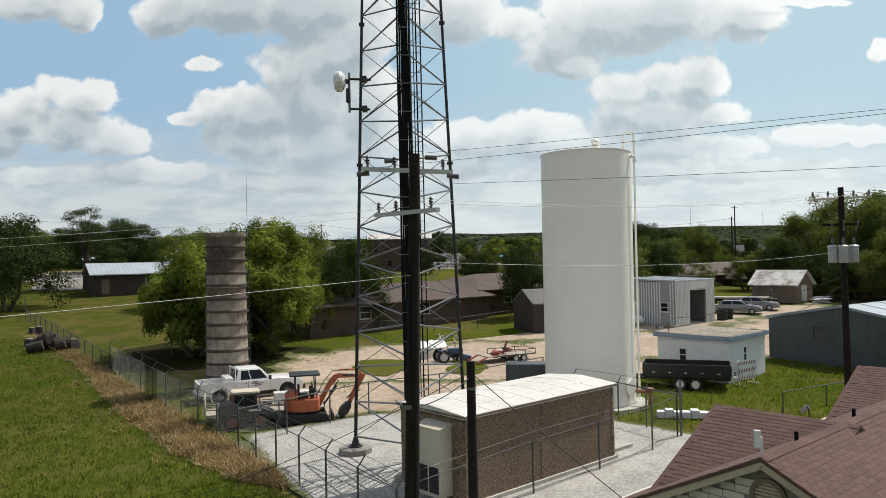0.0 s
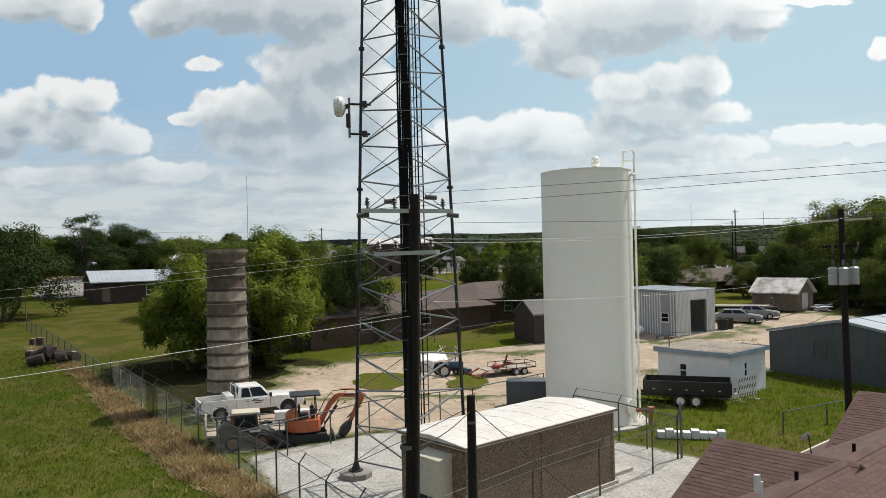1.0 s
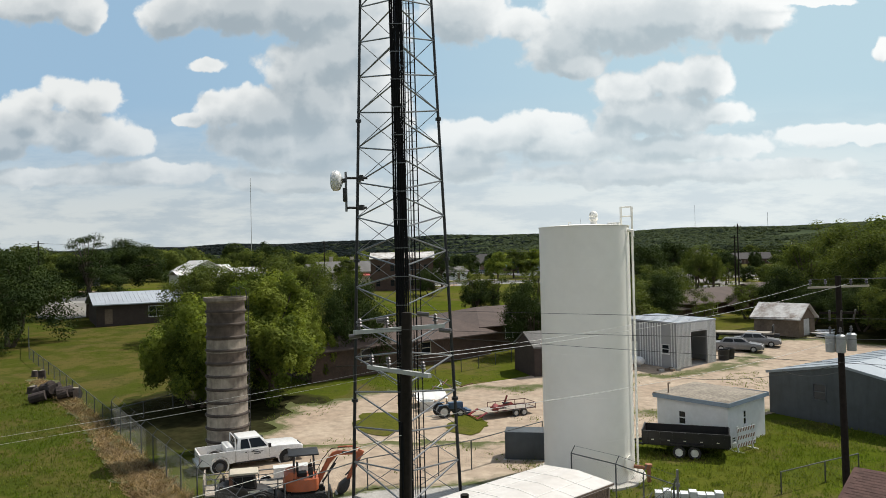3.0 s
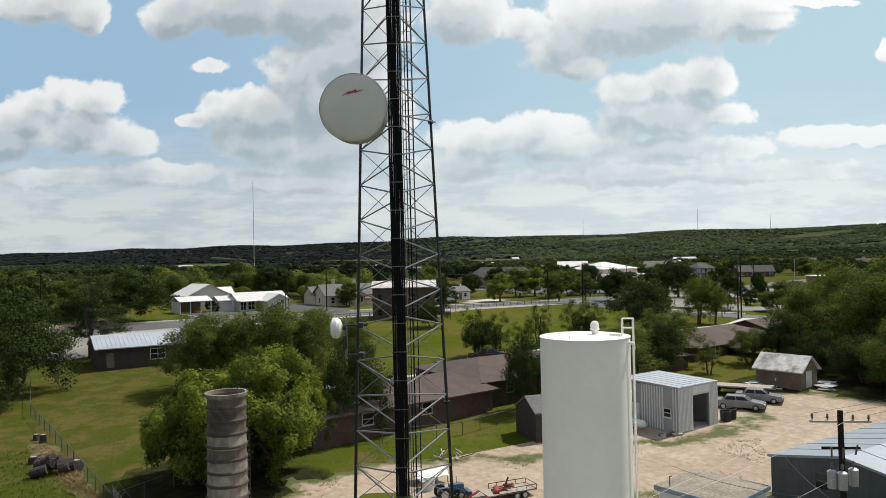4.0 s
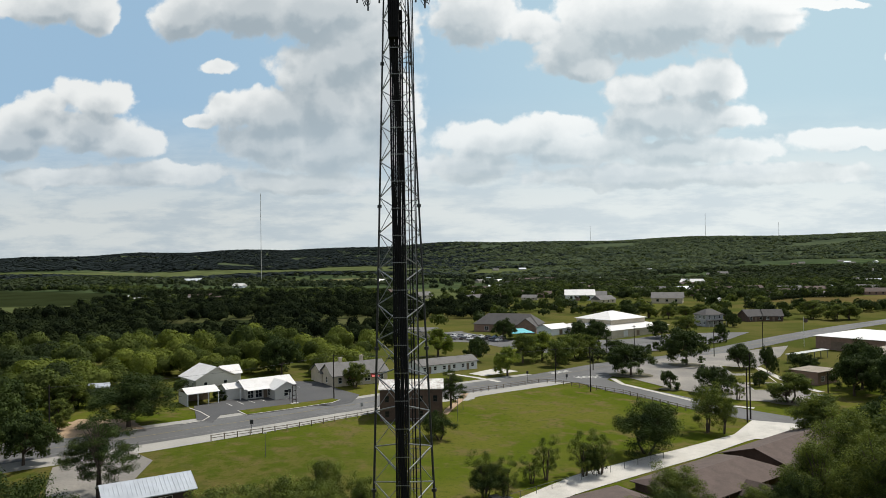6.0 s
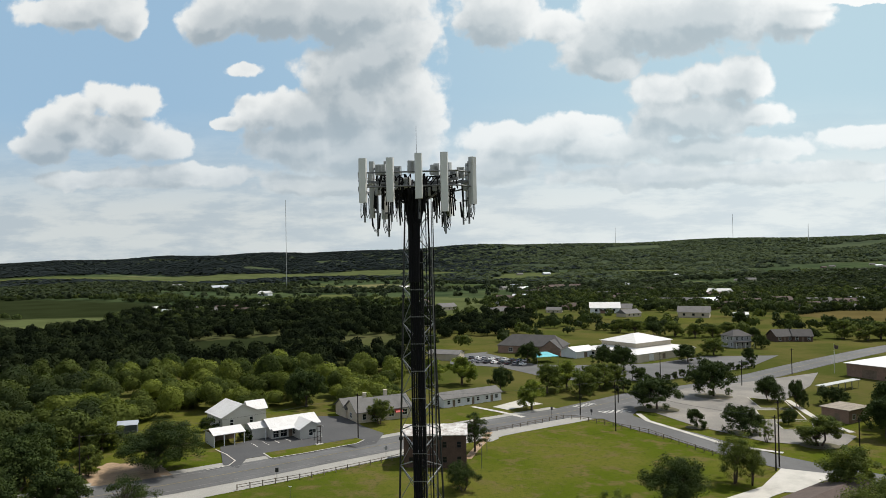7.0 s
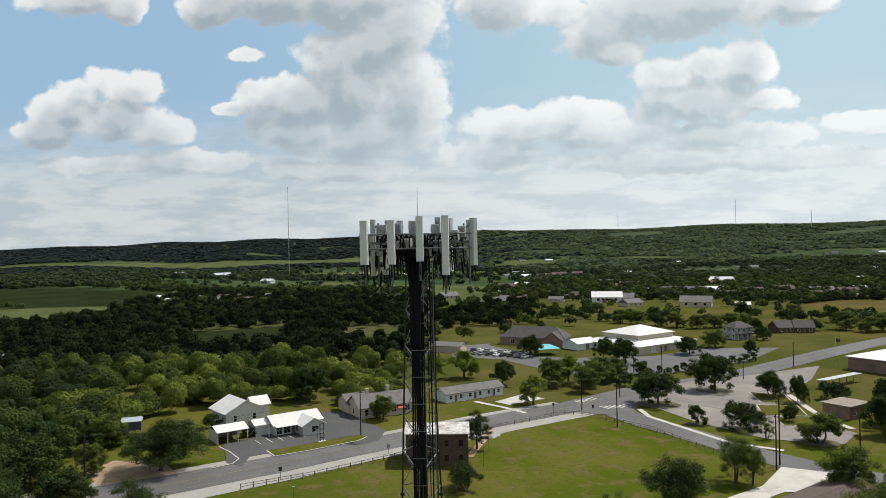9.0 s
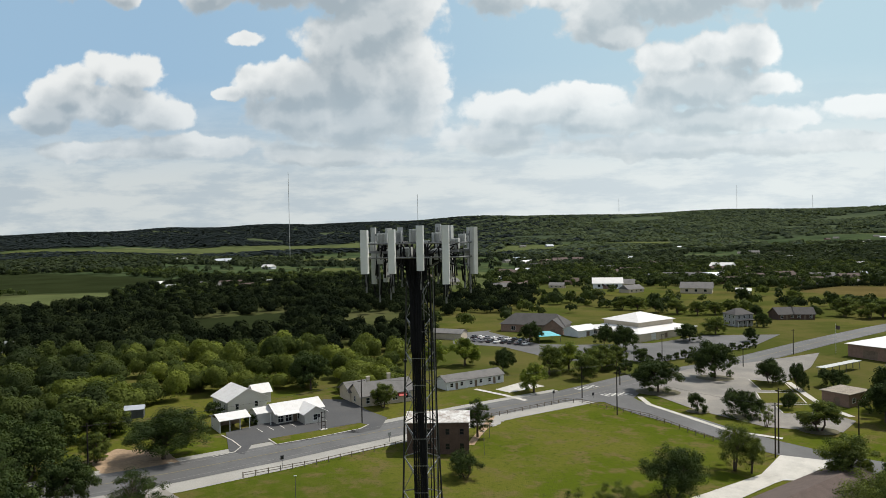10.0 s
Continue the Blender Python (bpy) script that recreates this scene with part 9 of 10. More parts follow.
part("grille", Geo().box(1.5, -0.26, 0.8, 1.53, 0.26, 1.3), M["dark_metal"], tr)
for s in (-0.22, 0.22):
    part("headlight", Geo().tube((1.5, s, 1.2), (1.56, s, 1.2), 0.06, n=10), M["antenna_white"], tr)
part("loader_arm", Geo().beam((0.2, -0.5, 1.2), (1.9, -0.5, 0.5), 0.1, 0.12).beam((0.2, 0.5, 1.2), (1.9, 0.5, 0.5), 0.1, 0.12).box(1.85, -0.75, 0.15, 2.2, 0.75, 0.6), M["paint_blue"], tr)
tp = thing("tarp_sheet", "white tarpaulin thrown over a low frame in the yard", "tarpaulin", -1.3, 56.6, None, 24)
g = Geo()
for i in range(9):
    for j in range(6):
        g.v.append((-1.3 + i * 0.325, -0.8 + j * 0.32, 0.55 + 0.5 * math.sin(math.pi * j / 5) + 0.07 * math.sin(i * 2.1 + j * 1.3)))
g.f = [[i * 6 + j, i * 6 + 6 + j, i * 6 + 7 + j, i * 6 + 1 + j] for i in range(8) for j in range(5)]
part("sheet", g, M["antenna_white"], tp)
for sx in (-1.2, 1.2):
    part("frame", Geo().path([(sx, -0.75, 0), (sx, -0.7, 0.5), (sx, 0, 0.95), (sx, 0.7, 0.5), (sx, 0.75, 0)], 0.025, 5), M["dark_metal"], tp)
rj = random.Random(31)
for q in range(10):
    x, y = 0.4 + rj.uniform(-1.4, 1.4), 62.4 + rj.uniform(-0.7, 0.7)
    ob = thing("scrap_pipe", "pale scrap pipe lying on the yard grass", "scrap", x, y, gz(x, y) + 0.1 + 0.04 * q, rj.uniform(0, 180), group="scrap behind the tower")
    part("pipe", Geo().tube((-0.6, 0, 0), (0.6, 0, rj.uniform(0, 0.3)), rj.uniform(0.03, 0.06), n=8), M["antenna_grey"] if q % 3 else M["rust_brown"], ob)
tr.matrix_basis = pose(0.15, 53.0, gz(0.15, 53.0), 0, 0, 20) @ Matrix.Diagonal((0.76, 0.76, 0.76, 1))
wr = thing("feed_container", "white plastic container by the tractor", "container", -1.4, 54.8, None, 10)
part("tub", Geo().lathe([(0, 0), (0.5, 0), (0.55, 0.7), (0.58, 0.75), (0.5, 0.75), (0.48, 0.1), (0, 0.1)], n=18), M["antenna_white"], wr)

# orange mini excavator
ex = thing("mini_excavator", "orange mini excavator with black canopy and raised boom", "excavator", -7.1, 36.5, 0.07, 14)
for s in (-0.6, 0.6):
    tk = part("track", Geo().side([(-1.1, 0.12), (-0.95, 0.0), (0.95, 0.0), (1.1, 0.12), (1.1, 0.3), (0.95, 0.44), (-0.95, 0.44), (-1.1, 0.3)], s - 0.17, s + 0.17), M["rubber"], ex, "black rubber track", bevel=0.03)
    for q in range(9):
        part("track_pad", Geo().box(-1.0 + q * 0.24, s - 0.18, 0.43, -0.9 + q * 0.24, s + 0.18, 0.46), M["rubber"], tk)
part("undercarriage", Geo().box(-0.6, -0.45, 0.2, 0.6, 0.45, 0.5), M["dark_metal"], ex)
part("house", Geo().prism([(-1.02 * math.cos(k * 0.3927) if abs(k) <= 4 else 0, 0.8 * math.sin(k * 0.3927)) for k in range(-4, 5)][::-1] + [(0.6, -0.72), (0.72, -0.5), (0.72, 0.5), (0.6, 0.72)], 0.55, 1.15), M["paint_orange"], ex, bevel=0.06)
part("engine_cover", Geo().side([(-0.98, 1.15), (-0.94, 1.36), (-0.7, 1.52), (-0.35, 1.52), (-0.35, 1.15)], -0.62, 0.62), M["paint_orange"], ex, bevel=0.08)
part("control_stand", Geo().box(0.25, -0.45, 1.15, 0.45, -0.25, 1.65).box(0.25, 0.25, 1.15, 0.45, 0.45, 1.65).tube((0.35, -0.35, 1.65), (0.38, -0.35, 1.85), 0.02).tube((0.35, 0.35, 1.65), (0.38, 0.35, 1.85), 0.02), M["black"], ex)
part("seat", Geo().box(-0.3, -0.25, 1.15, 0.15, 0.25, 1.35).box(-0.35, -0.25, 1.2, -0.25, 0.25, 1.8), M["black"], ex)
for sx, sy in ((-0.5, -0.6), (-0.5, 0.6), (0.55, -0.55), (0.55, 0.55)):
    part("canopy_post", Geo().tube((sx, sy, 1.1), (sx * 0.9, sy, 2.3), 0.03, n=6), M["dark_metal"], ex)
part("canopy", Geo().box(-0.75, -0.7, 2.3, 0.75, 0.7, 2.38), M["dark_metal"], ex, "dark flat canopy", bevel=0.03)
boom = part("boom", Geo().side([(0.55, 0.72), (0.80, 0.66), (1.32, 1.62), (1.72, 2.02), (2.98, 1.98), (3.02, 2.10), (1.74, 2.25), (1.48, 2.18), (1.18, 1.84)], 0.0, 0.2), M["paint_orange"], ex, bevel=0.025)
part("side_lettering", Geo().box(1.95, -0.006, 2.10, 2.5, -0.002, 2.2), M["letter_dark"], boom, "dark lettering bar")
part("dipper", Geo().side([(2.82, 2.24), (3.10, 2.10), (2.34, 0.72), (2.16, 0.80)], 0.02, 0.18), M["paint_orange"], ex, bevel=0.02)
part("boom_cylinder", Geo().tube((0.95, 0.1, 0.72), (1.62, 0.1, 1.62), 0.05, n=8).tube((1.3, 0.1, 1.3), (1.72, 0.1, 1.9), 0.03, n=8), M["dark_metal"], ex)
part("stick_cylinder", Geo().tube((1.75, 0.1, 2.42), (2.5, 0.1, 2.40), 0.05, n=8).tube((2.4, 0.1, 2.40), (2.9, 0.1, 2.26), 0.03, n=8), M["paint_orange"], ex)
part("bucket_link", Geo().tube((2.75, 0.1, 1.55), (2.1, 0.1, 0.95), 0.035, n=6), M["dark_metal"], ex)
part("hydraulic_hose", Geo().path([(0.6, -0.02, 1.2), (0.95, -0.02, 1.9), (1.4, -0.02, 2.4), (2.2, -0.02, 2.42)], 0.02, 5), M["cable_black"], ex)
bucket = part("bucket", Geo().side([(2.34, 0.82), (2.08, 0.74), (1.78, 0.50), (1.66, 0.18), (1.85, 0.06), (2.12, 0.20), (2.28, 0.45)], -0.18, 0.38), M["dark_metal"], ex, bevel=0.02)
for q in range(4):
    part("bucket_tooth", Geo().box(1.58, -0.16 + q * 0.16, 0.08, 1.70, -0.08 + q * 0.16, 0.14), M["rim"], bucket)
part("blade", Geo().box(1.3, -0.75, 0.05, 1.38, 0.75, 0.4), M["dark_metal"], ex)

# dark compact loader
lo = thing("compact_loader", "dark brown compact skid loader with a tan cab roof", "loader", -9.75, 35.9, 0.07, 16)
part("frame", Geo().side([(-1.5, 0.45), (-1.6, 1.25), (-1.2, 1.55), (-0.75, 1.5), (-0.6, 1.2), (0.9, 1.12), (1.55, 0.75), (1.55, 0.4)], -0.62, 0.62), M["paint_olive"], lo, bevel=0.04)
part("cab", cabin_geo(-0.85, 0.62, -0.75, 0.50, 1.2, 2.05, 0.54, 0.5), M["paint_olive"], lo, bevel=0.03)
glass_strip(lo, -0.85, 0.62, -0.75, 0.50, 1.2, 2.05, 0.54, 0.5, (0.08, 0.45, 0.94))
part("cab_roof", Geo().side([(-0.95, 2.052), (0.72, 2.052), (0.66, 2.18), (-0.85, 2.2)], -0.6, 0.6), M["trim_tan"], lo, "tan cab roof", bevel=0.04)
part("cab_pillar", Geo().box(-0.92, -0.57, 1.2, -0.72, -0.555, 2.05).box(-0.92, 0.555, 1.2, -0.72, 0.57, 2.05), M["rust_brown"], lo, "brown cab pillar")
for sx in (-0.8, 0.75):
    for s in (-0.78, 0.78):
        wheel(lo, sx, s, 0.46, 0.3, M["rust_brown"])
for s in (-1, 1):
    part("lift_arm", Geo().side([(-1.5, 1.35), (-1.4, 1.6), (0.4, 1.2), (1.5, 0.72), (1.75, 0.3), (1.6, 0.25), (1.35, 0.6), (0.3, 1.02)], s * 0.66, s * 0.76), M["paint_olive"], lo, bevel=0.015)
part("bucket", Geo().side([(1.6, 0.1), (1.6, 0.6), (1.7, 0.66), (2.35, 0.15), (2.35, 0.08)], -0.95, 0.95), M["dark_metal"], lo)
part("side_lettering", Geo().box(0.1, -0.772, 1.02, 0.75, -0.764, 1.14), M["letter_pale"], lo, "pale lettering bar")
part("rear_grille", Geo().box(-1.64, -0.5, 0.6, -1.6, 0.5, 1.2), M["galvanised"], lo)
part("exhaust", Geo().tube((-1.2, 0.3, 1.5), (-1.2, 0.3, 1.9), 0.04), M["dark_metal"], lo)
lo.matrix_basis = pose(-9.75, 35.55, 0.07, 0, 0, 16) @ Matrix.Diagonal((0.86, 0.86, 0.80, 1))
ft = thing("flatbed_trailer", "low grey flatbed trailer with mesh sides under the machines", "trailer", -9.0, 37.4, 0.07, 16)
part("deck", Geo().box(-3.2, -0.9, 0.42, 2.6, 0.9, 0.5), M["plank_grey"], ft)
for s in (-0.92, 0.92):
    part("side_rail", Geo().path([(-3.2, s, 0.5), (-3.2, s, 1.0), (2.6, s, 1.0), (2.6, s, 0.5)], 0.035, 6).path([(-3.2, s, 0.75), (2.6, s, 0.75)], 0.025, 5), M["galvanised"], ft)
    for q in range(6):
        part("rail_post", Geo().box(-2.4 + q * 0.9, s - 0.03, 0.5, -2.34 + q * 0.9, s + 0.03, 1.0), M["galvanised"], ft)
part("ramp_gate", Geo().box(-3.28, -0.9, 0.5, -3.22, 0.9, 1.3), M["plank_grey"], ft)
for sx in (-1.0, -0.2):
    for s in (-1.02, 1.02):
        wheel(ft, sx, s, 0.33, 0.2)
wbx = thing("white_tool_chest", "white metal tool chest behind the loader", "tool chest", -8.2, 38.6, 0.5, 16)
part("chest", Geo().box(-0.9, -0.3, 0, 0.9, 0.3, 0.6), M["paint_white"], wbx, bevel=0.03)
part("lid", Geo().box(-0.92, -0.32, 0.602, 0.92, 0.32, 0.66), M["paint_white"], wbx)

# clutter at the foot of the silo
cn = thing("safety_drum", "orange traffic channelizer drum by the silo", "traffic drum", -12.0, 44.0, None)
part("drum", Geo().lathe([(0, 0), (0.3, 0), (0.3, 0.08), (0.2, 0.1), (0.18, 1.0), (0.1, 1.1), (0, 1.1)], n=14), M["orange_safety"], cn)
rm = random.Random(12)
for q in range(9):
    x, y = -14.6 + rm.uniform(0, 4.0), 43.2 + rm.uniform(-0.4, 0.6)
    ob = thing("scrap_board", "old weathered board lying by the silo", "board", x, y, gz(x, y) + 0.08 + 0.07 * q / 3, rm.uniform(0, 180), group="scrap boards by the silo")
    part("plank", Geo().box(-1.0, -0.1, 0, 1.0, 0.1, 0.06), M["barn_wood"] if q % 3 else M["paint_red"], ob)
# stumps and the dark debris heap by the fence
for x, y, r, h in ((-34.7, 60.7, 0.36, 0.55), (-30.4, 59.3, 0.40, 0.75), (-37.1, 66.4, 0.30, 0.7), (-38.2, 67.2, 0.28, 0.5)):
    ob = thing("tree_stump", "dark cut tree stump on the grass", "tree stump", x, y, None, x * 40, group="tree stumps along the fence")
    g = Geo()
    prof = [(r * 1.3, -0.1), (r * 1.05, 0.2), (r, h), (r * 0.9, h + 0.03), (0, h + 0.03)]
    g.lathe(prof, n=14)
    g.v = [(vx * (1 + 0.15 * math.sin(3 * math.atan2(vy, vx))), vy, vz + 0.1 * vx) for vx, vy, vz in g.v]
    part("stump", g, M["log_dark"], ob)
    part("cut_face", Geo().lathe([(0, h + 0.05), (r * 0.7, h + 0.05), (r * 0.7, h + 0.035)], n=12), M["plank_grey"], ob)
dh = thing("debris_heap", "heap of dark rotting logs and tyres by the fence", "debris heap", -32.0, 58.6, None)
for q in range(16):
    a, rr = rm.uniform(0, 6.28), rm.uniform(0.1, 1.5)
    x, y, z = rr * math.cos(a) * 1.3, rr * math.sin(a) * 0.8, 0.3 + 0.75 * (1 - rr / 1.6)
    part("log", Geo().tube((x - rm.uniform(0.2, 0.6), y - rm.uniform(-0.4, 0.4), z - 0.1), (x + rm.uniform(0.2, 0.6), y + rm.uniform(-0.4, 0.4), z + rm.uniform(-0.15, 0.25)), rm.uniform(0.32, 0.52), n=10), M["log_dark"], dh)

# things round the metal shed
for k, (x, y) in enumerate(((27.6, 72.0), (28.4, 72.7))):
    ob = thing("waste_bin", "black plastic waste bin beside the shed door", "bin", x, y, None, 36, group="bins by the shed door")
    part("bin", Geo().lathe([(0, 0), (0.5, 0), (0.55, 1.0), (0.58, 1.05), (0.5, 1.05), (0.45, 0.1), (0, 0.1)], n=16), M["black"], ob)
pt = thing("propane_tank", "long white propane tank beside the corrugated wall", "gas tank", 18.0, 70.2, None, 124)
part("tank", Geo().lathe([(0, -1.5), (0.25, -1.45), (0.38, -1.25), (0.4, -1.1), (0.4, 1.1), (0.38, 1.25), (0.25, 1.45), (0, 1.5)], (0, 0, 0), 20, Matrix.Translation((0, 0, 0.6)) @ pose(0, 0, 0, 0, 90, 0)), M["paint_white"], pt)
for s in (-0.8, 0.8):
    part("foot", Geo().box(s - 0.1, -0.3, -0.1, s + 0.1, 0.3, 0.3), M["concrete"], pt)
for q in range(10):
    x, y = 20.6 + rm.uniform(-0.9, 1.2), 67.6 + rm.uniform(-0.6, 0.7)
    ob = thing("scrap_block", "pale scrap block piled by the shed", "scrap", x, y, gz(x, y), rm.uniform(0, 90), group="scrap piled by the shed")
    part("block", Geo().box(-0.22, -0.15, 0, 0.22, 0.15, 0.25), M["concrete"] if q % 2 else M["barn_wood"], ob)
fb = thing("flatbed_truck", "pale flatbed parked behind the old cars", "flatbed", 33.0, 82.6, None, -27)
part("deck", Geo().box(-4.5, -1.1, 0.9, 4.0, 1.1, 1.05), M["plank_grey"], fb)
part("headboard", Geo().box(3.9, -1.1, 1.05, 4.0, 1.1, 1.9), M["dark_metal"], fb)
for sx in (-3.2, -2.3, 2.8):
    for s in (-0.95, 0.95):
        wheel(fb, sx, s, 0.45, 0.26)
part("chassis", Geo().box(-4.3, -0.4, 0.6, 4.6, 0.4, 0.89), M["dark_metal"], fb)
for k, (x, y) in enumerate(((36.4, 86.2), (43.6, 83.9), (44.6, 85.6))):
    ob = thing("scrap_heap", "heap of pale scrap sheets by the old shed", "scrap", x, y, None, 30 * k, group="scrap round the old shed")
    for q in range(5):
        part("sheet", Geo().box(-1.0, -0.5, 0.05 + q * 0.1, 1.0, 0.5, 0.08 + q * 0.1, pose(rm.uniform(-0.3, 0.3), rm.uniform(-0.3, 0.3), 0, rm.uniform(-6, 6), rm.uniform(-6, 6), rm.uniform(0, 90))), M["rust_roof"] if q % 2 else M["metal_roof"], ob)

# ---- fences ----
def chain_fence(name, label, line, h, step=2.6, arms=False, mesh_gap=0.16, mat="chain_link", rail_r=0.028):
    ob = thing(name, label, "fence", 0, 0, 0)
    posts = []
    for (ax, ay), (bx, by) in zip(line, line[1:]):
        n = max(1, round(math.hypot(bx - ax, by - ay) / step))
        posts += [(ax + (bx - ax) * i / n, ay + (by - ay) * i / n) for i in range(n)]
    posts.append(line[-1])
    vs, fs = [], []
    for i, (x, y) in enumerate(posts):
        z = gz(x, y)
        g = Geo().tube((x, y, z - 0.2), (x, y, z + h), 0.036, n=7)
        p = part("post", g, M["chain_link"], ob)
        if arms:
            part("barb_arm", Geo().tube((x, y, z + h), (x + 0.22, y + 0.2, z + h + 0.32), 0.025, n=5), M["chain_link"], p)
        if i == 0:
            continue
        px0, py0 = posts[i - 1]
        z0 = gz(px0, py0)
        part("top_rail", Geo().tube((px0, py0, z0 + h - 0.02), (x, y, z + h - 0.02), rail_r, n=6), M["chain_link"], ob)
        if arms:
            part("barbed_wire", Geo().tube((px0 + 0.22, py0 + 0.2, z0 + h + 0.3), (x + 0.22, y + 0.2, z + h + 0.3), 0.008, n=4), M["chain_link"], ob)
        L = math.hypot(x - px0, y - py0)
        k = int(L / mesh_gap)
        for q in range(-int(h / mesh_gap), k):
            for up in (0, 1):
                t0, t1 = q * mesh_gap / L, (q * mesh_gap + h) / L
                s0, s1 = 0.0, 1.0
                if t0 < 0:
                    s0 = -t0 / (t1 - t0)
                if t1 > 1:
                    s1 = (1 - t0) / (t1 - t0)
                if s1 <= s0:
                    continue
                ends = []
                for s in (s0, s1):
                    t = t0 + (t1 - t0) * s
                    ends.append((px0 + (x - px0) * t, py0 + (y - py0) * t, z0 + (z - z0) * t + (h - 0.04) * (s if up else 1 - s) + 0.02))
                o = len(vs)
                w = 0.0019
                (x0, y0, za), (x1, y1, zb) = ends
                nx, ny = -(y - py0) / L * w, (x - px0) / L * w
                vs += [(x0 + nx, y0 + ny, za), (x1 + nx, y1 + ny, zb), (x1 - nx, y1 - ny, zb + w), (x0 - nx, y0 - ny, za + w)]
                fs.append((o, o + 1, o + 2, o + 3))
    me = raw_mesh("wire_mesh", vs, fs, M["chain_link"])
    wm = new("wire_mesh", me)
    wm.parent = ob
    wm["kind"] = "stuff"
    return ob


chain_fence("compound_fence", "galvanised chain-link fence with barbed-wire arms", [(-23.5, 50.9), (-9.1, 31.7), (-5.3, 26.0), (-1.4, 19.8), (2.9, 24.6), (5.7, 27.2), (8.4, 29.7), (10.1, 31.8)], 1.85, 2.7, True, rail_r=0.017)
chain_fence("pasture_fence", "low galvanised chain-link fence along the pasture", [(-23.5, 50.9), (-32.7, 62.3), (-43.6, 75.6), (-52, 90)], 1.2, 2.6)
chain_fence("tank_fence", "chain-link fence between the tank and the grass", [(10.1, 31.8), (8.3, 35.0), (6.5, 37.0)], 1.9, 2.4, True)
chain_fence("lawn_fence", "low chain-link fence behind the shingled house", [(16.6, 35.8), (19.6, 37.4), (22, 38.6)], 1.1, 2.4)
chain_fence("back_fence", "chain-link fence along the back gardens", [(-23.5, 50.9), (-19.5, 57.5), (-16.6, 64.5), (-8.4, 66.0), (1.5, 69.0), (6.7, 73.5), (13, 77), (20, 79.5)], 1.25, 2.7)
chain_fence("gravel_fence", "chain-link gate and fence between gravel and dirt yard", [(-9.1, 31.7), (-4.0, 37.6), (1.5, 40.6), (6.0, 44.5)], 1.7, 2.5)
gp = thing("gate_post", "tall grey steel gate post with hinges", "gate post", 10.3, 31.9, 0.0)
part("post", Geo().tube((0, 0, -0.2), (0, 0, 2.5), 0.055, n=10), M["galvanised"], gp)
part("hinge", Geo().box(-0.09, -0.05, 1.75, 0.09, 0.05, 1.9), M["galvanised"], gp)

# wooden rail fence round the field
wf = thing("field_fence", "dark wooden post-and-rail fence round the green field", "fence", 0, 0, 0)
FL = [(-45.5, 134.8), (-33.1, 142.7), (-18.6, 154.9), (-2, 175.4), (2.5, 180.9), (22.8, 198.6), (27.3, 197.7), (42.2, 183.2), (51.7, 163.6), (60.5, 153.8)]
prev = None
for (ax, ay), (bx, by) in zip(FL, FL[1:]):
    n = max(1, round(math.hypot(bx - ax, by - ay) / 2.6))
    for i in range(n):
        x, y = ax + (bx - ax) * i / n, ay + (by - ay) * i / n
        z = gz(x, y)
        part("post", Geo().box(x - 0.08, y - 0.08, z - 0.2, x + 0.08, y + 0.08, z + 1.15), M["fence_wood"], wf)
        if prev:
            for h in (0.55, 1.0):
                part("rail", Geo().beam((prev[0], prev[1], prev[2] + h), (x, y, z + h), 0.05, 0.09), M["fence_wood"], wf)
        prev = (x, y, z)
chain_fence("field_wire_fence", "low wire fence along the lane and the field", [(-24, 92), (-10, 95.5), (2, 102), (20, 115), (36, 126)], 1.2, 3.4, mesh_gap=0.3)

# dark framed sign by the car park
sf = thing("sign_frame", "tall dark steel sign frame on a low concrete base", "sign", -37.0, 166.6, None, 38)
part("base", Geo().box(-0.9, -0.5, -0.2, 0.9, 0.5, 0.3), M["concrete"], sf)
for q in (-0.45, 0.45):
    part("post", Geo().box(q - 0.07, -0.07, 0.2, q + 0.07, 0.07, 4.4), M["dark_siding"], sf)
for q in (1.0, 2.0, 3.0, 4.2):
    part("bar", Geo().box(-0.38, -0.05, q, 0.38, 0.05, q + 0.14), M["dark_siding"], sf)
# roadside signs and lamps
for x, y, h, dark_ in ((-39.4, 140.2, 2.6, True), (-20.3, 158.1, 2.2, False), (19.7, 198.5, 3.2, True), (31.2, 203.9, 1.6, True), (-39.0, 170.5, 2.8, True)):
    ob = thing("road_sign", "small roadside sign on a slim post", "road sign", x, y, None, 25, group="signs along the road")
    part("post", Geo().tube((0, 0, -0.2), (0, 0, h), 0.05, n=6), M["dark_metal"] if dark_ else M["galvanised"], ob)
    part("plate", Geo().box(-0.32, -0.05, h - 0.8, 0.32, -0.02, h), M["dark_metal"] if dark_ else M["antenna_grey"], ob)
for x, y, h in ((0.6, 150.5, 5.0), (-33, 126, 4.0), (1.8, 163, 4.6)):
    ob = thing("yard_lamp", "slim yard lamp post on the field", "lamp post", x, y, None)
    part("post", Geo().tube((0, 0, -0.2), (0, 0, h), 0.06, 0.04, 6), M["galvanised"], ob)
    part("lamp_head", Geo().box(-0.25, -0.1, h, 0.25, 0.1, h + 0.12), M["antenna_grey"], ob)
fp_ = thing("flag_pole", "white flag pole with a limp flag by the school", "flag pole", 131.5, 276.0, None)
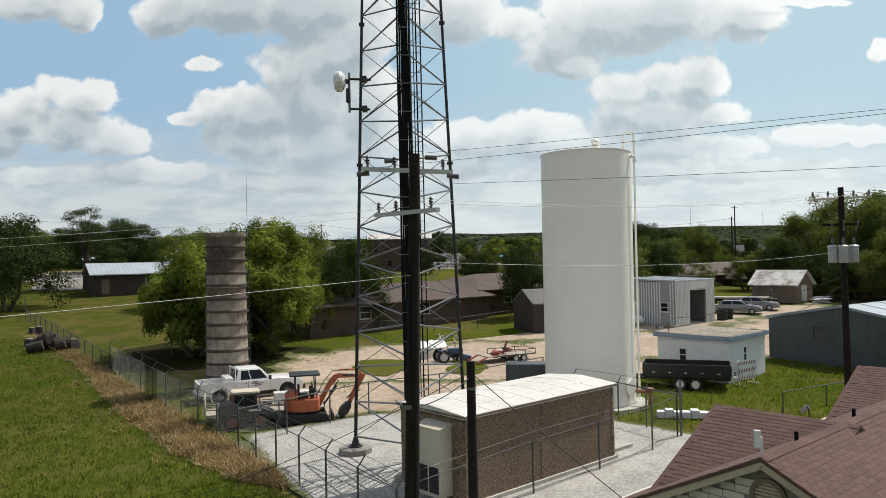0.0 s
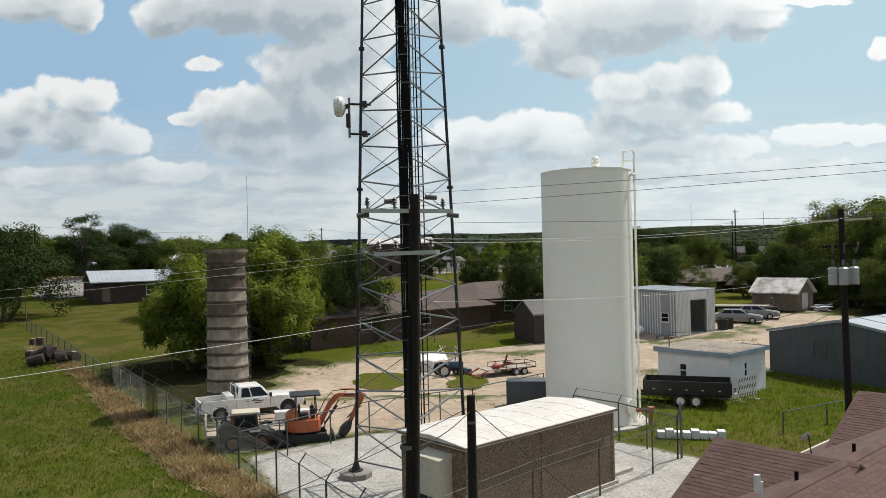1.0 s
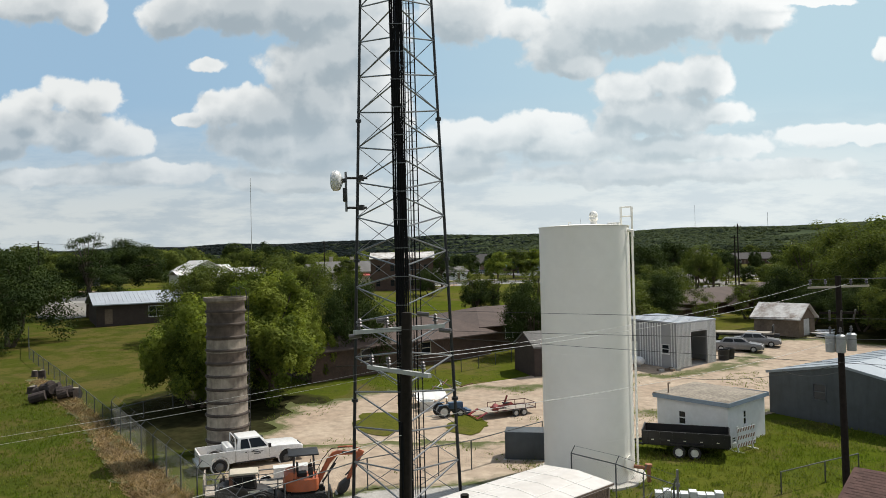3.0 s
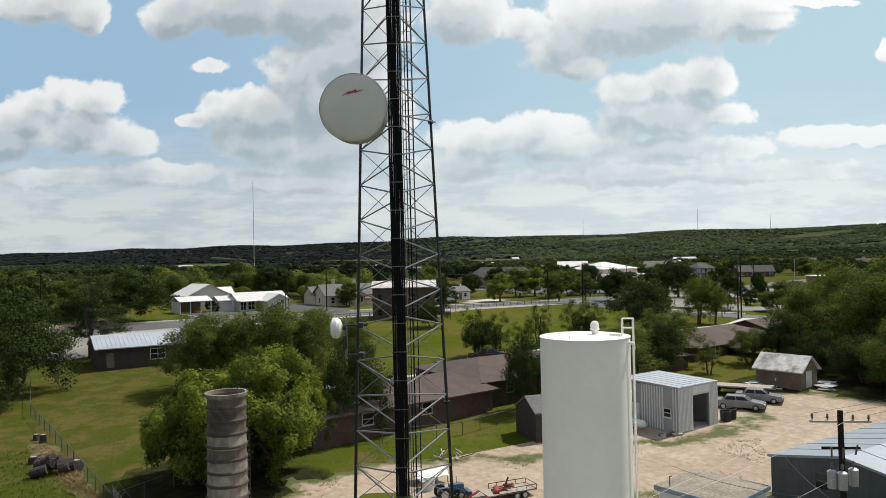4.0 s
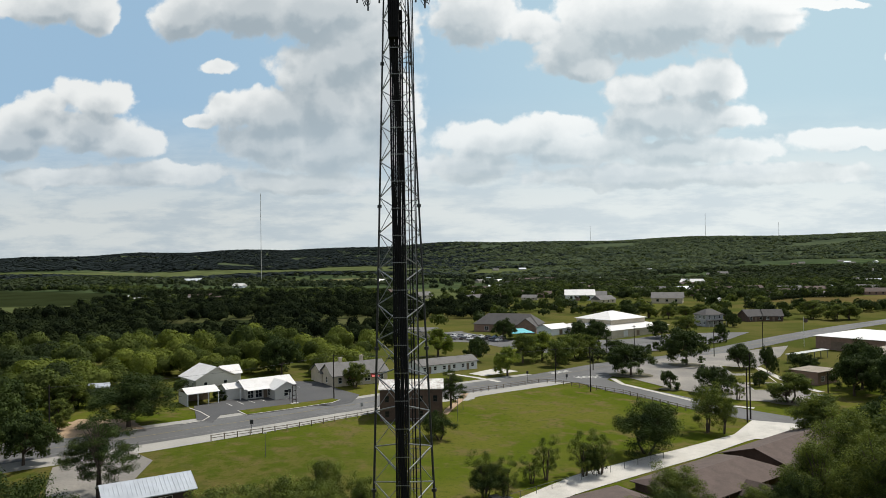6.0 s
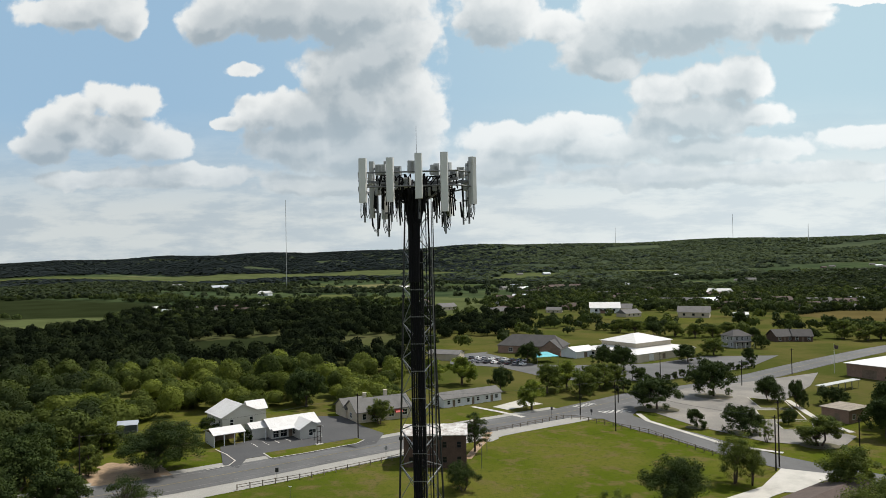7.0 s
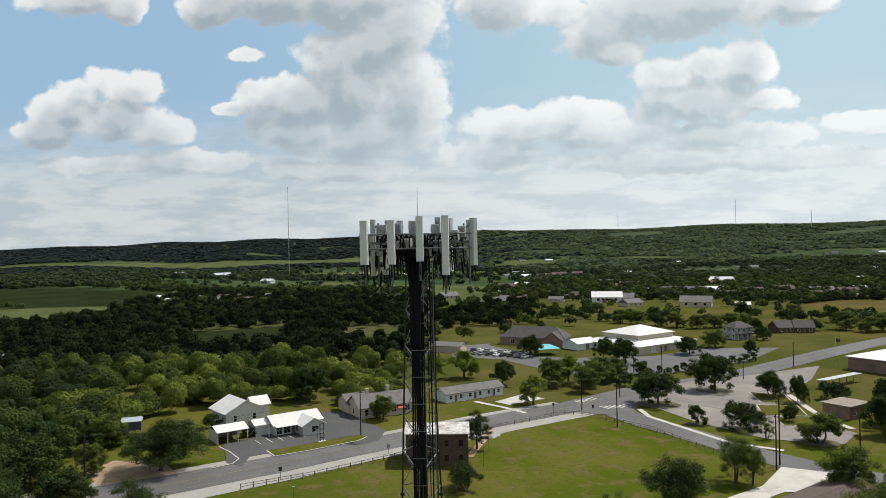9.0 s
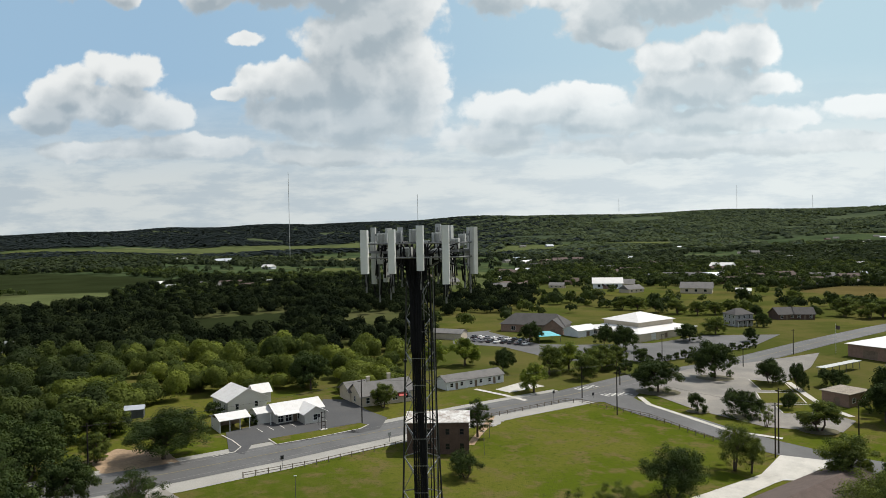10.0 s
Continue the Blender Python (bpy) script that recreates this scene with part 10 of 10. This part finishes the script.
part("pole", Geo().tube((0, 0, -0.2), (0, 0, 11), 0.08, 0.05, 8), M["antenna_white"], fp_)
part("flag", Geo().side([(0.05, 10.6), (0.9, 10.2), (1.6, 10.3), (1.5, 9.0), (0.8, 8.8), (0.05, 9.2)], -0.02, 0.02), M["dark_siding"], fp_)
cw = thing("covered_walkway", "flat-roofed covered walkway by the school", "walkway", 117, 243, None, 35)
part("roof", Geo().box(-11, -1.4, 2.7, 11, 1.4, 2.85), M["antenna_grey"], cw)
for q in range(6):
    for s in (-1.2, 1.2):
        part("post", Geo().tube((-10 + q * 4, s, -0.2), (-10 + q * 4, s, 2.7), 0.07, n=6), M["galvanised"], cw)
sh2 = thing("garden_shed", "small grey garden shed at the wood's edge", "shed", -87, 176, None, 20)
part("walls", Geo().box(-2.2, -1.6, -0.3, 2.2, 1.6, 2.2), M["shop_blue"], sh2)
part("roof", Geo().side([(-1.8, 2.15), (1.8, 2.15), (0, 3.0)], -2.4, 2.4, pose(0, 0, 0, 0, 0, 90)), M["metal_roof"], sh2, smooth_angle=0)

# ---- shingles of the near roof, laid last ----
def on_wing(wa):
    def ok(p):
        d = (Vector((p.x, p.y, 0)) - HA).dot(hv)
        s = p.z - (RZ - abs(d) * PITCH)
        return s > -0.03
    return ok


def on_main(p):
    for wa, wb_ in WINGS:
        d = abs((Vector((p.x, p.y, 0)) - Vector((wa.x, wa.y, 0))).dot(hu))
        e = (Vector((p.x, p.y, 0)) - HA).dot(-hv)
        if e > 0 and e < 5.5 and p.z < RZ - d * PITCH - 0.02:
            return False
    return True


lay_shingles(rf_w1, WINGS[0][0] + hv * 0.4, WINGS[0][1], 140, 1, on_wing(WINGS[0][0]))
lay_shingles(rf_r, ridge_pt(-0.35), ridge_pt(9), 150, 2)
lay_shingles(rf_l, ridge_pt(-0.35), ridge_pt(19), 0, 3, on_main)
lay_shingles(rf_w2, WINGS[1][0] + hv * 0.4, WINGS[1][1], 0, 4, on_wing(WINGS[1][0]))
